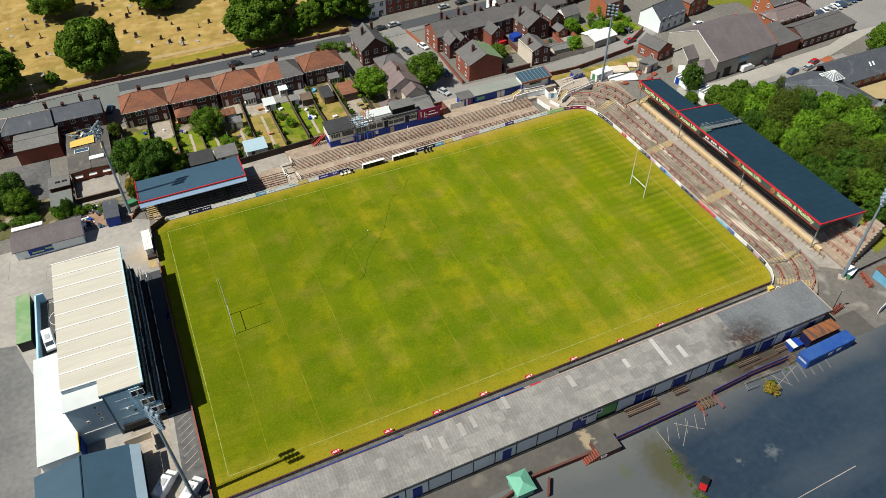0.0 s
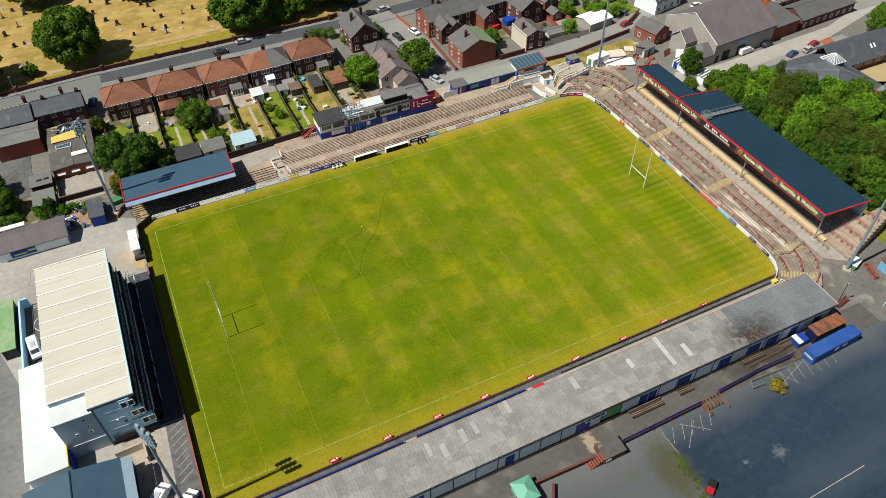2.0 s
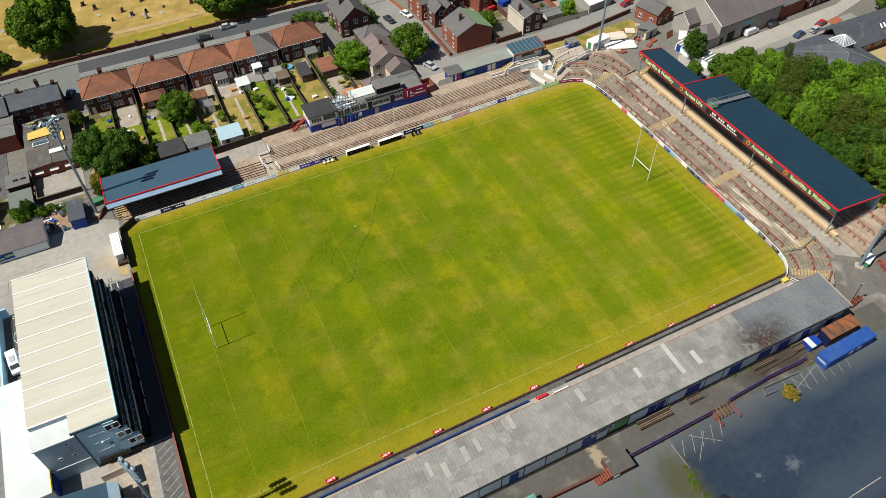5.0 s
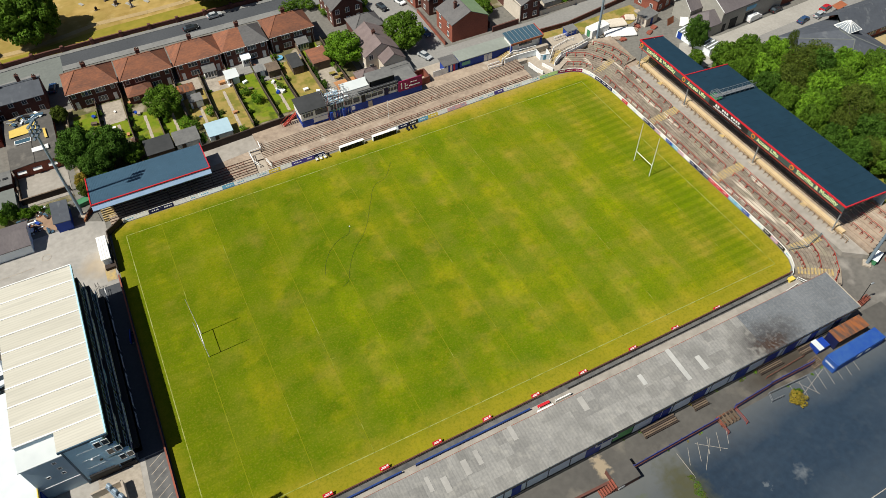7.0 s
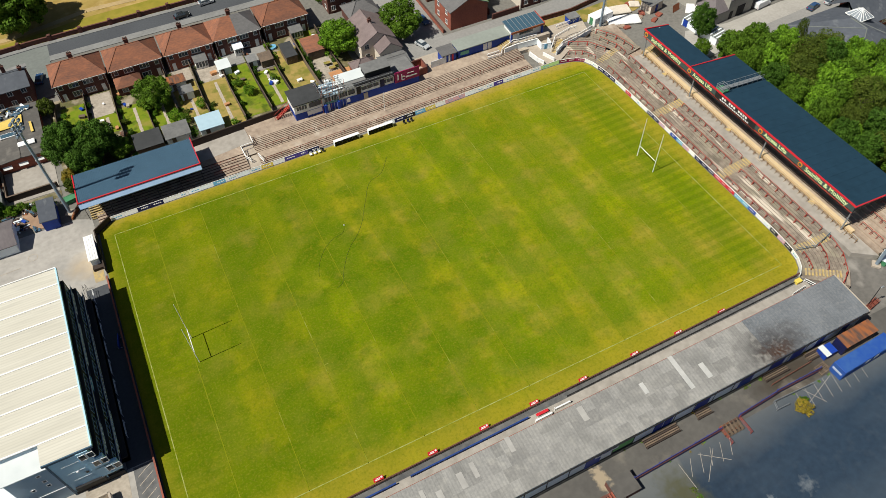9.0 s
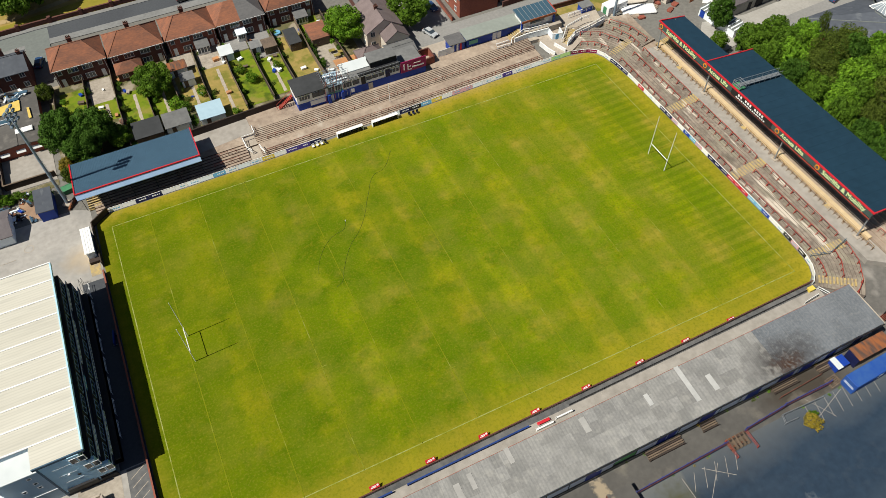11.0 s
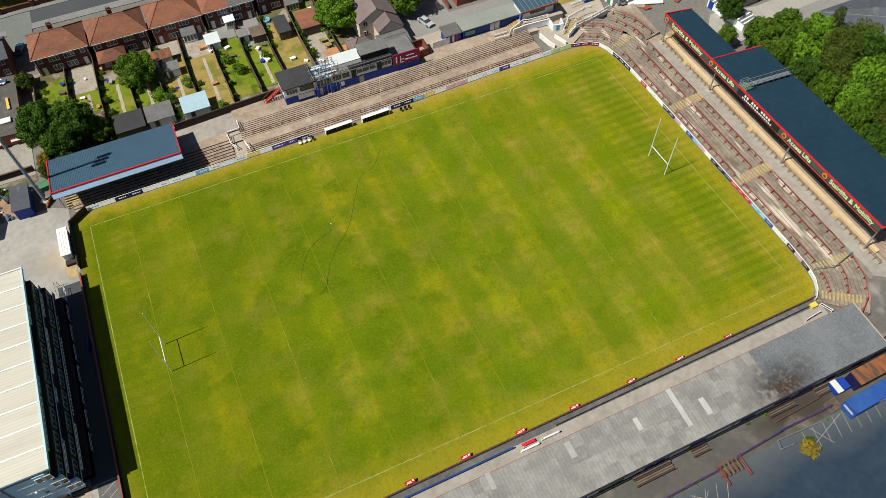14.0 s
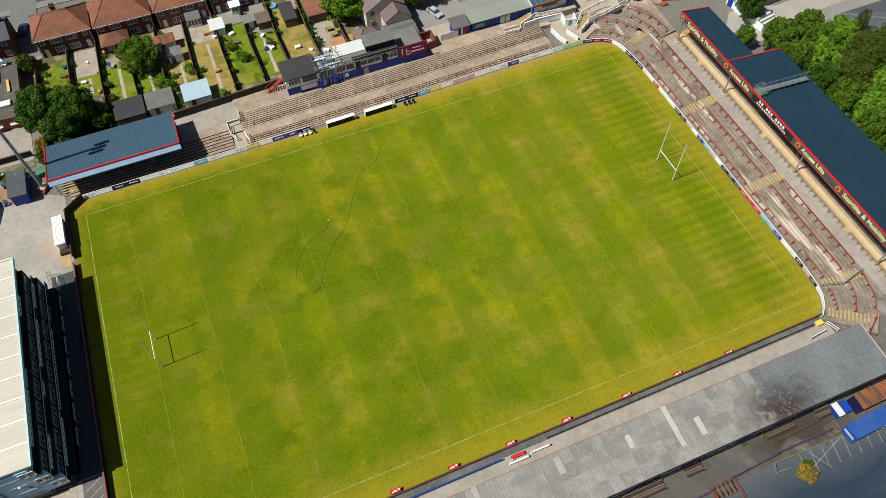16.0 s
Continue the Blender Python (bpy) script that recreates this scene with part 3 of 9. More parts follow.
def window_meshes(w, h, frame_mat, bars):
    key = (round(w, 2), round(h, 2), frame_mat, bars)
    if key not in _win:
        t = 0.09
        xs = [-w / 2, -w / 2 + t]
        for i in range(1, bars):
            xs += [-w / 2 + w * i / bars - 0.04, -w / 2 + w * i / bars + 0.04]
        bm = frame_grid(xs + [w / 2 - t, w / 2], [0, t, h - t, h])
        a = bpy.data.meshes.new("window")
        bm.to_mesh(a)
        bm.free()
        a.materials.append(M[frame_mat])
        bm = box((-w / 2 + t, w / 2 - t, -0.03, 0.02, t, h - t))
        b = bpy.data.meshes.new("pane")
        bm.to_mesh(b)
        bm.free()
        b.materials.append(M["glass"])
        bm = rbox(-w / 2 - 0.1, w / 2 + 0.1, -0.14, 0.02, -0.1, -0.002, 0.01)
        c = bpy.data.meshes.new("sill")
        bm.to_mesh(c)
        bm.free()
        c.materials.append(M["pale_concrete"])
        _win[key] = (a, b, c)
    return _win[key]


def add_window(parent, m, w=1.5, h=1.2, frame_mat="white", bars=2, sill=True):
    """A window on a wall face: m places its foot's middle, with -y out of the wall."""
    a, b, c = window_meshes(w, h, frame_mat, bars)
    win = share("window", a, parent, m=m)
    share("pane", b, win)
    if sill:
        share("sill", c, win)
    return win


_door = {}


def add_door(parent, m, w=0.9, h=2.05, mat="white"):
    key = (w, h, mat)
    if key not in _door:
        bm = rbox(-w / 2, w / 2, -0.06, 0.02, 0.0, h, 0.015)
        add_box(bm, -w / 2 + 0.12, w / 2 - 0.12, -0.08, -0.055, 0.25, 0.9)
        add_box(bm, -w / 2 + 0.12, w / 2 - 0.12, -0.08, -0.055, 1.05, h - 0.2)
        me = bpy.data.meshes.new("door")
        bm.to_mesh(me)
        bm.free()
        me.materials.append(M[mat])
        hm = bpy.data.meshes.new("handle")
        bm = rbox(w / 2 - 0.16, w / 2 - 0.1, -0.13, -0.05, 0.98, 1.12, 0.01)
        bm.to_mesh(hm)
        bm.free()
        hm.materials.append(M["steel"])
        _door[key] = (me, hm)
    d = share("door", _door[key][0], parent, m=m)
    share("handle", _door[key][1], d)
    return d


SOUTH, EAST, NORTH, WEST = 0, 90, 180, -90


def face(x, y, z, side):
    return pose(x, y, z, 0, 0, side)


_pot = []


def add_chimney(parent, x, y, z0, z1, w=0.9, d=0.6, mat="brick_dark", pots=2):
    bm = box((x - w / 2, x + w / 2, y - d / 2, y + d / 2, z0, z1 - 0.3))
    add_box(bm, x - w / 2 - 0.08, x + w / 2 + 0.08, y - d / 2 - 0.08, y + d / 2 + 0.08, z1 - 0.3, z1)
    c = part("chimney", bm, mat, parent)
    if not _pot:
        bm = tubes(((0, 0, 0), (0, 0, 0.5), 0.15, 0.11), sides=8)
        me = bpy.data.meshes.new("chimney_pot")
        bm.to_mesh(me)
        bm.free()
        me.materials.append(M["terracotta_dark"])
        _pot.append(me)
    for i in range(pots):
        share("chimney_pot", _pot[0], c, m=pose(x + (i - (pots - 1) / 2) * 0.34, y, z1))
    return c


def ridge_tiles(parent, p, q, mat):
    part("ridge", tubes((p, q, 0.13), sides=5), mat, parent)


# ---- trees ----
_crowns = {}


def crown_mesh(seed, r, h, mat, size=0.29, count=11000, lobes=42, bumps=(0.17, 0.30)):
    """A crown of leaf clumps on the skins of many uneven lobes, with gaps between them."""
    key = (seed, r, h, mat, size, count, lobes, bumps)
    if key in _crowns:
        return _crowns[key]
    rng = np.random.default_rng(seed)
    C, B = [(0, 0, -0.05)], [0.62]
    for i in range(lobes):
        a, e = i * 2.4 + rng.uniform(-0.5, 0.5), rng.uniform(-0.75, 1.25)
        b = rng.uniform(*bumps)
        k = rng.uniform(0.78, 1.10) - b
        C.append((math.cos(a) * math.cos(e) * k, math.sin(a) * math.cos(e) * k, math.sin(e) * k))
        B.append(b)
    C, B = np.array(C), np.array(B)
    share_of = B ** 2
    share_of[0] *= 1.6
    lot = np.repeat(np.arange(len(B)), (count * 1.5 * share_of / np.sum(share_of)).astype(int))
    d = rng.normal(size=(len(lot), 3))
    d /= np.linalg.norm(d, axis=1)[:, None]
    p = C[lot] + d * (B[lot] * rng.uniform(0.80, 1.14, len(lot)))[:, None]
    out = np.min(np.linalg.norm(p[:, None, :] - C[None], axis=2) / B[None], axis=1) > 0.74
    p, d = p[out], d[out]
    nrm = d + rng.normal(size=d.shape) * 0.42
    nrm /= np.linalg.norm(nrm, axis=1)[:, None]
    u = np.cross(nrm, rng.normal(size=d.shape))
    u /= np.linalg.norm(u, axis=1)[:, None]
    v = np.cross(nrm, u) * 0.6
    q = p * np.array([r, r, h / 2]) + np.array([0, 0, h / 2])
    s = (size * rng.uniform(0.35, 1.25, len(q)))[:, None]
    dip = nrm * 0.2 * s
    verts = np.stack([q - u * s, q - v * s - dip, q + u * s, q + v * s - dip], axis=1).reshape(-1, 3)
    k = np.arange(len(q))[:, None] * 4
    faces = np.concatenate([k + np.array([0, 1, 2]), k + np.array([0, 2, 3])], axis=0)
    me = bpy.data.meshes.new("crown")
    me.from_pydata(verts.tolist(), [], faces.tolist())
    me.materials.append(M[mat])
    _crowns[key] = me
    return me


_trunks = {}


def trunk_mesh(seed, h, r, spread):
    key = (seed, h, r, spread)
    if key not in _trunks:
        rng = np.random.default_rng(seed + 77)
        bm = bmesh.new()
        add_tube(bm, (0, 0, -0.2), (0.05, 0.03, h * 0.55), r, r * 0.7, 8)
        add_tube(bm, (0.05, 0.03, h * 0.55), (0.1, 0, h), r * 0.7, r * 0.35, 8)
        for i in range(6):
            a = i * 1.05 + rng.uniform(-0.3, 0.3)
            z = h * rng.uniform(0.5, 0.9)
            add_tube(bm, (0.06, 0.02, z), (math.cos(a) * spread * 0.5, math.sin(a) * spread * 0.5, z + spread * rng.uniform(0.25, 0.5)), r * 0.4, r * 0.12, 6)
        me = bpy.data.meshes.new("trunk")
        bm.to_mesh(me)
        bm.free()
        me.materials.append(M["bark"])
        _trunks[key] = me
    return _trunks[key]


def tree(x, y, r, h, mat="leaf", seed=0, z=0.0, clear=0.04, label="leafy broad-leaved tree with a dense green crown", group="", size=0.24, count=12000, lobes=75, bumps=(0.10, 0.27), turn=None):
    seed = seed % 3
    base = clear * h
    t = thing("tree", label, "tree", pose(x, y, z, 0, 0, random.uniform(0, 360) if turn is None else turn), group)
    share("trunk", trunk_mesh(seed, 5.0, 0.24, 4.0), t, m=Matrix.Diagonal((r / 5, r / 5, h / 9, 1)))
    k = r / 5
    share("crown", crown_mesh(seed, 5.0, 8.0, mat, size, count, lobes, bumps), t, m=pose(0, 0, base) @ Matrix.Diagonal((k, k, (h - base) / 8.0, 1)))
    return t


def bush(x, y, r, h, mat="leaf", seed=0, z=0.0, label="rounded green garden shrub", group="garden shrubs"):
    t = thing("shrub", label, "shrub", pose(x, y, z, 0, 0, random.uniform(0, 360)), group)
    share("stem", trunk_mesh(seed % 4, 5.0, 0.24, 4.0), t, m=Matrix.Diagonal((r / 6, r / 6, h / 10, 1)))
    share("foliage", crown_mesh(seed % 3 + 10, 2.0, 3.0, mat, 0.15, 1000, 7) if h > 0.55 else crown_mesh(seed % 3 + 10, 2.0, 3.0, mat, 0.42, 90, 5), t, m=pose(0, 0, -0.1) @ Matrix.Diagonal((r / 2, r / 2, h / 3, 1)))
    return t


# ---- ground ----
def slab(name, pts, z, mat, label, category="ground", thick=0.3):
    return tagged(part(name, prism(pts, z - thick, z), mat), label, category, kind="structure")


def rect(x0, y0, x1, y1):
    return [(x0, y0), (x1, y0), (x1, y1), (x0, y1)]


tagged(part("ground", plate((-1500, -1500, -0.06), (1500, -1500, -0.06), (1500, 1500, -0.06), (-1500, 1500, -0.06), 1.0), "ground"),
       "grey earth and asphalt ground round the stadium", "ground", kind="structure")

PITCH = [(-10.2, -3.9), (40, -3.5), (80, -3.3), (107.4, -3.3), (109.1, -2.1), (110.1, -0.3), (110.6, 2.1), (110.95, 8), (111.0, 20), (111.15, 44), (111.15, 60),
         (110.7, 66.0), (110.0, 69.2), (108.9, 71.5), (106.8, 72.8), (102, 73.5), (85, 73.4), (60, 72.5), (40, 72.1), (18, 71.9), (-7.0, 71.9), (-10.0, 70.2), (-10.3, 60), (-10.3, 30)]
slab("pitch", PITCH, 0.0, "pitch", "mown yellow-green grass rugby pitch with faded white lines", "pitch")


def strip(pts, width, z, mat, bm):
    """A flat band along a line of plan points."""
    for (ax, ay), (bx, by) in zip(pts, pts[1:]):
        d = Vector((bx - ax, by - ay)).normalized() * width / 2
        n = Vector((-d.y, d.x))
        add_quad(bm, (ax - n.x, ay - n.y, z), (bx - n.x, by - n.y, z), (bx + n.x, by + n.y, z), (ax + n.x, ay + n.y, z), 0.004)


X0, X1, WIDE = -7.3, 106.9, 68.0
bm, fb = bmesh.new(), bmesh.new()
for y in (0, WIDE):
    strip([(X0, y), (X1, y)], 0.16, 0.018, "line", bm)
for x in (X0, X1):
    strip([(x, 0), (x, WIDE)], 0.16, 0.018, "line", bm)
for x in range(0, 101, 10):
    strip([(x, 0), (x, WIDE)], 0.15 if x % 50 else 0.17, 0.018, "line", fb)
for x in (40, 60, 20, 80):
    for y in (10, 20, 48, 58):
        strip([(x - 0.9, y), (x + 0.9, y)], 0.12, 0.022, "line", fb)
tagged(part("pitch_lines", bm, "line"), "faded white touchlines, try lines and dead-ball lines", "pitch marking", kind="structure")
tagged(part("ten_metre_lines", fb, "faint"), "very faint white lines every ten metres across the grass", "pitch marking", kind="structure")
# watering hose and sprinkler on the grass
def hose(pts, label):
    cu = bpy.data.curves.new("hose", "CURVE")
    cu.dimensions, cu.bevel_depth, cu.bevel_resolution = "3D", 0.028, 1
    sp = cu.splines.new("BEZIER")
    sp.bezier_points.add(len(pts) - 1)
    for b, (x, y) in zip(sp.bezier_points, pts):
        b.co = (x, y, 0.03)
        b.handle_left_type = b.handle_right_type = "AUTO"
    cu.materials.append(M["hose"])
    return tagged(new("hose", cu), label, "hose", "watering hoses")


hose([(35.3, 48.8), (34.4, 47.1), (31.9, 46.3), (29.7, 44.8), (28, 42.8), (26.7, 40.5), (26.1, 38.7)], "thin dark watering hose lying on the pitch")
hose([(51.2, 63.0), (47.4, 58.6), (45.3, 58), (42, 53.3), (38.5, 47.3), (36.4, 44.8), (34.3, 42.9), (32.2, 40.1), (30.6, 37.3), (29.6, 35.3), (28.2, 34.5)], "long dark watering hose curving across the pitch")
sp_ = thing("sprinkler", "small white lawn sprinkler at the hose's end", "sprinkler", pose(35.3, 48.8, 0) @ Matrix.Scale(0.45, 4))
part("base", tubes(((0, 0, 0), (0, 0, 0.12), 0.3, 0.2), sides=10), "white", sp_)
part("head", tubes(((0, 0, 0.12), (0, 0, 0.5), 0.06, 0.05), ((-0.25, 0, 0.5), (0.25, 0, 0.55), 0.04), sides=8), "white", sp_)

slab("yard", [(-60, -12), (-10.6, -12), (-10.6, 58), (-10.6, 74.5), (-13.5, 76.0), (-60, 76.0)], -0.03, "yard", "pale grey concrete yard beside the main stand", "yard")
slab("west_road", [(-60, -40), (-37.0, -40), (-36.2, 34), (-40, 46), (-60, 50)], -0.01, "mid_tarmac", "worn grey asphalt service road", "road")
# Laid where the stand's shade falls; that darkness is put into the asphalt tone
slab("shade_yard", rect(-14.9, 16.6, -10.6, 56), -0.012, "road", "asphalt strip before the main stand, dark to hold its shade", "yard")
slab("forecourt", [(-22, -8), (-15.8, -8), (-14.9, 16), (-21.5, 16)], -0.012, "patio", "cream concrete forecourt with parked vans", "yard")
slab("forecourt_tarmac", [(-14.7, -8), (-10.7, -8), (-10.7, 16.4), (-14.0, 16.4)], -0.008, "wornroad", "grey tarmac strip with parking lines", "yard")
bm = bmesh.new()
for i in range(8):
    y = 4 + i * 1.5
    strip([(-13.6, y), (-11.2, y + 1.6)], 0.1, 0.012, "line", bm)
tagged(part("parking_lines", bm, "pale_concrete"), "thin worn white diagonal parking lines", "road marking", kind="structure")
slab("rough_ground", [(-50, 80.5), (-27, 82.5), (-15.2, 84.6), (-15.2, 86.3), (-26.4, 86.3), (-26.8, 96), (-50, 98)], 0.012, "soil", "weedy overgrown ground behind the cabin", "ground")
slab("west_yard", [(-41, 93.5), (-31.3, 93.2), (-31.3, 110.3), (-41.5, 110.3)], 0.03, "wornroad", "dark tarmac yard behind the houses", "yard")
slab("car_park", [(-14, -160), (260, -160), (260, -21.6), (-14, -21.6)], -0.02, "carpark", "dark blue-grey asphalt car park with pale stains", "car park")
slab("stand_path", rect(-14, -21.6, 118, -16.2), 0.0, "path", "brown-grey concrete path behind the long stand", "path")
slab("east_concrete", [(108, -21.6), (150, -21.6), (150, -2), (122, -2), (112, -3.2), (107.8, -3.4)], -0.014, "apron", "worn dark concrete apron at the corner of the ground", "yard")
slab("south_walkway", [(-12, -16.2), (108, -16.2), (108, -4.75), (-12, -5.15)], 0.1, "walk_grey", "pale concrete walkway in front of the long stand", "path")
slab("ditch_path", [(-12, -5.15), (108, -4.75), (107.5, -3.5), (-12, -4.3)], 0.03, "wornroad", "dark grey strip between wall and walkway", "path")

# north side: gardens, street, cemetery
slab("gardens_soil", [(-14, 86.6), (58, 87), (58, 118), (-14, 118)], 0.0, "soil", "mixed paving and soil of the back gardens", "garden")
slab("north_pavement", [(-60, 131.0), (-14, 135.5), (60, 134.8), (135, 139.5), (135, 141.5), (60, 137.6), (-14, 137.8), (-60, 134.2)], 0.10, "grey_flags", "pale grey flagged pavement", "pavement")
slab("north_road", [(-60, 134.2), (-14, 137.8), (60, 137.6), (150, 142), (150, 149), (60, 143.2), (-14, 143.2), (-60, 140.5)], -0.01, "road", "dark asphalt residential street", "road")
slab("west_street", [(-60, 134.35), (-14, 137.95), (-10.8, 137.95), (-10.8, 143.05), (-14, 143.05), (-60, 140.35)], 0.0, "pale_tarmac", "older pale grey asphalt at the west end of the street", "road")
slab("side_drive", [(-16.4, 120.5), (-11.2, 120.5), (-10.9, 137.9), (-16.8, 137.7)], 0.115, "pale_tarmac", "pale grey asphalt drive beside the end house", "road")
slab("far_pavement", [(-60, 140.5), (-14, 143.2), (60, 143.2), (60, 144.6), (-14, 144.6), (-60, 142)], 0.10, "grey_flags", "narrow pale pavement along the cemetery wall", "pavement")
slab("side_street", [(70, 98), (83.0, 98), (84, 118), (80, 142), (72, 142), (69.5, 118)], 0.0, "greyroad", "grey asphalt side street with parked cars", "road")
slab("back_lane", [(70, 91.5), (98, 93.6), (118, 92.4), (136, 94.0), (165, 104), (165, 109), (136, 100.5), (112, 98.2), (84, 98), (70, 98)], 0.012, "greyroad", "narrow grey back lane between the ground and the terraces", "road")
slab("hall_street", [(128, 57), (150, 60), (190, 64), (240, 77), (240, 83), (200, 70.5), (152, 67.8), (140, 70)], 0.0, "pavement", "pale sunlit street beside the grey hall", "road")
slab("hall_yard", [(160, 52), (200, 57), (200, 65), (152, 62)], 0.008, "greyroad", "pale asphalt parking strip", "road")
slab("far_car_park", [(205, 74), (300, 74), (300, 130), (230, 130)], 0.004, "greyroad", "grey asphalt car park of parked cars", "car park")
slab("corner_grass", [(99, 88.5), (118, 86), (134, 84), (140, 86), (140, 92), (118, 91.0), (100, 92)], 0.03, "drylawn", "dry yellow grass at the corner of the ground", "grass")
slab("east_grass", [(136, -6), (150, -2), (150, 2), (137, 1)], 0.01, "green_verge", "strip of bright green grass behind the terrace", "grass")
slab("far_green", [(170, 112), (196, 108), (196, 96), (215, 98), (215, 130), (176, 130)], 0.01, "green_verge", "green lawn behind the hall", "grass")
slab("wood_floor", [(135, 2), (150, 0), (190, -6), (190, 40), (172, 48), (156, 55), (146, 58), (137, 50)], 0.02, "green_verge", "shaded rough ground under the trees", "grass")

slab("cemetery", [(-200, 144.6), (62, 144.6), (66, 150), (66, 320), (-200, 320)], 0.05, "dry", "sun-bleached straw-coloured cemetery grass", "grass")
slab("cemetery_edge", [(-200, 144.6), (62, 144.6), (60, 149), (30, 152.2), (2, 151.5), (-20, 148.6), (-50, 148.5), (-200, 148)], 0.07, "olive_verge", "olive-green dry grass along the cemetery wall", "grass")
bm = bmesh.new()
strip([(-60, 151.5), (-20, 150.5), (-8, 152.6), (1, 154.8), (15, 154.4), (26, 155.0), (33, 157.5)], 1.9, 0.10, "dirt", bm)
tagged(part("cemetery_path", bm, "dirt"), "bare earth path worn through dry grass", "path", kind="structure")


def wall_run(name, pts, h, t, mat, cap, label, z=0.0, category="wall"):
    """A low wall along plan points, with a coping."""
    w = thing(name, label, category, kind="structure")
    bm, cb = bmesh.new(), bmesh.new()
    for (ax, ay), (bx, by) in zip(pts, pts[1:]):
        d = Vector((bx - ax, by - ay))
        n = Vector((-d.y, d.x)).normalized() * t / 2
        k = n * 1.35
        add_prism(bm, [(ax - n.x, ay - n.y), (bx - n.x, by - n.y), (bx + n.x, by + n.y), (ax + n.x, ay + n.y)][::1], z - 0.1, z + h)
        add_prism(cb, [(ax - k.x, ay - k.y), (bx - k.x, by - k.y), (bx + k.x, by + k.y), (ax + k.x, ay + k.y)], z + h, z + h + 0.09)
    for b in (bm, cb):
        bmesh.ops.recalc_face_normals(b, faces=b.faces[:])
    part("body", bm, mat, w)
    part("coping", cb, cap, w)
    return w


cem = wall_run("cemetery_wall", [(-200, 141.8), (-60, 142.3), (-14, 144.9), (60, 144.9), (63.5, 146)], 1.2, 0.35, "brick_dark", "brick_dark", "long dark brick cemetery wall with coping and piers")
for i in range(18):
    x = -72 + i * 7.8
    y = 144.9 if x > -14 else 144.9 + (x + 14) * 2.6 / 46
    part("pier", rbox(x - 0.45, x + 0.45, y - 0.45, y + 0.45, 0, 1.75, 0.05), "brick_dark", cem)


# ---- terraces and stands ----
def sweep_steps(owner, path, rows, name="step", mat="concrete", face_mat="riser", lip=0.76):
    """Terrace steps that follow a plan line: rows of (from, to, height), measured outwards to the line's right. Each
    step is a tread with a darker face, which also shows as a dark strip behind the tread: step shade put into the
    colour.
    """
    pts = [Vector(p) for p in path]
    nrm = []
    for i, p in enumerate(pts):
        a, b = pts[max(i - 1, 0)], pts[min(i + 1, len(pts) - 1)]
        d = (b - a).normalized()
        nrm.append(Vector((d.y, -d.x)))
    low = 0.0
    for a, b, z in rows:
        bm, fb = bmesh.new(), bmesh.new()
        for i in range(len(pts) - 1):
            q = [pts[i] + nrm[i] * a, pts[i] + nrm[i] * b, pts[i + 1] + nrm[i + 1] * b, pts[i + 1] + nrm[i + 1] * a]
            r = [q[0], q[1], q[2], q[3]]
            # Tread stops short, so the dark face tone draws a shaded crease line
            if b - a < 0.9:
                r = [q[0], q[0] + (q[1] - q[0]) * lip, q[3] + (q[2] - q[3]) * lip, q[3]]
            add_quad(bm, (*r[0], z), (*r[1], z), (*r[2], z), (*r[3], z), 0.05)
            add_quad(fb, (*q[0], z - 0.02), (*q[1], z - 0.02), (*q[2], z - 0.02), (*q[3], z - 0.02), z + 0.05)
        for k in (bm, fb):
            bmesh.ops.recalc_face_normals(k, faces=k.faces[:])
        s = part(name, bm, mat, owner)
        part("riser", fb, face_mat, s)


def rail_meshes(length, h=1.05, posts=3, r=0.045, mids=1):
    rail = tubes(((0, 0, h), (length, 0, h), r))
    mid = tubes(*[((0, 0, h * (k + 1) / (mids + 1)), (length, 0, h * (k + 1) / (mids + 1)), r * 0.8) for k in range(mids)]) if mids else None
    post = tubes(((0, 0, 0), (0, 0, h), r), ((0, 0, h * 0.95), (0, 0.42, 0), r * 0.75))
    return rail, mid, post


def make_rail(name, label, mat, length, h=1.05, posts=3, r=0.045, mids=1, m=None, group="", brace=True):
    t = thing(name, label, "barrier" if "barrier" in name else "railing", m, group)
    rail, mid, post = rail_meshes(length, h, posts, r, mids)
    if not brace:
        post.free()
        post = tubes(((0, 0, 0), (0, 0, h), r))
    part("top_rail", rail, mat, t)
    if mid:
        part("middle_rail", mid, mat, t)
    first = part("post", post, mat, t)
    for i in range(1, posts):
        share("post", first.data, t, m=pose(length * i / (posts - 1), 0, 0))
    return t


# north terrace: lower flight, walkway, upper flight
n_terrace = thing("terrace_north", "weathered brown concrete standing terrace with shallow steps", "terrace", kind="structure")
N_ROWS = [(0.35 + 0.48 * i, 0.35 + 0.48 * (i + 1), 0.10 + 0.085 * i) for i in range(5)] + [(2.75, 5.1, 0.48)] + [(5.1 + 0.47 * i, 5.1 + 0.47 * (i + 1), 0.58 + 0.085 * i) for i in range(8)] + [(8.86, 14.0, 1.22)]
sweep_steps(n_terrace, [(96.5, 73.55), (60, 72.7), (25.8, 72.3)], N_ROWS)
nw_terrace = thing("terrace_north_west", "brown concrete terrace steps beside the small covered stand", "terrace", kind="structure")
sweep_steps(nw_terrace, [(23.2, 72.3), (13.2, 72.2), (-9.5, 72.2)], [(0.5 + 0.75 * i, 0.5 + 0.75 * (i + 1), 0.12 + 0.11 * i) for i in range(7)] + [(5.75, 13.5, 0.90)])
n_walk = thing("gangway", "concrete gangway ramp between white rails", "gangway", kind="structure")
sweep_steps(n_walk, [(25.8, 72.3), (23.2, 72.3)], [(0.4, 5.0, 0.12), (5.0, 8.0, 0.5), (8.0, 14, 0.90)], mat="pale_concrete")

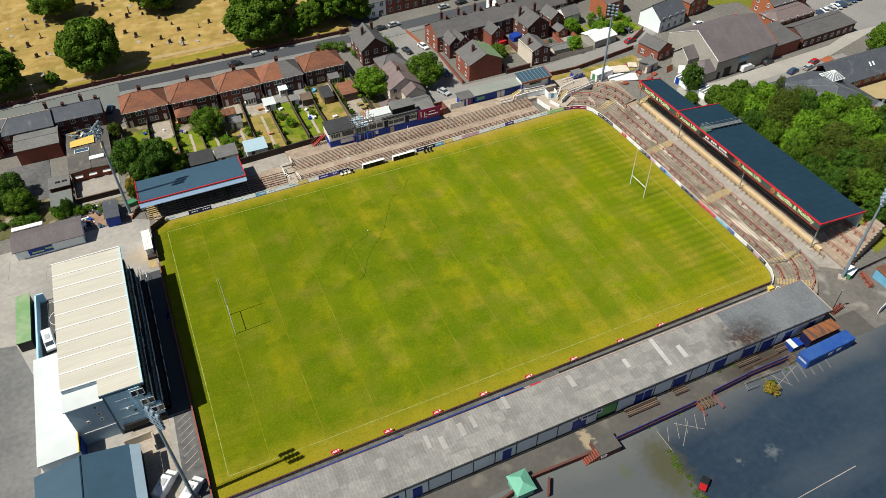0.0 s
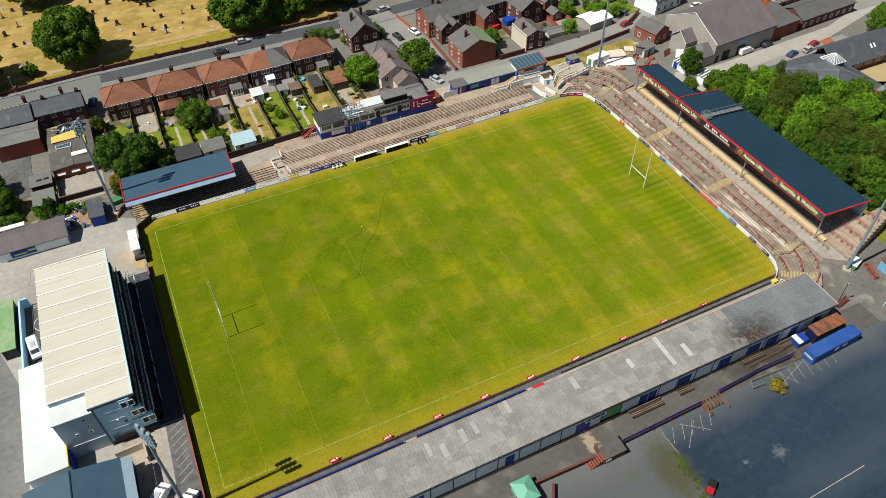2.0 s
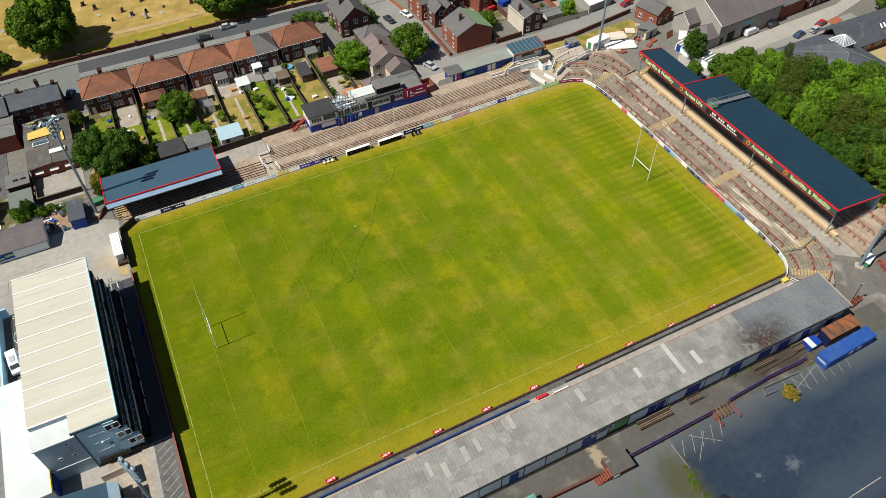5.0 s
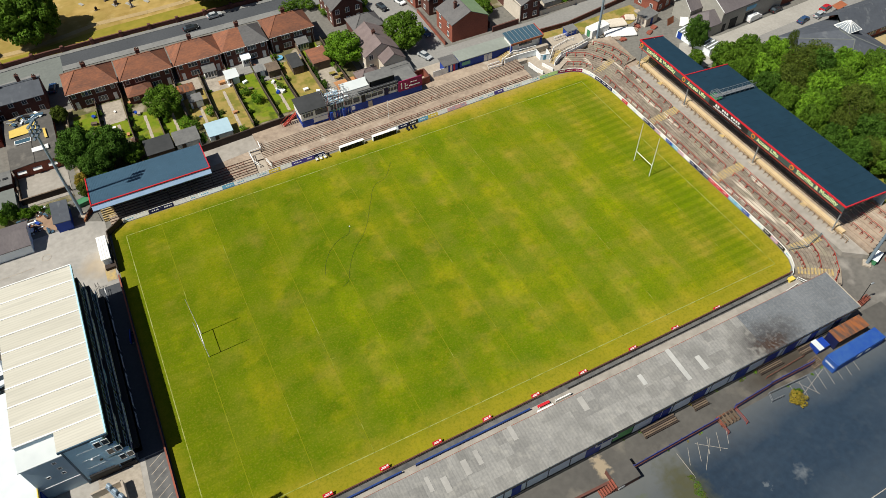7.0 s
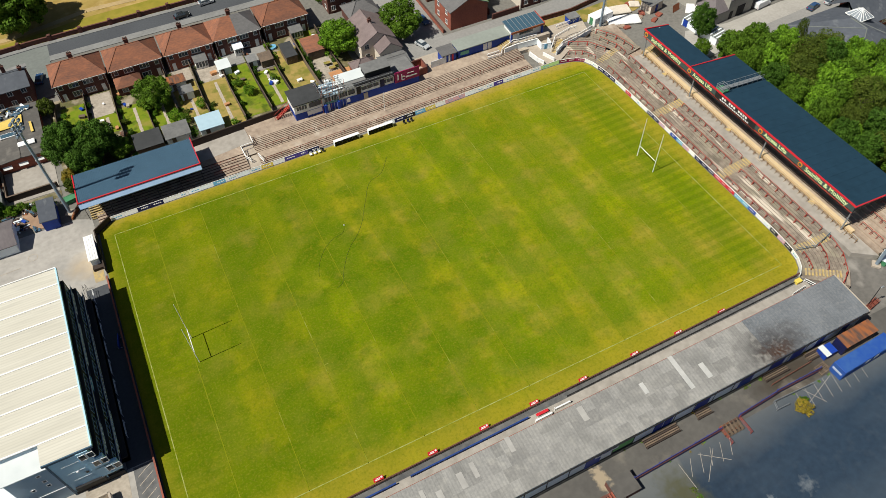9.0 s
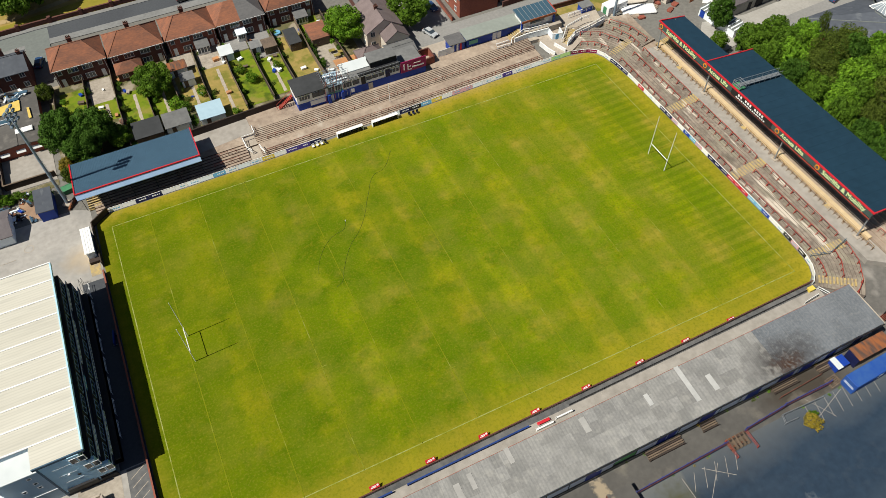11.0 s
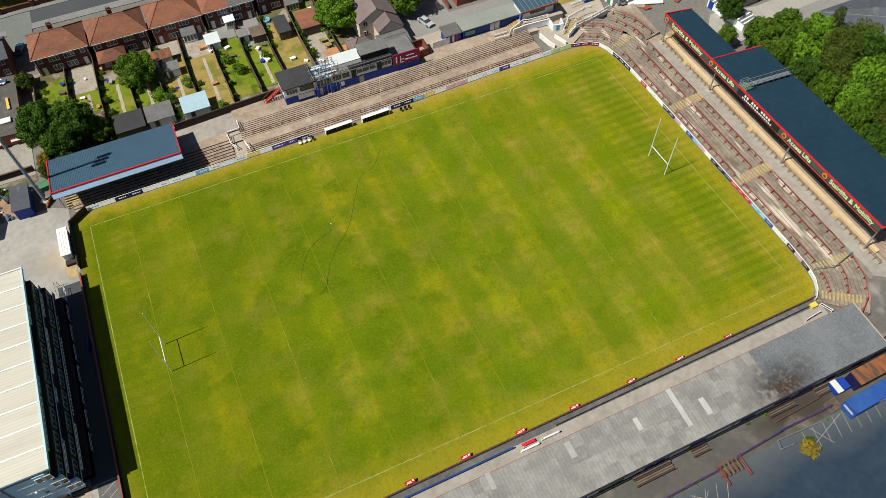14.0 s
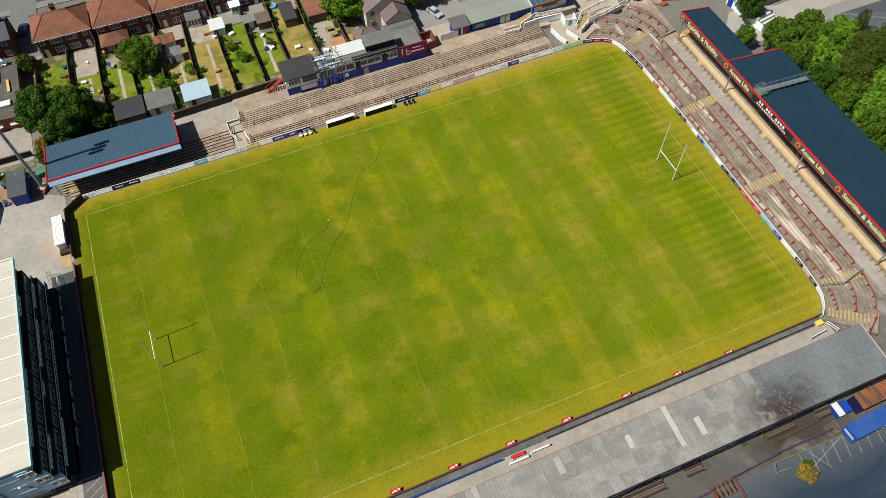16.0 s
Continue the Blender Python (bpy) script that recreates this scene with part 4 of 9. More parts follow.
# crush barriers of the north terrace
b0 = make_rail("crush_barrier", "rusty brown steel crush barrier on terrace steps", "rail_brown", 5.4, 1.0, 4, 0.042, 1, pose(27, 74.4, 0.26), "north terrace barriers")
for row, (off, z) in enumerate(((1.6, 0.32), (5.4, 0.60))):
    for i in range(11):
        x = 27.0 + i * 6.25 + (row % 2) * 1.2
        if row == 0 and i == 0:
            b0.matrix_basis = pose(x, 72.35 + off, z)
            continue
        if x + 5.4 > 97:
            continue
        y = 72.3 + off + max(0, (x - 25) / 70 * 1.2)
        copy_thing(b0, pose(x, y, z, 0, 0, 0.9))
for i in range(2):
    for off, z in ((2.2, 0.34), (4.4, 0.67)):
        if i == 1:
            continue
        copy_thing(b0, pose(15.5 + i * 6, 72.3 + off, z))

# east terrace sweeps round both corners
E_PATH = [(103.8, 74.0), (107.1, 73.2), (109.4, 72.0), (110.6, 69.5), (111.2, 66.0), (111.55, 60.2), (111.6, 44), (111.45, 20), (111.4, 8), (111.1, 2.0), (110.55, -0.5), (109.6, -2.4), (107.9, -4.0)]
e_terrace = thing("terrace_east", "weathered brown concrete standing terrace curving round the pitch corners", "terrace", kind="structure")
E_PATH_ = [(x, y) for x, y in E_PATH]
E_ROWS = [(0.1, 0.9, 0.08)] + [(0.9 + 0.69 * i, 0.9 + 0.69 * (i + 1), 0.19 + 0.095 * i) for i in range(11)]


def outward(path, rows, owner, **kw):
    sweep_steps(owner, [tuple(p) for p in path[::-1]], rows, **kw)


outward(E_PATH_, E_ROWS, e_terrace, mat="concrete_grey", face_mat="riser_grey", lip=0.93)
part("concourse", prism([(119.9, -4.5), (124.0, -7.5), (124.0, 66.0), (119.9, 66.0)], 0.0, 1.24), "walk_grey", e_terrace, "pale grey concrete walkway")
part("landing", prism([(116.4, 72.0), (119.9, 66.0), (124.0, 66.0), (124.6, 80.5), (117, 81)], 0.0, 0.95), "concrete", e_terrace)
outward([(108.9, 72.4), (109.9, 71.2), (110.6, 69.5), (111.2, 66.0)], [(8.49 + 0.72 * i, 8.49 + 0.72 * (i + 1), 1.24 + 0.07 * i) for i in range(6)], e_terrace, mat="concrete_grey", face_mat="riser_grey", lip=0.93)

e_rail = make_rail("crush_barrier", "rusty red tubular steel crush barrier on the terrace", "rail_red", 4.0, 1.02, 3, 0.068, 0, pose(112.6, 3, 0.2, 0, 0, 90), "east terrace barriers")
e_used = []


def rail_run(master, used, pts, z, piece=4.0):
    """Barriers set end to end along plan points."""
    for (ax, ay), (bx, by) in zip(pts, pts[1:]):
        L = math.hypot(bx - ax, by - ay)
        n = max(1, round(L / piece))
        for i in range(n):
            m = pose(ax + (bx - ax) * i / n, ay + (by - ay) * i / n, z, 0, 0, math.degrees(math.atan2(by - ay, bx - ax))) @ Matrix.Diagonal((L / n / 4.0, 1, 1, 1))
            if not used:
                master.matrix_basis = m
                used.append(1)
            else:
                copy_thing(master, m)


for x, z in ((112.65, 0.25), (116.3, 0.72), (119.0, 1.10)):
    for y0, y1 in ((2.6, 22.8), (25.6, 45.3), (48.0, 66.0)):
        rail_run(e_rail, e_used, [(x, y0), (x, y1)], z)
rail_run(e_rail, e_used, [(112.0, 0.0), (111.5, -1.9), (110.7, -3.6)], 0.25)
rail_run(e_rail, e_used, [(115.8, -0.1), (114.9, -2.8), (113.1, -5.2)], 0.72)
rail_run(e_rail, e_used, [(118.8, 0.2), (117.6, -4.2), (115.1, -7.7), (110.9, -10.2)], 1.10)
rail_run(e_rail, e_used, [(112.3, 71.0), (110.4, 74.0), (107.4, 75.6)], 0.25)
rail_run(e_rail, e_used, [(115.9, 72.0), (113.3, 76.2), (109.0, 78.4)], 0.72)
rail_run(e_rail, e_used, [(119.0, 68.0), (118.9, 71.5), (117.0, 76.0)], 1.10)
rail_run(e_rail, e_used, [(121.6, 68.5), (120.6, 74.0), (117.6, 78.6)], 1.5)
tan_rail = make_rail("crush_barrier", "tan-brown steel barrier along the upper walkway", "rail_tan", 4.0, 1.0, 4, 0.05, 1, pose(122.5, 2, 1.24, 0, 0, 90), "upper walkway barriers")
tan_used = []
for y0, y1 in ((-3.0, 8.2), (9.6, 33.4), (34.8, 56.2), (57.6, 66.0)):
    rail_run(tan_rail, tan_used, [(122.5, y0), (122.5, y1)], 1.24)
for y in (8.9, 34.1, 56.9):
    part("gate_threshold", box((122.3, 123.24, y - 0.55, y + 0.55, 1.2, 1.27)), "yellow", e_terrace, "yellow-painted gateway floor")
for k in range(4):
    for j in range(2):
        copy_thing(e_rail, pose(126.2 + 3.3 * k, -5.6 + 0.9 * k + 2.7 * j, 1.95 + 0.55 * k, 0, 0, 90) @ Matrix.Diagonal((0.6, 1, 1, 1)))


# yellow-painted stair flights up the east terrace
def stair_flight(m, n, going, rise, width, label, mat="yellow", group="yellow stair flights"):
    t = thing("stair_flight", label, "stairs", m, group)
    first = None
    for i in range(n):
        if first is None:
            first = part("tread", box((0, width, 0, going * 0.55, 0, rise)), mat, t)
        else:
            share("tread", first.data, t, m=pose(0, going * i, 0) @ Matrix.Diagonal((1, 1, i + 1, 1)))
    return t


for y in (24.3, 46.7):
    stair_flight(pose(112.5, y + 1.1, 0.1, 0, 0, -90), 12, 0.64, 0.1, 2.2, "worn yellow-painted concrete stairs up the terrace")
stair_flight(pose(112.4, 2.3, 0.1, 0, 0, -95), 11, 0.62, 0.1, 2.0, "worn yellow-painted concrete stairs at the terrace corner")
stair_flight(pose(110.1, -2.7, 0.1, 0, 0, -131), 11, 0.60, 0.1, 1.7, "worn yellow-painted concrete stairs at the terrace corner")
stair_flight(pose(111.9, 70.1, 0.1, 0, 0, -75), 11, 0.60, 0.1, 1.8, "worn yellow-painted concrete stairs at the terrace corner")
stair_flight(pose(123.0, 66.8, 1.2, 0, 0, -90), 10, 0.42, 0.16, 4.2, "yellow-painted stairs at the end of the covered stand")

# covered east stand
e_stand = thing("covered_stand", "long covered terrace with dark blue roof, red edging and steel posts", "grandstand")
part("front_wall", box((123.25, 124.15, -1.0, 66.0, 1.2, 2.0)), "cream", e_stand, "cream-painted front wall")
for i in range(9):
    s = part("step", box((124.15 + i * 1.1, 124.15 + (i + 1) * 1.1 + 0.01, 0.0, 66.0 if i < 4 else 49, 0.0, 1.7 + 0.26 * i)), "concrete", e_stand)
for i in range(14):
    part("step", box((124.15 + i * 1.1, 125.27 + i * 1.1, -7.2 + 0.33 * i, -0.02, 0.0, 1.705 + 0.20 * i)), "concrete", e_stand)
part("back_wall", box((134.1, 134.35, 0.0, 48.6, 0, 7.6)), "clad_grey", e_stand)
part("back_wall", box((128.0, 128.25, 48.8, 65.2, 0, 7.9)), "clad_grey", e_stand)
part("end_wall", box((128.25, 134.1, 48.5, 48.75, 0, 7.8)), "clad_grey", e_stand)
part("fascia_edge", box((121.14, 121.3, 0.2, 65.3, 7.3, 7.44)), "rail_red", e_stand, "dull red lower fascia edge")
RZ0, RZ1 = 9.25, 8.0
n_sheet = 24
sheet = None
for i in range(n_sheet):
    y = 0.2 + i * 2.015
    if sheet is None:
        bm = plate((0, 0, RZ0), (13.4, 0, RZ1), (13.4, 2.0, RZ1), (0, 2.0, RZ0), 0.09)
        add_box(bm, 0, 0.01, 0, 0.01, RZ0 - 0.01, RZ0)
        sheet = part("roof_sheet", bm, "navyroof", e_stand, m=pose(121.3, y, 0))
    else:
        share("roof_sheet", sheet.data, e_stand, m=pose(121.3, y, 0))
sheet2 = None
for i in range(8):
    y = 48.75 + i * 2.09
    if sheet2 is None:
        sheet2 = part("roof_sheet", plate((0, 0, RZ0 - 0.12), (7.3, 0, 8.2), (7.3, 2.08, 8.2), (0, 2.08, RZ0 - 0.12), 0.09), "navyroof", e_stand, m=pose(121.2, y, 0))
    else:
        share("roof_sheet", sheet2.data, e_stand, m=pose(121.2, y, 0))
part("roof_edge", box((121.08, 121.3, 0.0, 65.5, 9.02, 9.38)), "red", e_stand, "red front roof edging")
for y, x1, z1 in ((0.0, 134.8, 8.0), (48.6, 134.8, 8.0), (65.4, 128.6, 8.15)):
    part("roof_edge", plate((121.2, y - 0.08, 9.42), (x1, y - 0.08, z1 + 0.16), (x1, y + 0.16, z1 + 0.16), (121.2, y + 0.16, 9.42), 0.34), "red", e_stand, "red end roof edging")
part("fascia", box((121.12, 121.22, 0.2, 26.9, 7.75, 9.0)), "sign_green", e_stand, "dark green-grey sign fascia")
part("fascia", box((121.12, 121.22, 26.95, 39.4, 7.45, 9.0)), "black", e_stand, "black sign panel")
part("fascia", box((121.12, 121.22, 39.45, 65.3, 7.75, 9.0)), "sign_green", e_stand, "dark green-grey sign fascia")
post = None
for y in (0.7, 23.7, 47.2, 65.0):
    if post is None:
        post = part("post", tubes(((122.3, 0, 1.24), (122.0, 0, 9.0), 0.16, 0.14), ((122.0, 0, 7.2), (125.5, 0, 8.6), 0.1), sides=8), "steel", e_stand, m=pose(0, y, 0))
        base = part("post_base", rbox(121.7, 122.9, -0.7, 0.7, 1.22, 1.42, 0.04), "pale_concrete", e_stand, m=pose(0, y, 0))
    else:
        share("post", post.data, e_stand, m=pose(0, y, 0))
        share("post_base", base.data, e_stand, m=pose(0, y, 0))
for i in range(12):
    y = 2 + i * 4.0
    part("roof_beam", plate((121.4, y, 9.05), (134.2, y, 7.85), (134.2, y + 0.2, 7.85), (121.4, y + 0.2, 9.05), 0.35), "steel", e_stand)


def words(text, size, m, mat, label):
    cu = bpy.data.curves.new("sign_lettering", "FONT")
    cu.body, cu.size, cu.extrude, cu.align_x, cu.align_y = text, size, 0.02, "CENTER", "CENTER"
    cu.offset = 0.025
    cu.materials.append(M[mat])
    ob = new("sign_lettering", cu)
    ob.matrix_basis = m
    return ob


ROW = Matrix(((0, 0, -1, 0), (-1, 0, 0, 0), (0, 1, 0, 0), (0, 0, 0, 1)))
for text, y, size in (("Stairlifts & Mobility", 7.2, 1.42), ("Access Lifts", 21.0, 1.35), ("Access Lifts", 43.9, 1.35), ("Stairlifts & Mobility", 57.0, 1.42)):
    ob = words(text, size, Matrix.Translation((121.1, y, 8.38)) @ ROW, "lettering", text)
    ob.parent = e_stand
    tagged(ob, "pale green sign words on the fascia")
for y in (14.0, 25.3, 48.4, 64.4):
    bm = tubes(((121.12, y, 8.4), (121.04, y, 8.4), 0.58), sides=20)
    ring = part("sign_disc", bm, "orange", e_stand, "orange round sign emblem")
    part("disc_centre", tubes(((121.06, y, 8.4), (121.02, y, 8.4), 0.34), sides=16), "sign_green", ring)
for k, (z, a, b, n) in enumerate(((8.55, 29.6, 37.6, 11), (7.85, 28.9, 38.0, 16))):
    for i in range(n):
        if k == 0 and i in (4, 8):
            continue
        y = a + (b - a) * i / n
        part("sign_bar", box((121.07, 121.125, y, y + (b - a) / n * 0.62, z - (0.26 if k == 0 else 0.14), z + (0.26 if k == 0 else 0.14))), "white", e_stand, "white plain bar of writing")
# camera gantry on the roof
g = thing("roof_gantry", "galvanised steel camera gantry lying across the stand roof", "gantry")
part("deck", plate((121.5, 38.3, 9.75), (133.6, 38.3, 8.75), (133.6, 39.4, 8.75), (121.5, 39.4, 9.75), 0.1), "steel", g)
for yy in (38.3, 39.4):
    part("handrail", tubes(((121.5, yy, 10.75), (133.6, yy, 9.75), 0.05), ((121.5, yy, 10.25), (133.6, yy, 9.25), 0.035)), "steel", g)
for i in range(9):
    x = 121.5 + i * 1.51
    zz = 9.75 - i * 0.125
    for yy in (38.3, 39.4):
        part("upright", tubes(((x, yy, zz - 0.55), (x, yy, zz + 1.0), 0.04)), "steel", g)
part("cage_floor", rbox(121.3, 123.1, 37.7, 40.0, 9.35, 9.55, 0.04), "green_mat", g, "green floor of the gantry's cage")
for z in (10.0, 10.6):
    part("cage_rail", tubes(((121.35, 37.75, z), (123.05, 37.75, z), 0.05), ((123.05, 37.75, z), (123.05, 39.95, z), 0.05), ((123.05, 39.95, z), (121.35, 39.95, z), 0.05), ((121.35, 39.95, z), (121.35, 37.75, z), 0.05)), "steel", g)
for x, y in ((121.35, 37.75), (123.05, 37.75), (123.05, 39.95), (121.35, 39.95)):
    part("cage_post", tubes(((x, y, 9.4), (x, y, 10.65), 0.05)), "steel", g)

# small covered stand in the north-west corner
w_stand = thing("covered_stand", "small covered terrace with slate-blue roof, pale blue fascia and red edging", "grandstand")
sheet = None
for i in range(20):
    x = -11.3 + i * 1.235
    if sheet is None:
        bm = plate((0, 73.7, 5.95), (1.23, 73.7, 5.95), (1.23, 83.4, 5.15), (0, 83.4, 5.15), 0.08)
        for k in range(4):
            add_quad(bm, (0.08 + k * 0.31, 73.7, 5.99), (0.16 + k * 0.31, 73.7, 5.99), (0.16 + k * 0.31, 83.4, 5.19), (0.08 + k * 0.31, 83.4, 5.19), 0.04)
        sheet = part("roof_sheet", bm, "slateblue", w_stand, m=pose(x, 0, 0))
    else:
        share("roof_sheet", sheet.data, w_stand, m=pose(x, 0, 0))
part("fascia", plate((-11.4, 73.05, 4.75), (13.5, 73.05, 4.75), (13.5, 73.6, 5.82), (-11.4, 73.6, 5.82), 0.12), "fascia_blue", w_stand, "pale blue front fascia")
part("roof_edge", box((-11.45, 13.55, 73.46, 73.72, 5.8, 6.04)), "red", w_stand, "red roof edging")
for x in (-11.45, 13.4):
    part("roof_edge", plate((x, 73.5, 6.12), (x + 0.2, 73.5, 6.12), (x + 0.2, 83.5, 5.3), (x, 83.5, 5.3), 0.5), "red", w_stand, "red roof edging")
# Back wall, ends and posts coloured near-black for the roof's shade
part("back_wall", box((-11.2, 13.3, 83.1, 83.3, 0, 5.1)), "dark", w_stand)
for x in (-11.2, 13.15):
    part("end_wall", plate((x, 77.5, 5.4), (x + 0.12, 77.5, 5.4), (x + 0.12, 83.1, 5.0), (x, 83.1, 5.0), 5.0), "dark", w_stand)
for i in range(6):
    part("post", tubes(((-10.9 + i * 4.8, 74.3, 0.2), (-10.9 + i * 4.8, 74.3, 5.75), 0.06)), "dark", w_stand)
stair_flight(pose(-10.6, 74.2, 0.0), 9, 0.5, 0.2, 2.6, "pale yellow-painted concrete steps under the stand's end")

# long low south stand
s_stand = thing("long_stand", "long low stand with grey fibre-cement roof sheets and white back panels", "grandstand")
sheet = None
for i in range(74):
    x = -14.5 + i * 1.666
    for row in range(4):
        m = pose(x, -8.4 - row * 2.11, 5.42 - row * 0.1175)
        if sheet is None:
            bm = bmesh.new()
            n = 10
            edge = [[bm.verts.new((1.675 * k / n, y, z + 0.006 * (k % 2))) for k in range(n + 1)] for y, z in ((-2.19, 0.01), (0, 0.14), (0, 0.11), (-2.19, -0.02))]
            for a, b in ((0, 1), (2, 3), (1, 2), (3, 0)):
                for k in range(n):
                    bm.faces.new((edge[a][k], edge[a][k + 1], edge[b][k + 1], edge[b][k]))
            sheet = part("roof_sheet", bm, "fibre", s_stand, m=m)
            dark_sheet = sheet.data.copy()
            dark_sheet.materials[0] = M["fibre_dark"]
        else:
            share("roof_sheet", dark_sheet if x > 86 else sheet.data, s_stand, m=m)
for x, y, w in ((26.6, -12.2, 1.0), (24.4, -11.0, 0.7), (30.5, -11.2, 1.0), (33.0, -10.6, 0.8), (39.8, -9.6, 0.8), (52.6, -10.4, 1.0)):
    part("replaced_sheet", plate((x, y - 1.25, 5.535 + (y + 8.4) * 0.0585), (x + w, y - 1.25, 5.535 + (y + 8.4) * 0.0585), (x + w, y + 1.25, 5.68 + (y + 8.4) * 0.0585), (x, y + 1.25, 5.68 + (y + 8.4) * 0.0585), 0.03), "fibre_pale", s_stand)
for x, y, w, l in ((71.2, -11.6, 0.85, 3.2), (75.0, -13.1, 0.95, 1.4), (64.0, -11.2, 0.8, 1.0)):
    z = 5.52 + (y + 8.4) * 0.0585
    part("rooflight", plate((x, y - l, z - 0.056 * l + 0.12), (x + w, y - l, z - 0.056 * l + 0.12), (x + w, y + l, z + 0.056 * l + 0.12), (x, y + l, z + 0.056 * l + 0.12), 0.05), "rooflight", s_stand, "white translucent rooflight strip")
part("gutter", box((-14.4, 108.8, -17.15, -16.95, 4.72, 4.9)), "black", s_stand, "black back gutter")
part("roof_edge", box((-14.4, 108.8, -8.46, -8.39, 5.3, 5.57)), "rail_brown", s_stand, "thin dull red-brown front roof edge")
for x in (-14.5, 108.75):
    part("roof_edge", plate((x, -8.4, 5.64), (x + 0.2, -8.4, 5.64), (x + 0.2, -17.0, 5.1), (x, -17.0, 5.1), 0.35), "pale_concrete", s_stand, "pale verge trim")
doors = (16.4, 20.5, 37.0, 51.4, 64.1, 66.0, 73.1, 82.4, 89.4, 93.9, 99.0, 105.0)
panel = None
for i in range(30):
    x = -14.2 + i * 4.08
    pm = {17: "lime_mural"}.get(i, "panel")
    bm = rbox(0.06, 3.98, -16.62, -16.5, 0.35 if pm != "lime_mural" else 0.9, 4.75 if pm != "lime_mural" else 3.6, 0.03)
    if panel is None and pm == "panel":
        panel = part("wall_panel", bm, pm, s_stand, m=pose(x, 0, 0))
    elif pm == "panel":
        bm.free()
        share("wall_panel", panel.data, s_stand, m=pose(x, 0, 0))
    else:
        part("wall_panel", bm, pm, s_stand, "green mural panel", m=pose(x, 0, 0))
    part("batten", box((x - 0.06, x + 0.03, -16.66, -16.45, 0.0, 4.8)), "black", s_stand)
bn = part("banner", box((51.6, 56.0, -16.72, -16.665, 2.4, 4.0)), "white", s_stand, "white banner with plain blue shapes")
for x, w in ((51.9, 0.9), (53.0, 1.6), (54.8, 0.8)):
    part("lettering_bar", box((x, x + w, -16.74, -16.72, 2.9, 3.4)), "wall_blue", bn)
# Inner wall coloured near-black, the stand's shade held in its tone
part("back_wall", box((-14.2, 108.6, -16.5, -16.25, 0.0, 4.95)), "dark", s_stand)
for x in doors:
    add_door(s_stand, face(x, -16.6, 0.05, SOUTH), 2.9 if 40 < x < 98 and not 63 < x < 67 else 1.7, 3.0, "blue")
for x in (-14.2, 108.3):
    part("end_wall", plate((x, -9.0, 5.3), (x + 0.25, -9.0, 5.3), (x + 0.25, -16.3, 4.9), (x, -16.3, 4.9), 5.0), "blue", s_stand)
for i in range(3):
    part("step", box((-14, 108.3, -16.3, -11.5 - i * 1.4, 0.1, 0.4 + 0.3 * i)), "concrete", s_stand)
for i in range(26):
    part("post", tubes(((-12 + i * 4.8, -9.2, 0.1), (-12 + i * 4.8, -9.2, 5.4), 0.09)), "navy", s_stand)
# pitch-side wall, walkway wall and benches on the south side
wall_run("perimeter_wall", [(-10.4, -4.25), (40, -3.85), (80, -3.65), (107.9, -3.4)], 0.75, 0.15, "pale_concrete", "brick_dark", "low concrete pitch-side wall with dark coping")
wall_run("perimeter_wall", [(-10.5, -4.4), (-10.5, 57.0)], 1.05, 0.2, "navy", "rail_brown", "dark boarded wall along the pitch")
wall_run("walkway_wall", [(-12, -5.5), (22.5, -5.3)], 0.7, 0.18, "wall_blue", "wall_blue", "dull blue low wall along the walkway")
wall_run("walkway_wall", [(25, -5.3), (46.6, -5.2)], 0.7, 0.18, "wall_blue", "wall_blue", "dull blue low wall along the walkway")
wall_run("walkway_kerb", [(54.5, -4.75), (106.0, -4.45)], 0.35, 0.10, "greyroad", "black", "grey kerb wall along the walkway")
for i, x in enumerate((10.6, 20.3, 29.8, 39.2, 48.8, 58.6, 69.4, 79.0, 88.9)):
    t = thing("advertising_board", "small red and white slanted advertising board on the pitch wall", "sign", pose(x, -3.62, 0.45, -50) @ Matrix.Diagonal((0.72, 0.72, 0.62, 1)), "red wall boards")
    part("board", rbox(-1.15, 1.15, -0.06, 0.06, 0, 1.05, 0.02), "red", t)
    for a, b, c, d in ((-0.85, 0.35, 0.28, 0.5), (-0.6, 0.35, 0.6, 0.78), (0.55, 0.98, 0.45, 0.92)):
        part("lettering_bar", box((a, b, -0.075, -0.06, c, d)), "white", t)
g = thing("tunnel_gate", "white-painted gate rails at the players' entrance", "gate", pose(48, -5.9, 0.05))
for x in (0.0, 3.2, 6.2):
    part("post", tubes(((x, 0, 0), (x, 0, 1.1), 0.06)), "white", g)
part("side_wall", rbox(3.2, 6.4, -0.15, 0.1, 0, 0.8, 0.03), "white", g)
part("side_wall", rbox(-0.6, 2.6, -0.5, -0.2, 0, 0.7, 0.03), "white", g)
part("bench", rbox(0.0, 2.3, 0.2, 0.7, 0.35, 0.55, 0.03), "red", g, "red bench seat")


# ---- main stand on the west side ----
ms = thing("main_stand", "three-storey main stand with cream-white standing-seam roof and blue-grey cladding", "grandstand")
ROOF_Y0, ROOF_Y1 = 16.2, 53.0
bay = (ROOF_Y1 - ROOF_Y0) / 10
sheet = None
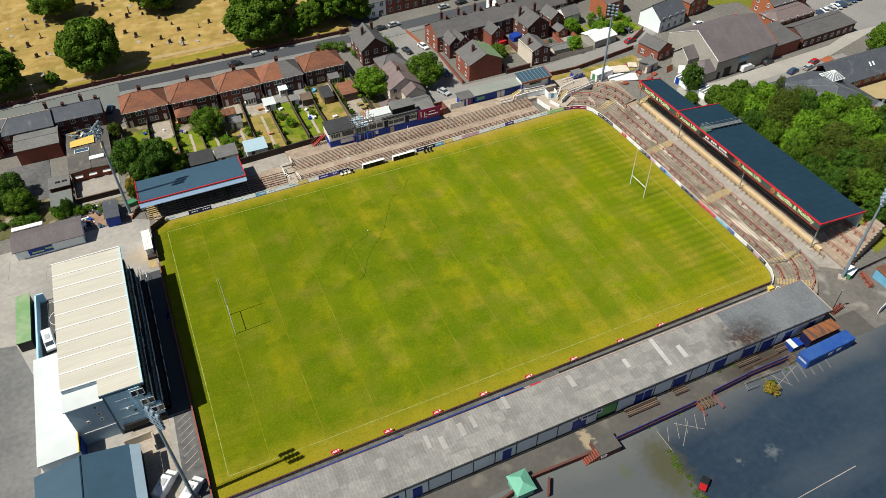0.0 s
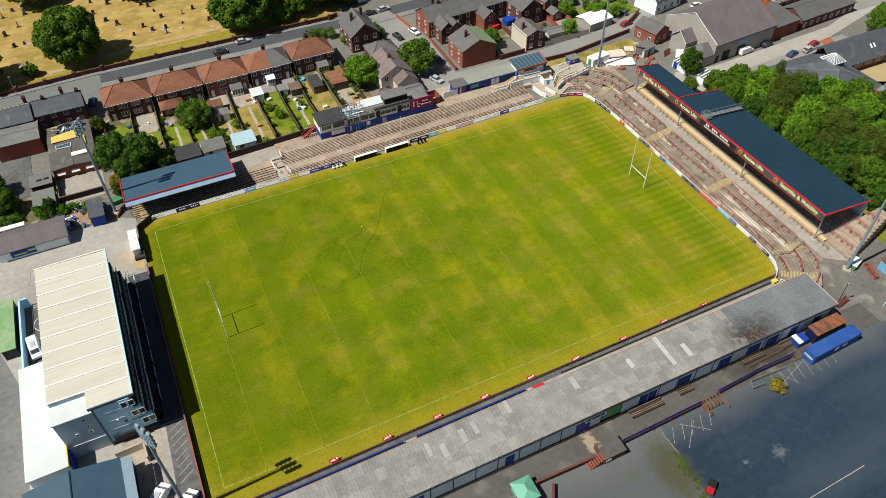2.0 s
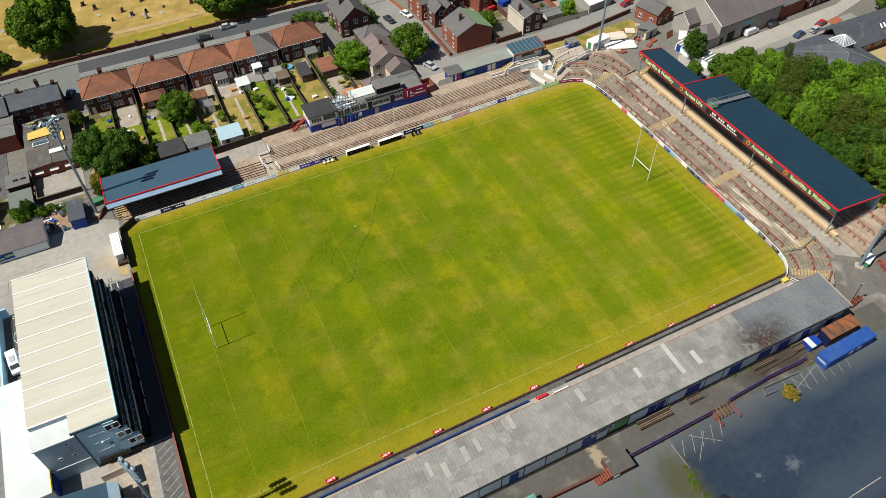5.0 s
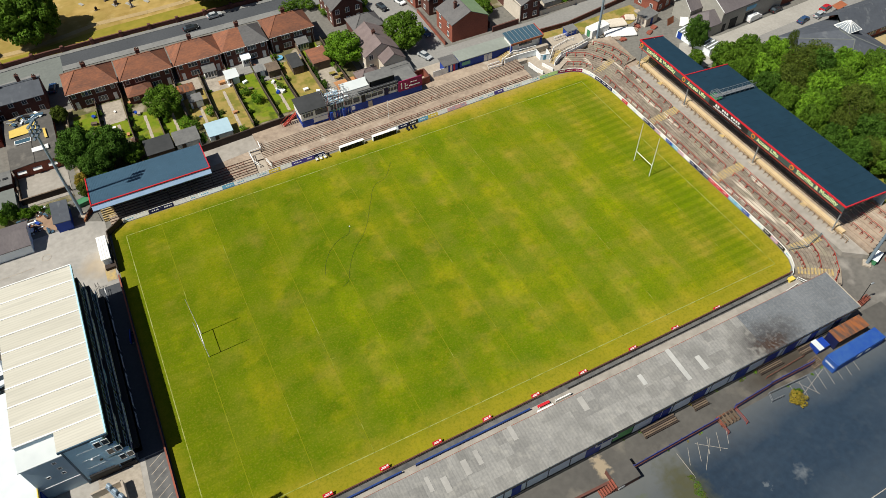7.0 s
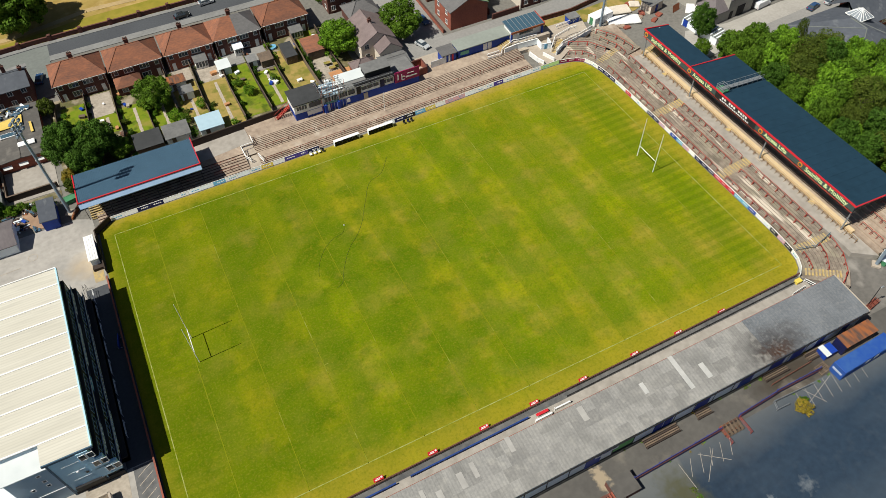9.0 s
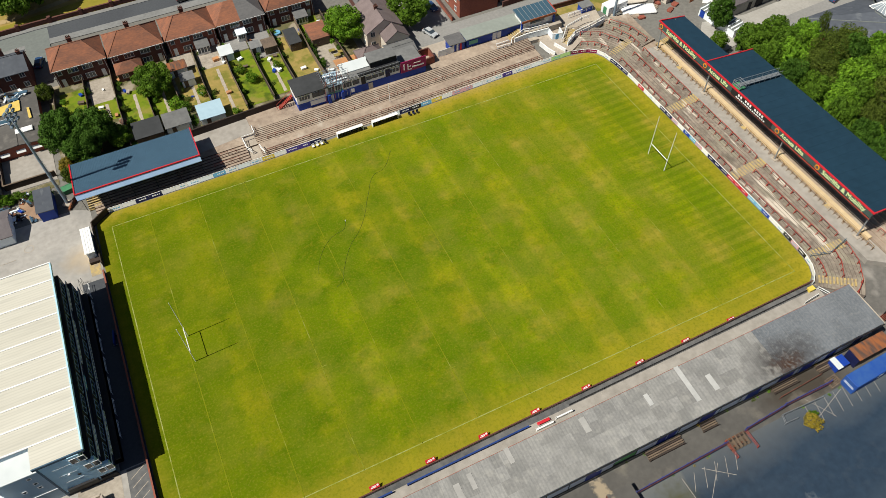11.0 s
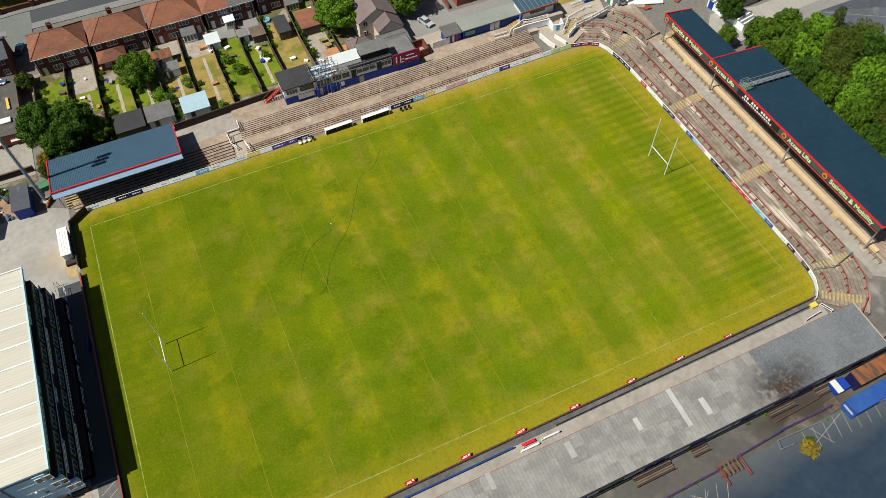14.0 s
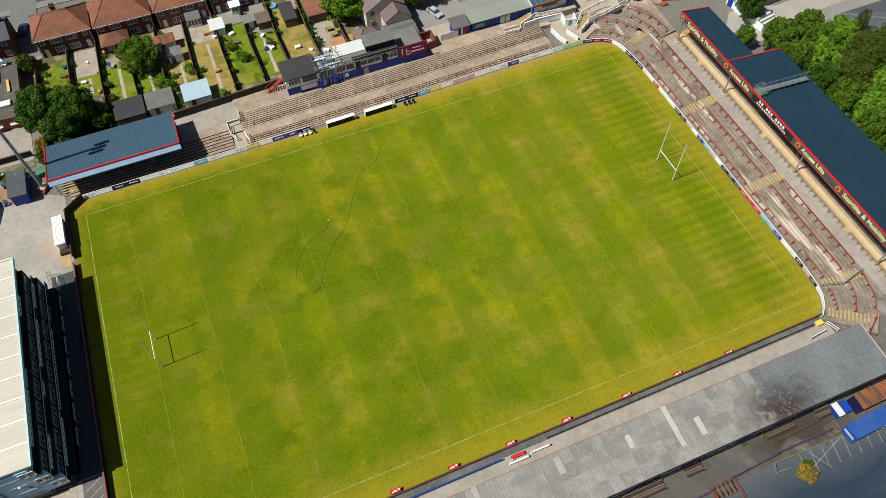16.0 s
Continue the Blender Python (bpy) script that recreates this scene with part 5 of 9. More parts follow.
for i in range(10):
    y = ROOF_Y0 + i * bay
    if i == 0:
        part("roof_sheet", plate((-23.2, y, 11.55), (-16.2, y, 11.45), (-16.2, y + bay, 11.45), (-23.2, y + bay, 11.55), 0.12), "white_roof", ms)
        continue
    if sheet is None:
        bm = plate((-29.0, 0, 11.62), (-16.2, 0, 11.45), (-16.2, bay - 0.01, 11.45), (-29.0, bay - 0.01, 11.62), 0.12)
        sheet = part("roof_sheet", bm, "white_roof", ms, m=pose(0, y, 0))
        seam = part("roof_seam", plate((-29.0, -0.13, 11.74), (-16.2, -0.13, 11.57), (-16.2, 0.13, 11.57), (-29.0, 0.13, 11.74), 0.16), "white", ms, m=pose(0, y, 0))
    else:
        share("roof_sheet", sheet.data, ms, m=pose(0, y, 0))
        share("roof_seam", seam.data, ms, m=pose(0, y, 0))
part("roof_trim", box((-16.22, -16.0, ROOF_Y0, ROOF_Y1, 11.05, 11.6)), "clad", ms, "blue-grey front roof trim")
part("roof_trim", box((-29.2, -16.0, ROOF_Y1, ROOF_Y1 + 0.2, 11.05, 11.7)), "white", ms)
part("roof_trim", box((-23.2, -16.0, ROOF_Y0 - 0.2, ROOF_Y0, 11.05, 11.6)), "slateblue", ms, "dark blue roof trim")
part("rear_block", box((-28.9, -22.5, ROOF_Y0 + 3.6, ROOF_Y1 - 0.1, 0, 11.4)), "clad_grey", ms)
# stepped storeys towards the pitch
# Storeys, ground floor and seating deck near-black: stand shade put into the colour
for k, (x1, z0, z1) in enumerate(((-16.9, 8.3, 11.2), (-15.8, 5.3, 8.2), (-14.8, 2.5, 5.2))):
    part("storey", box((-22.5, x1 - 0.45, ROOF_Y0, ROOF_Y1 - 0.1, z0, z1)), "dark", ms, "glazed storey with its shade put into a near-black colour")
    part("balcony_front", box((x1 - 0.12, x1, ROOF_Y0 - 0.05, ROOF_Y1, z0 - 0.25, z0 + 0.75)), "navy", ms, "navy balcony front")
    part("balcony_floor", box((x1 - 0.5, x1 - 0.12, ROOF_Y0, ROOF_Y1, z0 - 0.25, z0 - 0.05)), "clad_grey", ms)
    part("balcony_rail", tubes(((x1, ROOF_Y0, z0 + 0.95), (x1, ROOF_Y1, z0 + 0.95), 0.06)), "white", ms)
    for j in range(9):
        add_window(ms, face(x1 - 0.45, 18.3 + j * 4.05, z0 + 0.75, EAST), 3.2, 1.7, "clad_grey", 3, False)
for x1, z0, y0, y1, mt in ((-16.9, 8.3, 43.5, 47.5, "panel"), (-16.9, 8.3, 30.2, 33.6, "sky_blue"), (-16.9, 8.3, 20.5, 29.8, "panel"), (-15.8, 5.3, 46.5, 51.5, "white"), (-15.8, 5.3, 35.0, 44.0, "panel"), (-15.8, 5.3, 29.6, 32.4, "sky_blue"), (-15.8, 5.3, 17.5, 23.0, "panel"), (-14.8, 2.5, 18.5, 26.5, "panel"), (-14.8, 2.5, 44.5, 48.5, "navy")):
    banner = part("banner", box((x1 + 0.003, x1 + 0.04, y0, y1, z0 - 0.1, z0 + 0.66)), mt, ms, "pale sponsor banner along the balcony")
    for k in range(int((y1 - y0) / 1.1)):
        part("lettering_bar", box((x1 + 0.04, x1 + 0.05, y0 + 0.4 + k * 1.1, y0 + 1.1 + k * 1.1, z0 + 0.16, z0 + 0.42)), "slateblue" if mt in ("panel", "white") else "white", banner)
for k in range(22):
    part("lettering_bar", box((-14.8 + 0.003, -14.8 + 0.03, 28.0 + k * 0.7, 28.45 + k * 0.7, 2.55, 2.95)), "white", ms)
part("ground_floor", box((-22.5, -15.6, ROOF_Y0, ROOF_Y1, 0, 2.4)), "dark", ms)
# south end: clad wall, corner windows, stair tower
part("end_wall", box((-22.6, -17.4, ROOF_Y0 - 0.12, ROOF_Y0 + 0.12, 1.2, 11.1)), "clad", ms, "blue-grey ribbed end cladding")
part("wall_trim", box((-22.8, -22.5, ROOF_Y0 - 0.2, ROOF_Y0 + 0.2, 0, 11.1)), "slateblue", ms)
part("wall_trim", box((-22.6, -17.4, ROOF_Y0 - 0.22, ROOF_Y0 - 0.1, 0.9, 1.25)), "slateblue", ms)
part("base_wall", box((-22.6, -15.0, ROOF_Y0 - 0.1, ROOF_Y0 + 0.1, 0, 1.2)), "dark", ms)
for k, (x1, z0) in enumerate(((-16.9, 8.3), (-15.8, 5.3), (-14.8, 2.5))):
    part("corner_bay", box((-18.6 + k * 0.3, x1, ROOF_Y0 - 0.3, ROOF_Y0 + 0.3, z0 - 0.2, z0 + 2.8)), "clad", ms)
    for j in range(2):
        add_window(ms, face(-17.9 + k * 0.85 + j * 1.15 - 0.35 * (2 - k) * 0.2, ROOF_Y0 - 0.3, z0 + 0.7, SOUTH), 1.0, 1.5, "white", 1, False)
tower = part("stair_tower", box((-29.0, -22.8, 16.4, 20.2, 0, 10.2)), "clad_grey", ms, "grey clad stair tower")
part("tower_roof", plate((-29.2, 16.2, 10.35), (-22.6, 16.2, 10.35), (-22.6, 20.6, 10.75), (-29.2, 20.6, 10.75), 0.2), "ice_roof", tower)
for z in (9.0, 6.6, 4.2):
    part("wall_line", box((-21.4, -18.8, ROOF_Y0 - 0.15, ROOF_Y0 - 0.1, z, z + 0.06)), "white", ms)
# Protruding black box stands in for the shadow of a recess
part("entrance", box((-22.0, -17.6, ROOF_Y0 - 0.5, ROOF_Y0 - 0.12, 1.3, 2.3)), "black", ms, "black box giving the shade of the recessed entrance band")
part("tower_band", box((-29.03, -22.8, 16.33, 16.4, 3.1, 3.25)), "white", tower)
for x, z in ((-24.6, 8.6), (-24.5, 6.7), (-24.5, 5.2), (-26.6, 5.4)):
    add_window(ms, face(x, 16.4, z, SOUTH), 0.62, 0.7, "white", 1, False)
# light fittings and pipes on the end wall
part("wall_lamp", rbox(-20.2, -19.9, ROOF_Y0 - 0.35, ROOF_Y0 - 0.12, 6.3, 6.6, 0.02), "white", ms)
part("wall_vent", rbox(-19.2, -18.8, ROOF_Y0 - 0.3, ROOF_Y0 - 0.12, 5.2, 5.6, 0.02), "black", ms)
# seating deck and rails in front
deck = part("seating_deck", box(*[(-15.6 + 0.45 * k, -14.0, 18.0, 52.5, 0, 1.6 - 0.4 * k) for k in range(4)]), "dark", ms, "seating steps coloured near-black for shade")
rail = make_rail("railing", "pale steel guard frame in front of the seats", "white", 3.0, 1.1, 2, 0.05, 1, pose(-13.6, 22, 0, 0, 0, 90), "guard frames", False)
for i in range(1, 8):
    copy_thing(rail, pose(-13.6, 22 + i * 4.3, 0, 0, 0, 90))
for k in range(2):
    t = thing("stair_rail", "dark steel stair rails at the stand's end", "railing", pose(-15.0 + k * 0.5, 54.2, 0, 0, 0, 90), "stand-end stair rails")
    part("handrail", tubes(((0, 0, 0.9), (2.2, 0, 1.6), 0.03), ((0, 0, 0), (0, 0, 0.9), 0.03), ((2.2, 0, 0), (2.2, 0, 1.6), 0.03)), "black", t)
# low white annexe at the back
an = thing("annexe", "low flat-roofed annexe with clean white sheet roof", "building")
part("wall", box((-35.3, -29.1, 12.6, 36.2, 0, 3.8)), "panel", an)
part("roof", plate((-35.6, 12.2, 4.05), (-29.0, 12.2, 4.3), (-29.0, 36.5, 4.3), (-35.6, 36.5, 4.05), 0.22), "ice_roof", an, "white sheet roof")
part("roof_edge", box((-29.05, -28.9, 12.2, 20.0, 3.9, 4.34)), "gold", an, "yellow-green roof edging")
part("blue_door", box((-29.0, -28.85, 13.2, 16.3, 0, 3.2)), "blue", an)
# gabled building at the south-west
sw = thing("club_building", "low building with dark slate-blue gabled sheet roof", "building")
part("wall", box((-35.2, -21.4, -30, 9.2, 0, 5.2)), "clad", sw)
rb, P = roof_mesh(-35.2, -21.4, -30, 9.2, 5.2, 6.5, axis="y", over=0.5)
part("roof", rb, "deep_roof", sw)
part("ridge_cap", tubes((( -28.3, -30.5, 6.52), (-28.3, 9.7, 6.52), 0.12), sides=5), "navyroof", sw)
part("downpipe", tubes(((-21.2, 9.4, 0), (-21.2, 9.4, 5), 0.08)), "steel", sw)
part("side_canopy", plate((-20.9, -12, 5.3), (-19.4, -12, 4.6), (-19.4, 9.4, 4.6), (-20.9, 9.4, 5.3), 0.15), "clad_grey", sw)
part("fence", box((-20.2, -20.0, -12, 10.6, 0, 2.2)), "black", sw, "dark boarded side fence")
# brick enclosure between the buildings
wall_run("yard_wall", [(-22.5, 13.2), (-17.8, 13.4), (-17.6, 10.2)], 1.6, 0.25, "render_cream", "pale_concrete", "cream rendered yard wall")
# green container, fence and ball court behind the main stand
gc = thing("container", "long container with faded mossy green roof", "container")
part("body", rbox(-38.9, -36.4, 43.6, 57.2, -0.03, 2.5, 0.05), "black", gc)
part("roof", plate((-39.0, 43.5, 2.65), (-36.3, 43.5, 2.65), (-36.3, 57.3, 2.65), (-39.0, 57.3, 2.65), 0.15), material("mossy_green_roof", (0.16, 0.30, 0.13), (0.30, 0.38, 0.24), 0.9, 0.3, rough=0.9, mix=0.4), gc, "faded green roof")
wall_run("court_wall", [(-35.4, 37), (-35.4, 56.5), (-33.9, 56.5)], 2.2, 0.25, "clad", "clad", "blue-grey boarded court wall")
slab("ball_court", rect(-35.2, 37, -29.2, 56), -0.004, "path", "brown-grey ball court with white lines", "court")
bm = bmesh.new()
arc = [(-31.5 + 2.2 * math.cos(a), 50.5 + 2.2 * math.sin(a)) for a in (i * math.pi / 10 for i in range(21))]
strip(arc, 0.1, 0.01, "line", bm)
strip([(-33.8, 46), (-29.4, 46), (-29.4, 55.6), (-33.8, 55.6), (-33.8, 46)], 0.1, 0.01, "line", bm)
tagged(part("court_lines", bm, "white"), "white painted court lines", "road marking", kind="structure")
bm = bmesh.new()
strip([(-42, 61.5), (-34, 62.5), (-33.5, 67.5), (-25.5, 67.8)], 0.1, 0.01, "line", bm)
strip([(-41.5, 66), (-41, 73)], 0.1, 0.01, "line", bm)
strip([(-23 + 0.9 * math.cos(a), 69.5 + 0.9 * math.sin(a)) for a in (i * math.pi / 8 for i in range(17))], 0.1, 0.01, "line", bm)
tagged(part("yard_lines", bm, "pale_concrete"), "faint pale lines on the yard", "road marking", kind="structure")
slab("yellow_hatching", rect(-12.9, 57.2, -11.0, 61.0), 0.004, "yellow", "worn yellow hatched patch on the tarmac", "road marking")
# dressing cabin to the north-west
cb = thing("cabin", "long low cabin with dark tiled roof and pale blue walls", "building")
part("wall", box((-39.2, -25.0, 72.2, 79.0, 0, 2.7)), "panel", cb)
rb, P = roof_mesh(-39.2, -25.0, 72.2, 79.0, 2.7, 3.9, over=0.4)
part("roof", rb, "slate_warm", cb)
part("mural", box((-36.6, -31.6, 72.12, 72.2, 0.5, 2.1)), "blue", cb, "royal blue painted mural panel")
part("mural_bars", box((-36.0, -33.5, 72.06, 72.12, 0.9, 1.3), (-33.2, -31.6, 72.06, 72.12, 1.2, 1.7)), "lime", cb)
part("annex_roof", plate((-39.6, 79.2, 3.0), (-33, 79.2, 3.0), (-33, 80.8, 2.8), (-39.6, 80.8, 2.8), 0.2), "white", cb)
hut = thing("store_hut", "small store hut with grey felt roof and blue front", "hut")
part("wall", box((-19.6, -16.6, 75.4, 81.6, 0, 2.6)), "blue", hut)
part("roof", plate((-19.8, 75.1, 2.95), (-16.4, 75.1, 2.75), (-16.4, 82.0, 2.75), (-19.8, 82.0, 2.95), 0.15), "slate_blue", hut)
slab("earth_heap", [(-24, 78.5), (-20, 76.5), (-19.9, 82), (-23.5, 83)], 0.12, "pink_earth", "heap of bare pinkish earth", "ground")
for i in range(6):
    t = thing("timber_stack", "rusty stacked timbers and frames", "stack", pose(-14.2 + i * 0.35, 76.2 + i * 0.5, 0, 0, 0, 60), "timber stacks")
    part("beam", box((0, 3.0, 0, 0.3, 0, 0.5 + 0.2 * (i % 3))), "rust", t)
t = thing("skip", "small green metal skip by the stand", "skip", pose(-13.6, 82.0, 0, 0, 0, 12))
part("tub", rbox(-1.3, 1.3, -0.8, 0.8, 0, 1.0, 0.06), "green_mat", t)
part("rim", box((-1.36, 1.36, -0.86, -0.74, 0.95, 1.05), (-1.36, 1.36, 0.74, 0.86, 0.95, 1.05)), "green_mat", t)
random.seed(57)
for i in range(16):
    x, y = random.uniform(-26.5, -20.2), random.uniform(76.6, 86.0)
    t = thing("scrap_pile", "small pile of boards, sheets and rubble on bare ground", "scrap", pose(x, y, 0.03, 0, 0, random.uniform(0, 180)), "scrap piles")
    for k in range(4):
        a, b, c = random.uniform(-0.5, 0.5), random.uniform(0.3, 1.0), random.uniform(0.08, 0.4)
        part("scrap_piece", box((a - b, a + b, -c + 0.2 * k, c + 0.2 * k, 0, 0.15 + 0.1 * k)), random.choice(("rust", "wood", "panel", "slateblue", "blue", "wood_dark")), t)
# white turnstile shelter at the pitch corner
sh = thing("shelter", "small white sheet-roofed shelter at the pitch corner", "shelter")
part("roof", box(*[(-12.6 + k * 0.45, -12.2 + k * 0.45, 60.9, 67.6, 2.5, 2.58) for k in range(4)], (-12.7, -10.8, 60.8, 67.7, 2.42, 2.5)), "white", sh)
part("wall", box((-12.5, -11.0, 61.1, 67.4, 0, 2.4)), "panel", sh)
part("base", box((-12.6, -10.7, 60.0, 61.1, 0, 0.7)), "wood_dark", sh)
wall_run("corner_fence", [(-10.4, 58.5), (-10.6, 69.6), (-7.2, 72.2)], 1.5, 0.15, "wood_dark", "wood_dark", "dark board fence at the pitch corner")


# ---- floodlight masts ----
def mast(x, y, h, turn, label="tall grey lattice-headed floodlight mast"):
    t = thing("floodlight", label, "floodlight", pose(x, y, 0, 0, 0, turn), "floodlight masts")
    part("base", rbox(-0.8, 0.8, -0.8, 0.8, 0, 0.5, 0.06), "pale_concrete", t)
    part("pole", tubes(((0, 0, 0.4), (0, 0, h), 0.33, 0.19), sides=10), "mast", t)
    rows, cols = 4, 3
    fr = tubes(*[((-1.5, 0.1, h - 2.6 + k * 0.95), (1.5, 0.1, h - 2.6 + k * 0.95), 0.06) for k in range(rows)], ((-1.2, 0.1, h - 2.8), (-1.2, 0.1, h + 0.5), 0.05), ((1.2, 0.1, h - 2.8), (1.2, 0.1, h + 0.5), 0.05))
    head = part("lamp_frame", fr, "mast", t)
    lamp_me = None
    for r in range(rows):
        for c in range(cols):
            m = pose(-1.15 + c * 1.15, -0.25, h - 2.45 + r * 0.95, 25)
            if lamp_me is None:
                bm = rbox(-0.36, 0.36, -0.22, 0.22, -0.3, 0.3, 0.08)
                lamp_me = part("floodlamp", bm, "mast", head, m=m).data
            else:
                share("floodlamp", lamp_me, head, m=m)
    part("ladder", tubes(((0.4, 0, 1), (0.3, 0, h - 3), 0.03), ((0.62, 0, 1), (0.5, 0, h - 3), 0.03)), "mast", t)
    return t


mast(-13.3, -1.6, 24.5, 120)
mast(-14.4, 78.2, 25.0, 60)
mast(121.2, 81.8, 23.8, -45)
mast(122.8, -8.4, 23.8, -140)


# ---- goal posts ----
def goal(x, y, label="white rugby goal posts with crossbar"):
    t = thing("goal_posts", label, "goal posts", pose(x, y, 0), "rugby goals")
    for s in (-1, 1):
        part("upright", tubes(((0, s * 2.8, -0.1), (0, s * 2.8, 10.8), 0.08, 0.045), sides=8), "white", t)
    part("crossbar", tubes(((0, -2.8, 3.0), (0, 2.8, 3.0), 0.07), sides=8), "white", t)
    return t


goal(0.55, 33.5)
goal(100.5, 34.8)


# ---- perimeter advertising boards ----
def board(p, q, h, mats, z=0.0, bars="white", group="perimeter boards", tilt=0.0):
    p, q = Vector(p), Vector(q)
    d = q - p
    ang = math.degrees(math.atan2(d.y, d.x))
    names = {"white": "white", "navy": "navy blue", "red": "red", "sky_blue": "light blue", "pink": "faded pink", "black": "black", "blue": "royal blue", "lime": "lime green", "purple": "purple", "gold": "yellow", "maroon": "maroon", "panel": "pale blue"}
    t = thing("advertising_board", f"{names[mats]} perimeter advertising board facing the pitch", "sign", pose(p.x, p.y, z, 0, 0, ang) @ pose(0, 0, 0, -tilt), group)
    L = d.length - 0.03
    part("board", rbox(0, L, -0.04, 0.04, 0.02, h, 0.015), mats, t)
    part("cap", box((0, L, -0.07, 0.07, h, h + 0.04)), "white", t)
    if bars and L > 1.2:
        rnd = random.Random(int(p.x * 31 + p.y * 17))
        y0, y1 = (-0.055, -0.04) if tilt else (0.04, 0.055)
        x = L * rnd.uniform(0.12, 0.4)
        while x < L * 0.80:
            w = rnd.uniform(0.12, 0.42)
            part("lettering_bar", box((x, min(x + w, L * 0.88), y0, y1, h * 0.38, h * rnd.uniform(0.56, 0.66))), bars, t)
            x += w + 0.13
    return t


def along(path, start, end):
    """The plan points of a path between two lengths."""
    pts = [Vector(p) for p in path]
    out, s = [], 0.0
    for a, b in zip(pts, pts[1:]):
        L = (b - a).length
        for k in (start, end):
            if s <= k < s + L:
                out.append((k, a + (b - a) * ((k - s) / L)))
        s += L
    out.sort(key=lambda o: o[0])
    return [o[1] for o in out]


E_BOARDS = [(107.6, -3.8), (109.4, -2.2), (110.3, -0.4), (110.85, 2.0), (111.15, 7), (111.2, 20), (111.3, 44), (111.3, 60), (110.9, 66.0), (110.3, 69.4), (109.2, 71.8), (107.0, 73.0), (103.6, 73.75)]
seq = ["white", "white", "white", "black", "pink", "black", "white", "white", "blue", "sky_blue", "sky_blue", "red", "red", "red", "navy", "navy", "navy", "white", "pink", "sky_blue", "blue", "white", "pink", "navy", "navy", "white",
       "white", "white", "red", "white", "white", "navy", "navy", "navy", "white", "white", "maroon", "maroon", "maroon"]
total = sum((Vector(b) - Vector(a)).length for a, b in zip(E_BOARDS, E_BOARDS[1:]))
step = total / len(seq)
for i, c in enumerate(seq):
    ends = along(E_BOARDS, i * step, min((i + 1) * step, total - 0.01))
    if len(ends) == 2:
        board(ends[0], ends[1], 0.95, c, bars=None if c == "white" and i % 2 else ("sky_blue" if c in ("white", "panel", "pink") else "white"))
N_BOARDS = [(103.4, 73.75), (85, 73.65), (60, 72.75), (40, 72.35), (18, 72.15), (-7.0, 72.1)]
seq = ["lime", "lime", "white", "panel", "white", "white", "purple", "white", "white", "panel", "pink", "pink", "white", "gold", "sky_blue", "black", "navy", "panel"] + [None] * 6 + ["navy", "purple", "purple", "white", "gold", "white", "panel", "white", "sky_blue", "panel", "panel", "white", "white", "navy", "navy", "white", "white"]
total = sum((Vector(b) - Vector(a)).length for a, b in zip(N_BOARDS, N_BOARDS[1:]))
step = total / len(seq)
for i, c in enumerate(seq):
    ends = along(N_BOARDS, i * step + 0.001, min((i + 1) * step, total - 0.01))
    if len(ends) == 2 and c:
        board(ends[1], ends[0], 0.95, c, bars=("sky_blue" if i % 3 else None) if c in ("white", "panel", "pink", "lime") else "white", tilt=20.0)


def dugout(x, w, label="white-roofed team dugout with dark seats"):
    t = thing("dugout", label, "dugout", pose(x, 71.2, 0, 0, 0, 1.0), "team dugouts")
    part("roof", plate((0, 0.15, 1.42), (w, 0.15, 1.42), (w, 1.1, 1.3), (0, 1.1, 1.3), 0.08), "white", t)
    part("back", box((0, w, 1.0, 1.08, 0, 1.26)), "white", t)
    for xx in (0, w - 0.08):
        part("side", box((xx, xx + 0.08, 0.2, 1.0, 0, 1.3)), "panel", t)
    seat = None
    for i in range(int(w / 0.62)):
        if seat is None:
            seat = part("seat", rbox(0, 0.42, 0.42, 0.95, 0.2, 0.85, 0.05), "black", t, m=pose(0.2, 0, 0))
        else:
            share("seat", seat.data, t, m=pose(0.2 + i * 0.62, 0, 0))
    return t


dugout(42.2, 6.1)
dugout(50.5, 6.2)
for i, (x, mat) in enumerate(((36.4, "white"), (37.4, "white"), (38.4, "white"), (39.3, "black"), (59.4, "black"), (60.4, "navy"), (61.3, "black"))):
    t = thing("folding_chair", "small pitch-side chair beside the dugouts", "chair", pose(x, 71.3, 0), "pitch-side chairs")
    part("seat", rbox(-0.28, 0.28, -0.28, 0.28, 0.4, 0.48, 0.02), mat, t)
    part("backrest", rbox(-0.28, 0.28, 0.22, 0.3, 0.48, 0.95, 0.02), mat, t)
    part("leg", tubes(((-0.25, -0.25, 0), (-0.25, -0.25, 0.4), 0.03)), "steel", t)
    part("leg", tubes(((0.25, -0.25, 0), (0.25, -0.25, 0.4), 0.03)), "steel", t)
    part("leg", tubes(((-0.25, 0.25, 0), (-0.25, 0.25, 0.4), 0.03)), "steel", t)
    part("leg", tubes(((0.25, 0.25, 0), (0.25, 0.25, 0.4), 0.03)), "steel", t)


# ---- north side club buildings ----
CY, CZ = 82.4, 0.9
club = thing("clubhouse", "low blue and white club building with flat roofs and rooftop rails", "building")
part("lower_wall", box((37.2, 68.6, CY, CY + 4.6, 0, CZ + 2.25)), "blue", club, "royal blue lower wall")
part("press_box", box((37.15, 44.2, CY - 0.05, CY + 5.2, CZ + 2.25, CZ + 4.7)), "white", club, "white upper press box")
part("press_roof", plate((36.9, CY - 0.4, CZ + 4.85), (44.4, CY - 0.4, CZ + 4.85), (44.4, CY + 5.4, CZ + 5.2), (36.9, CY + 5.4, CZ + 5.2), 0.22), "black_felt", club, "black felt roof")
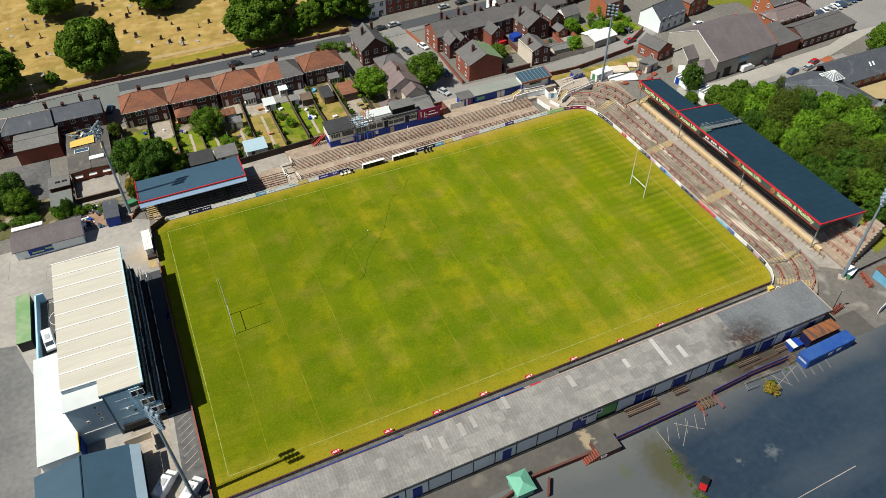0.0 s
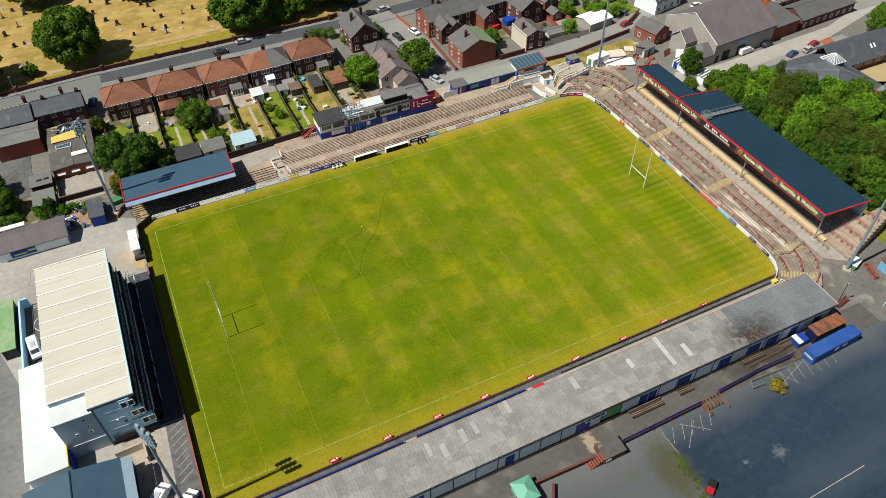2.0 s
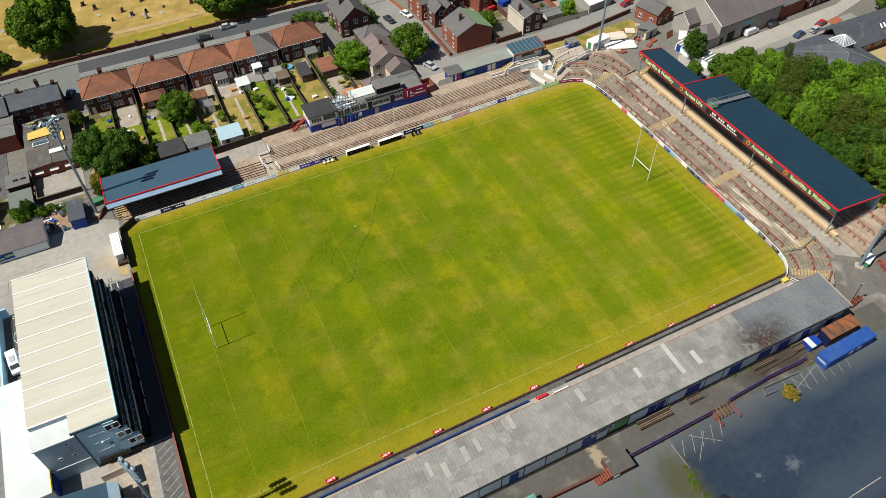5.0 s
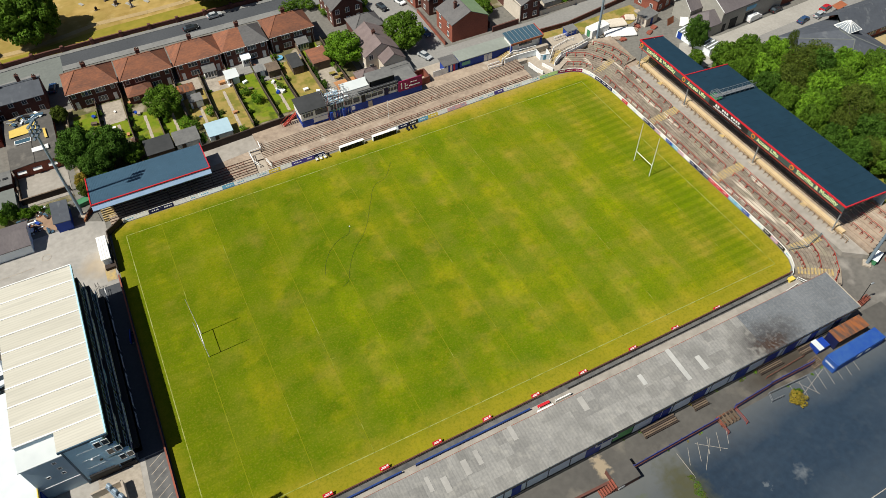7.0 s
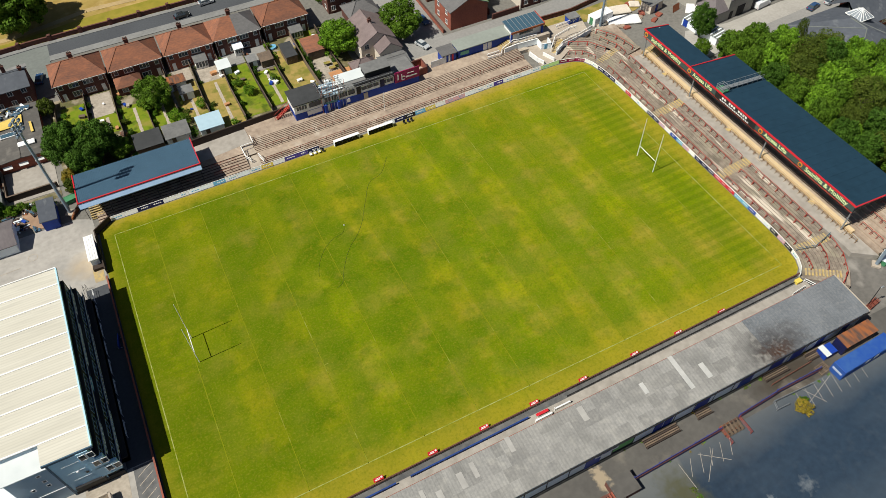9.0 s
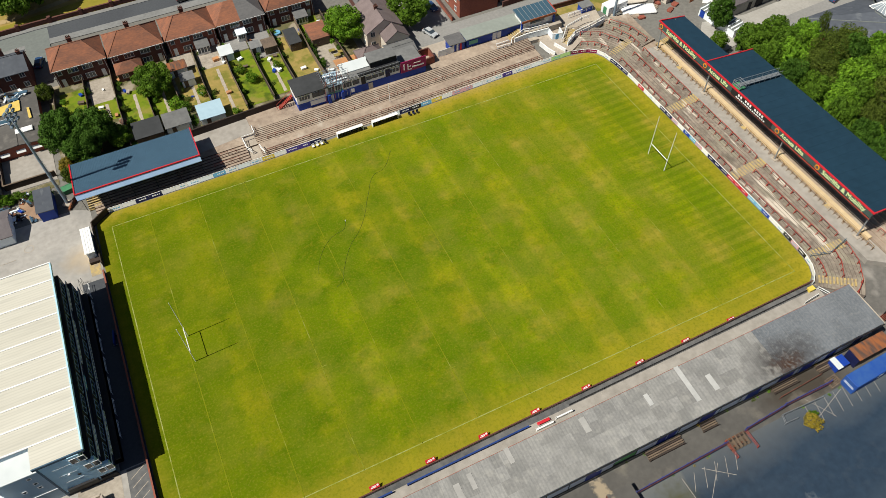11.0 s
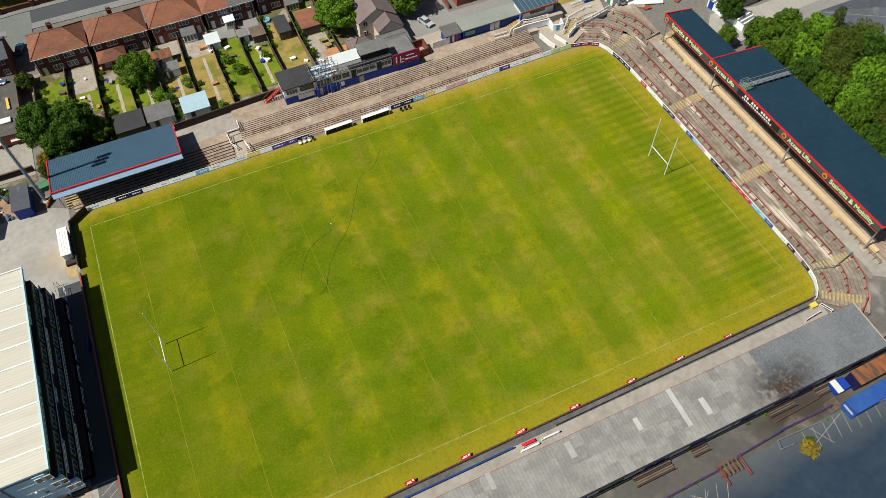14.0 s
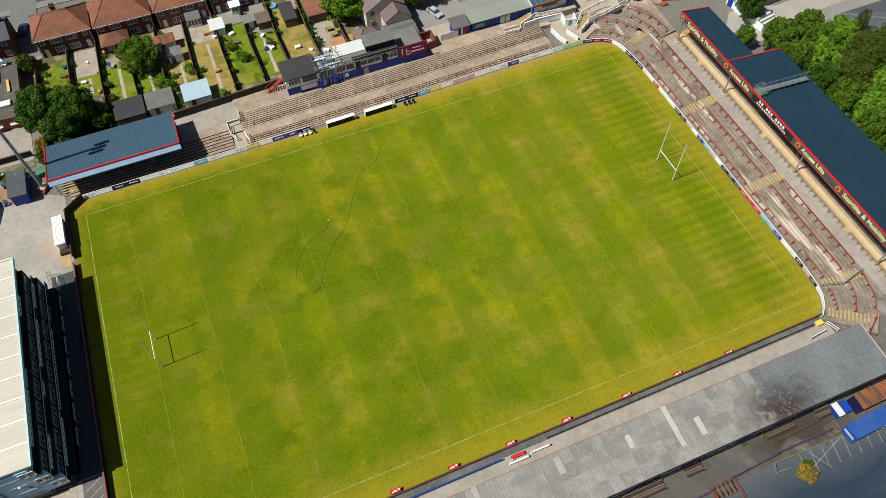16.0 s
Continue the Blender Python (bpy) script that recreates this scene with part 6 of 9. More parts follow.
for x, w in ((38.9, 2.6), (42.2, 3.0)):
    add_window(club, face(x, CY - 0.05, CZ + 2.95, SOUTH), w, 1.3, "white" if x < 40 else "black", 4 if x < 40 else 2, False)
part("sign_panel", box((40.0, 43.6, CY - 0.06, CY, CZ + 0.9, CZ + 2.1)), "white", club, "plain white sign panel")
part("upper_box", box((44.2, 48.0, CY + 0.2, CY + 4.5, CZ + 2.25, CZ + 4.3)), "panel", club)
part("upper_box", box((48.0, 62.0, CY + 0.1, CY + 4.5, CZ + 2.25, CZ + 4.4)), "white", club)
part("teal_band", box((44.3, 48.0, CY + 0.02, CY + 0.2, CZ + 2.2, CZ + 2.6)), "mint", club)
part("upper_roof", plate((44.1, CY - 0.1, CZ + 4.45), (48.0, CY - 0.1, CZ + 4.45), (48.0, CY + 4.6, CZ + 4.55), (44.1, CY + 4.6, CZ + 4.55), 0.15), "clad_grey", club)
part("upper_roof", plate((48.0, CY - 0.05, CZ + 4.5), (55.5, CY - 0.05, CZ + 4.5), (55.5, CY + 2.6, CZ + 4.55), (48.0, CY + 2.6, CZ + 4.55), 0.12), "felt", club)
part("upper_roof", plate((49.0, CY + 2.5, CZ + 4.8), (56.0, CY + 2.5, CZ + 4.8), (56.0, CY + 5.8, CZ + 5.0), (49.0, CY + 5.8, CZ + 5.0), 0.2), "ice_roof", club, "bright white flat roof")
part("upper_roof", plate((55.5, CY - 0.1, CZ + 4.55), (62.2, CY - 0.1, CZ + 4.55), (62.2, CY + 4.6, CZ + 4.65), (55.5, CY + 4.6, CZ + 4.65), 0.2), "felt", club)
for x, w, mt in ((45.2, 1.5, "black"), (47.0, 1.4, "black"), (49.2, 1.8, "black"), (51.2, 1.6, "black"), (55.9, 4.6, "white"), (60.6, 2.6, "white")):
    add_window(club, face(x, CY + 0.1, CZ + 2.85, SOUTH), w, 1.2, mt, 3 if w > 2 else 1, False)
for x, mt in ((45.0, "white"), (48.3, "blue"), (53.0, "black"), (59.0, "navy"), (54.6, "pale_concrete")):
    add_door(club, face(x, CY - 0.02, CZ + (2.3 if x in (53.0, 59.0) else 0.0), SOUTH), 1.1, 2.1, mt)
part("buttress", rbox(44.1, 44.8, CY - 0.7, CY, 0, CZ + 2.6, 0.04), "blue", club)
part("buttress", rbox(47.3, 48.0, CY - 0.6, CY, 0, CZ + 2.4, 0.04), "blue", club)
part("notice", box((49.8, 50.6, CY - 0.05, CY, CZ + 1.0, CZ + 2.0)), "white", club)
bill = part("billboard", box((62.2, 68.6, CY - 0.25, CY - 0.05, CZ + 2.1, CZ + 5.0)), "maroon", club, "maroon billboard with plain white shapes")
part("billboard_shape", box((62.9, 63.15, CY - 0.3, CY - 0.24, CZ + 2.8, CZ + 4.4), (63.9, 64.1, CY - 0.3, CY - 0.24, CZ + 2.5, CZ + 4.2), (64.1, 64.8, CY - 0.3, CY - 0.24, CZ + 2.5, CZ + 2.7), (64.1, 64.7, CY - 0.3, CY - 0.24, CZ + 3.3, CZ + 3.5),
     (65.0, 68.0, CY - 0.3, CY - 0.24, CZ + 2.9, CZ + 3.2), (65.4, 67.2, CY - 0.3, CY - 0.24, CZ + 3.9, CZ + 4.05)), "white", bill)
part("store_roof", plate((62.3, CY + 0.05, CZ + 2.75), (68.6, CY + 0.05, CZ + 2.75), (68.6, CY + 7.5, CZ + 2.95), (62.3, CY + 7.5, CZ + 2.95), 0.2), "felt", club)
part("rear_wall", box((62.3, 68.6, CY + 4.62, CY + 7.3, 0, CZ + 2.5)), "brick_dark", club)
part("balcony_frame", box((55.6, 62.0, CY + 1.6, CY + 1.75, CZ + 4.65, CZ + 6.2), (55.6, 55.8, CY + 1.6, CY + 4.5, CZ + 4.65, CZ + 6.2)), "dark", club, "dark rooftop balcony frame")
part("balcony_roof", plate((55.4, CY + 1.4, CZ + 6.3), (62.0, CY + 1.4, CZ + 6.3), (62.0, CY + 5.0, CZ + 6.5), (55.4, CY + 5.0, CZ + 6.5), 0.15), "felt", club)
# scaffold round the press box end and along the roof edge
sc = thing("scaffold", "dense steel tube scaffold with pale boards along the club roof", "scaffold")
random.seed(29)
for i in range(9):
    x = 43.7 + i * 0.72
    for y, z in ((CY - 0.35, 0.9), (CY + 1.6, CZ + 4.5), (CY + 3.8, CZ + 4.5)):
        part("standard", tubes(((x, y, z), (x + random.uniform(-0.12, 0.12), y, CZ + 5.6 + random.uniform(0, 1.5)), 0.05)), "steel" if i % 3 else "rail_brown", sc)
for y in (CY - 0.35, CY + 1.6, CY + 3.8):
    for z in (4.75, 5.5, 6.1):
        part("ledger", tubes(((43.4, y, CZ + z), (49.8, y, CZ + z + random.uniform(-0.1, 0.1)), 0.05)), "steel", sc)
for i in range(5):
    x = 43.9 + i * 1.35
    part("transom", tubes(((x, CY - 0.6, CZ + 5.5), (x, CY + 4.2, CZ + 5.5), 0.05)), "steel", sc)
    part("brace", tubes(((x, CY - 0.35, CZ + 4.6), (x + 0.9, CY + 1.6, CZ + 6.4), 0.045)), "steel" if i % 2 else "rail_brown", sc)
for k, (x, y, w) in enumerate(((44.0, CY + 0.1, 2.6), (46.4, CY + 0.7, 3.0), (45.2, CY + 1.9, 3.2), (44.4, CY + 2.9, 2.2))):
    part("board", rbox(x, x + w, y, y + 0.42, CZ + 4.9 + 0.03 * k, CZ + 4.96 + 0.03 * k, 0.01), "panel" if k % 2 else "wood", sc)
for i in range(13):
    x = 50.2 + i * 0.98
    part("guard_post", tubes(((x, CY - 0.15, CZ + 4.45), (x, CY - 0.15, CZ + 5.5), 0.045)), "dark" if x > 54 else "steel", sc)
for z in (4.8, 5.15, 5.5):
    part("guard_rail", tubes(((50.0, CY - 0.15, CZ + z), (62.1, CY - 0.15, CZ + z), 0.045)), "dark" if z < 5.4 else "steel", sc)
part("walkway_board", rbox(52.0, 62.0, CY + 0.1, CY + 1.2, CZ + 4.78, CZ + 4.84, 0.01), "dark", sc)
st = thing("outside_stair", "red-brown steel fire stair beside the press box", "stairs", pose(36.9, CY + 2.4, CZ))
for s in (0, 1.0):
    part("stringer", plate((-4.0, s, 0.15), (-0.1, s, 2.8), (-0.1, s + 0.08, 2.8), (-4.0, s + 0.08, 0.15), 0.3), "rail_red", st)
    part("handrail", tubes(((-4.0, s, 1.1), (-0.1, s, 3.8), 0.05), ((-4, s, 0), (-4, s, 1.1), 0.05), ((-2, s, 0.9), (-2, s, 2.5), 0.05)), "rail_red", st)
for i in range(11):
    part("tread", box((-4.0 + i * 0.36, -3.7 + i * 0.36, 0, 1.05, 0.2 + i * 0.245, 0.25 + i * 0.245)), "rail_red", st)
fence = wall_run("boundary_wall", [(13.5, 85.4), (37, 86.6)], 1.9, 0.2, "wood_dark", "wood_dark", "dark boarded boundary fence above the terrace", 0.8)
wall_run("boundary_wall", [(-12, 85.5), (13.5, 85.4)], 1.6, 0.25, "brick_dark", "brick_dark", "dark brick boundary wall behind the covered stand")
slab("apron", [(13.3, 79.6), (37.1, 82.2), (37.1, 86.5), (13.3, 85.3)], 0.92, "walk_grey", "worn concrete apron behind the terrace", "yard", 0.9)
slab("apron_east", [(66.4, 82.5), (99, 81.6), (99, 91.5), (70, 91.4)], 0.92, "pale_concrete", "sunlit pale concrete apron by the turnstiles", "yard", 0.9)
# blue turnstile block and kiosk
tb = thing("turnstile_block", "royal blue turnstile building with long grey felt roof", "building")
part("wall", box((81.2, 96.2, 86.0, 89.4, 0.9, 3.6)), "blue", tb)
part("roof", plate((80.9, 85.6, 3.75), (96.6, 85.6, 3.75), (96.6, 89.8, 4.05), (80.9, 89.8, 4.05), 0.2), "green_felt", tb)
for x in (88.8, 90.1):
    add_door(tb, face(x, 85.98, 0.92, SOUTH), 1.1, 2.2, "white")
part("sign", box((81.8, 84.2, 85.9, 85.99, 1.9, 2.9)), "mint", tb)
tb2 = thing("turnstile_hut", "small hut with blue, white and red stripes and grey roof", "hut")
part("wall", box((76.9, 80.6, 86.0, 89.0, 0.9, 3.3)), "blue", tb2)
part("stripe", box((77.3, 77.8, 85.93, 86.0, 0.95, 3.2)), "white", tb2)
part("stripe", box((78.4, 78.9, 85.93, 86.0, 0.95, 3.2)), "white", tb2)
part("stripe", box((79.3, 79.8, 85.93, 86.0, 0.95, 3.2)), "red", tb2)
part("roof", plate((76.5, 85.7, 3.5), (80.8, 85.7, 3.5), (80.8, 89.4, 3.8), (76.5, 89.4, 3.8), 0.18), "slate", tb2)
wg = thing("gate", "pale white corrugated double gate", "gate")
part("leaf", box(*[(73.4 + k * 0.35, 73.74 + k * 0.35, 85.7, 85.78, 0.95, 3.0) for k in range(6)]), "white", wg)
part("leaf", box(*[(75.4 + k * 0.35, 75.74 + k * 0.35, 85.8, 85.88, 0.95, 3.0) for k in range(6)]), "white", wg)
wall_run("brick_store", [(69.0, 84.2), (71.8, 84.6), (71.8, 88.0), (69.0, 88.0), (69.0, 84.2)], 2.2, 0.25, "brick", "brick_dark", "roofless red brick store beside the billboard", 0.8)
slab("kiosk_deck", [(95.2, 84.9), (96.8, 83.4), (106.4, 83.2), (106.4, 89.4), (95.2, 89.4)], 2.2, "pale_concrete", "pale concrete deck in front of the kiosk", "yard", 1.4)
ki = thing("food_kiosk", "white kiosk with blue glazed roof and red edging", "kiosk")
KX, KY, KZ = 95.9, 85.0, 2.2
part("wall", box((KX, KX + 8.6, KY, KY + 3.8, KZ, KZ + 2.7)), "white", ki)
part("roof", plate((KX - 0.5, KY - 0.7, KZ + 2.85), (KX + 9.1, KY - 0.7, KZ + 2.85), (KX + 9.1, KY + 4.3, KZ + 3.35), (KX - 0.5, KY + 4.3, KZ + 3.35), 0.16), "solar", ki, "blue glazed roof")
for i in range(9):
    x = KX - 0.5 + i * 1.2
    part("glazing_bar", plate((x - 0.05, KY - 0.7, KZ + 2.91), (x + 0.05, KY - 0.7, KZ + 2.91), (x + 0.05, KY + 4.3, KZ + 3.41), (x - 0.05, KY + 4.3, KZ + 3.41), 0.05), "steel", ki)
part("edge", box((KX - 0.6, KX + 9.2, KY - 0.85, KY - 0.68, KZ + 2.35, KZ + 2.9)), "brick_orange", ki, "orange-red fascia")
part("edge", plate((KX + 9.1, KY - 0.7, KZ + 3.05), (KX + 9.3, KY - 0.7, KZ + 3.05), (KX + 9.3, KY + 4.3, KZ + 3.55), (KX + 9.1, KY + 4.3, KZ + 3.55), 0.5), "rail_red", ki)
for x in (KX - 0.25, KX + 8.8):
    part("corner_post", box((x - 0.2, x + 0.2, KY - 0.6, KY - 0.2, KZ, KZ + 2.6)), "blue", ki)
part("hatch", box((KX + 2.3, KX + 6.3, KY - 0.06, KY, KZ + 1.0, KZ + 2.2)), "glass", ki)


def white_rail(pts, h, label="white-painted tubular steel handrail beside steps", mat="white", thick=1.0):
    t = thing("railing", label, "railing", group="white handrails")
    for k, (a, b) in enumerate(zip(pts, pts[1:])):
        a, b = Vector(a), Vector(b)
        up = Vector((0, 0, h))
        part("top_rail", tubes((a + up, b + up, 0.085 * thick)), mat, t)
        part("middle_rail", tubes((a + up * 0.5, b + up * 0.5, 0.07 * thick)), mat, t)
        n = max(1, int((b - a).length / 1.8))
        for i in range(n + 1):
            c = a + (b - a) * (i / n)
            part("post", tubes((c, c + up, 0.075 * thick)), mat, t)
    return t


wall_run("ramp_wall", [(92.6, 82.6), (96.2, 82.9), (102.2, 82.5)], 1.5, 0.2, "panel", "white", "pale blue-white ramp wall with white top rail", 0.9)
wall_run("ramp_wall", [(102.2, 82.5), (102.0, 80.2), (104.4, 79.6), (104.8, 81.8)], 1.5, 0.2, "panel", "white", "pale blue-white walled gateway", 0.7)
part("gate_leaf", box((102.6, 103.8, 79.72, 79.80, 0.75, 2.1)), "sky_blue", thing("gate", "light blue steel gate in the white wall", "gate"))
wall_run("ramp_wall", [(98.2, 79.8), (98.7, 76.6), (99.4, 74.6)], 1.0, 0.25, "white", "white", "white wall beside the pitch gangway", 0.4)
wall_run("ramp_wall", [(101.2, 78.0), (102.4, 74.6)], 1.0, 0.25, "white", "white", "white wall beside the pitch gangway", 0.3)
wall_run("ramp_wall", [(104.0, 76.4), (107.2, 78.4), (112.2, 79.2), (117.2, 80.4)], 0.9, 0.2, "panel", "white", "curving pale ramp wall with white rail", 0.7)
white_rail([(91.6, 86.2, 0.95), (95.4, 86.3, 2.3)], 1.0)
white_rail([(87.6, 82.2, 0.92), (91.4, 82.0, 0.92), (92.4, 83.6, 0.95), (95.6, 83.7, 2.4), (97.0, 83.3, 2.4), (102.2, 83.0, 2.4)], 1.0)
white_rail([(88.0, 83.4, 0.92), (91.4, 83.4, 0.92)], 0.9)
white_rail([(103.4, 78.0, 0.9), (106.6, 81.2, 1.5), (111.4, 82.1, 1.9), (113.5, 82.0, 1.9)], 1.1)
white_rail([(104.0, 76.4, 1.6), (107.2, 78.4, 1.65), (112.2, 79.2, 1.7), (117.2, 80.4, 1.8)], 0.9)
white_rail([(110.0, 85.8, 0.9), (117.5, 86.2, 0.9)], 1.0)
white_rail([(23.0, 79.2, 0.9), (25.9, 79.4, 0.9), (25.9, 81.8, 0.9)], 1.2)
white_rail([(23.1, 79.0, 0.7), (23.2, 76.4, 0.3), (24.0, 75.0, 0.2)], 1.2)
white_rail([(25.9, 75.8, 0.3), (26.4, 73.4, 0.2)], 1.3)
stair_flight(pose(91.6, 86.1, 0.9, 0, 0, -90), 8, 0.48, 0.17, 2.3, "yellow-painted steps to the kiosk")
stair_flight(pose(103.6, 78.0, 0.5, 0, 0, -52), 10, 0.5, 0.12, 1.6, "yellow-edged steps between white walls")
slab("corner_apron", [(98.8, 74.6), (104, 74.2), (108, 76.5), (117, 80.5), (119, 88), (108, 88), (99, 84)], 0.6, "pale_concrete", "pale concrete corner apron", "yard", 0.6)
bk = thing("ticket_box", "small royal blue ticket box with dark roof", "hut", pose(115.8, 87.2, 0.05))
part("wall", rbox(-1.5, 1.5, -1.1, 1.1, 0, 2.0, 0.04), "blue", bk)
part("roof", plate((-1.7, -1.3, 2.2), (1.7, -1.3, 2.2), (1.7, 1.3, 2.35), (-1.7, 1.3, 2.35), 0.15), "felt", bk)
cab = thing("container", "white site cabin by the floodlight mast", "container", pose(123.0, 84.5, 0, 0, 0, 8))
part("body", rbox(-3.2, 3.2, -1.4, 1.4, 0, 2.4, 0.05), "white", cab)
part("door", box((-3.22, -3.19, -0.6, 0.6, 0.1, 2.1)), "green_mat", cab)
for x, y, w, d, r in ((129.5, 86.0, 7.5, 3.6, -14), (128.5, 81.4, 9.0, 3.8, -20), (135.5, 86.2, 3.0, 2.4, -25)):
    t = thing("tarpaulin", "pale tarpaulin sheet over stacked materials", "tarpaulin", pose(x, y, 0, 0, 0, r), "site tarpaulins")
    bm = rbox(-w / 2, w / 2, -d / 2, d / 2, 0, 0.7, 0.25)
    bmesh.ops.subdivide_edges(bm, edges=bm.edges[:], cuts=3, use_grid_fill=True)
    for v in bm.verts:
        v.co.z += 0.18 * noise.noise(v.co * 0.9) if v.co.z > 0.4 else 0
    part("sheet", bm, "render_cream" if y > 85 else "white", t)
for i in range(14):
    x, y = 124 + random.uniform(0, 16), 78 + random.uniform(0, 10)
    t = thing("rubble_heap", "small heap of planks and rubble", "rubble", pose(x, y, 0, 0, 0, random.uniform(0, 180)), "rubble heaps")
    mt = random.choice(["concrete", "wood", "rail_brown", "pale_concrete"])
    for k in range(6):
        a = random.uniform(-0.5, 0.5)
        part("rubble_piece", box((a - 0.8, a + random.uniform(0.2, 1.0), random.uniform(-0.8, 0), random.uniform(0.05, 0.8), 0, random.uniform(0.12, 0.5))), mt, t)


# ---- houses ----
def semi(x, y, w=13.2, d=9.0, roof="tile_red", right_roof=None, eave=5.1, ridge=7.9, wall="brick_dark", ext=None, turn=0, label=None, gz=0.0, porch=True):
    """A pair of semi-detached houses: garden front at y, hipped roof."""
    h = thing("house", label or "brick semi-detached house pair with hipped red tiled roof and white windows", "house", pose(x, y, gz, 0, 0, turn), "semi-detached houses")
    part("wall", box((0, w, 0, d, -0.1, eave)), wall, h)
    if right_roof:
        rb, P = roof_mesh(0, w / 2, 0, d, eave, ridge, hip0=3.6, over=0.35)
        bmesh.ops.translate(rb, verts=[v for v in rb.verts if v.co.x > w / 2], vec=(-0.35, 0, 0))
        part("roof", rb, roof, h)
        rb, Q = roof_mesh(w / 2, w, 0, d, eave, ridge, hip1=3.6, over=0.35)
        bmesh.ops.translate(rb, verts=[v for v in rb.verts if v.co.x < w / 2], vec=(0.35, 0, 0))
        part("roof", rb, right_roof, h, "grey half of the roof")
    else:
        rb, P = roof_mesh(0, w, 0, d, eave, ridge, hip0=3.6, hip1=3.6)
        part("roof", rb, roof, h)
        ridge_tiles(h, P[4], P[5], roof)
        for a, b in ((0, 4), (3, 4), (1, 5), (2, 5)):
            ridge_tiles(h, P[a], P[b], roof)
    add_chimney(h, w / 2, d / 2 + 1.0, ridge - 0.5, ridge + 0.85, 1.0, 0.6, pots=3)
    part("gutter", box((-0.35, w + 0.35, -0.42, -0.3, eave - 0.4, eave - 0.28)), "white", h)
    for s in (0, 1):
        k = (lambda u: u) if s == 0 else (lambda u: w - u)
        add_window(h, face(k(1.3), 0, 3.3, SOUTH), 1.0, 1.1, bars=1)
        add_window(h, face(k(4.3), 0, 3.2, SOUTH), 2.3, 1.2, bars=3)
        add_window(h, face(k(4.4), 0, 0.7, SOUTH), 2.2, 1.4, bars=3)
        add_door(h, face(k(1.4), 0, 0.02, SOUTH))
        add_window(h, face(k(4.2), d, 3.2, NORTH), 2.2, 1.3, bars=3)
        add_window(h, face(k(4.2), d, 0.7, NORTH), 2.2, 1.5, bars=3)
        part("downpipe", tubes(((k(0.25), -0.1, 0), (k(0.25), -0.1, eave - 0.3), 0.05)), "white", h)
    if ext == "hip":
        part("extension", box((0.3, 6.2, -4.0, -0.003, -0.1, 2.6)), wall, h)
        rb, P = roof_mesh(0.3, 6.2, -4.2, 0.0, 2.6, 3.9, hip0=2.0, hip1=2.0, over=0.25)
        part("extension_roof", rb, roof, h)
        add_window(h, face(2.0, -4.0, 0.9, SOUTH), 1.4, 1.1)
        add_door(h, face(4.6, -4.0, 0.0, SOUTH), 1.5, 2.0)
    if ext == "glass":
        c = part("conservatory", box((w - 5.6, w - 2.6, -2.6, -0.003, 0, 0.5)), "white", h, "white-framed glass conservatory")
        part("conservatory_roof", plate((w - 5.8, -2.8, 2.2), (w - 2.4, -2.8, 2.2), (w - 2.4, -0.01, 2.9), (w - 5.8, -0.01, 2.9), 0.1), "felt", c)
        for i in range(4):
            add_window(h, face(w - 5.2 + i * 0.75, -2.6, 0.5, SOUTH), 0.74, 1.65, bars=1, sill=False)
    if ext == "porch":
        part("lean_to", box((4.0, 6.2, -2.0, -0.003, 0, 2.2)), "white", h, "white lean-to porch")
        part("lean_to_roof", plate((3.8, -2.2, 2.25), (6.4, -2.2, 2.25), (6.4, -0.01, 2.8), (3.8, -0.01, 2.8), 0.1), "panel", h)
        add_window(h, face(5.1, -2.0, 0.8, SOUTH), 1.8, 1.2, bars=3, sill=False)
    return h


semi(-10.8, 116.7, 11.9, ext=None, wall="brick_dark")
semi(2.1, 116.4, 12.4, ext="hip", wall="brick_dark")
semi(15.5, 116.5, 11.8, ext="glass", wall="brick")
semi(28.0, 116.7, 11.8, right_roof="slate", ext="porch", wall="brick_dark", label="brick semi-detached pair with one red tiled and one grey roof half")
semi(40.8, 117.3, 12.0, ext="glass", wall="brick_dark")


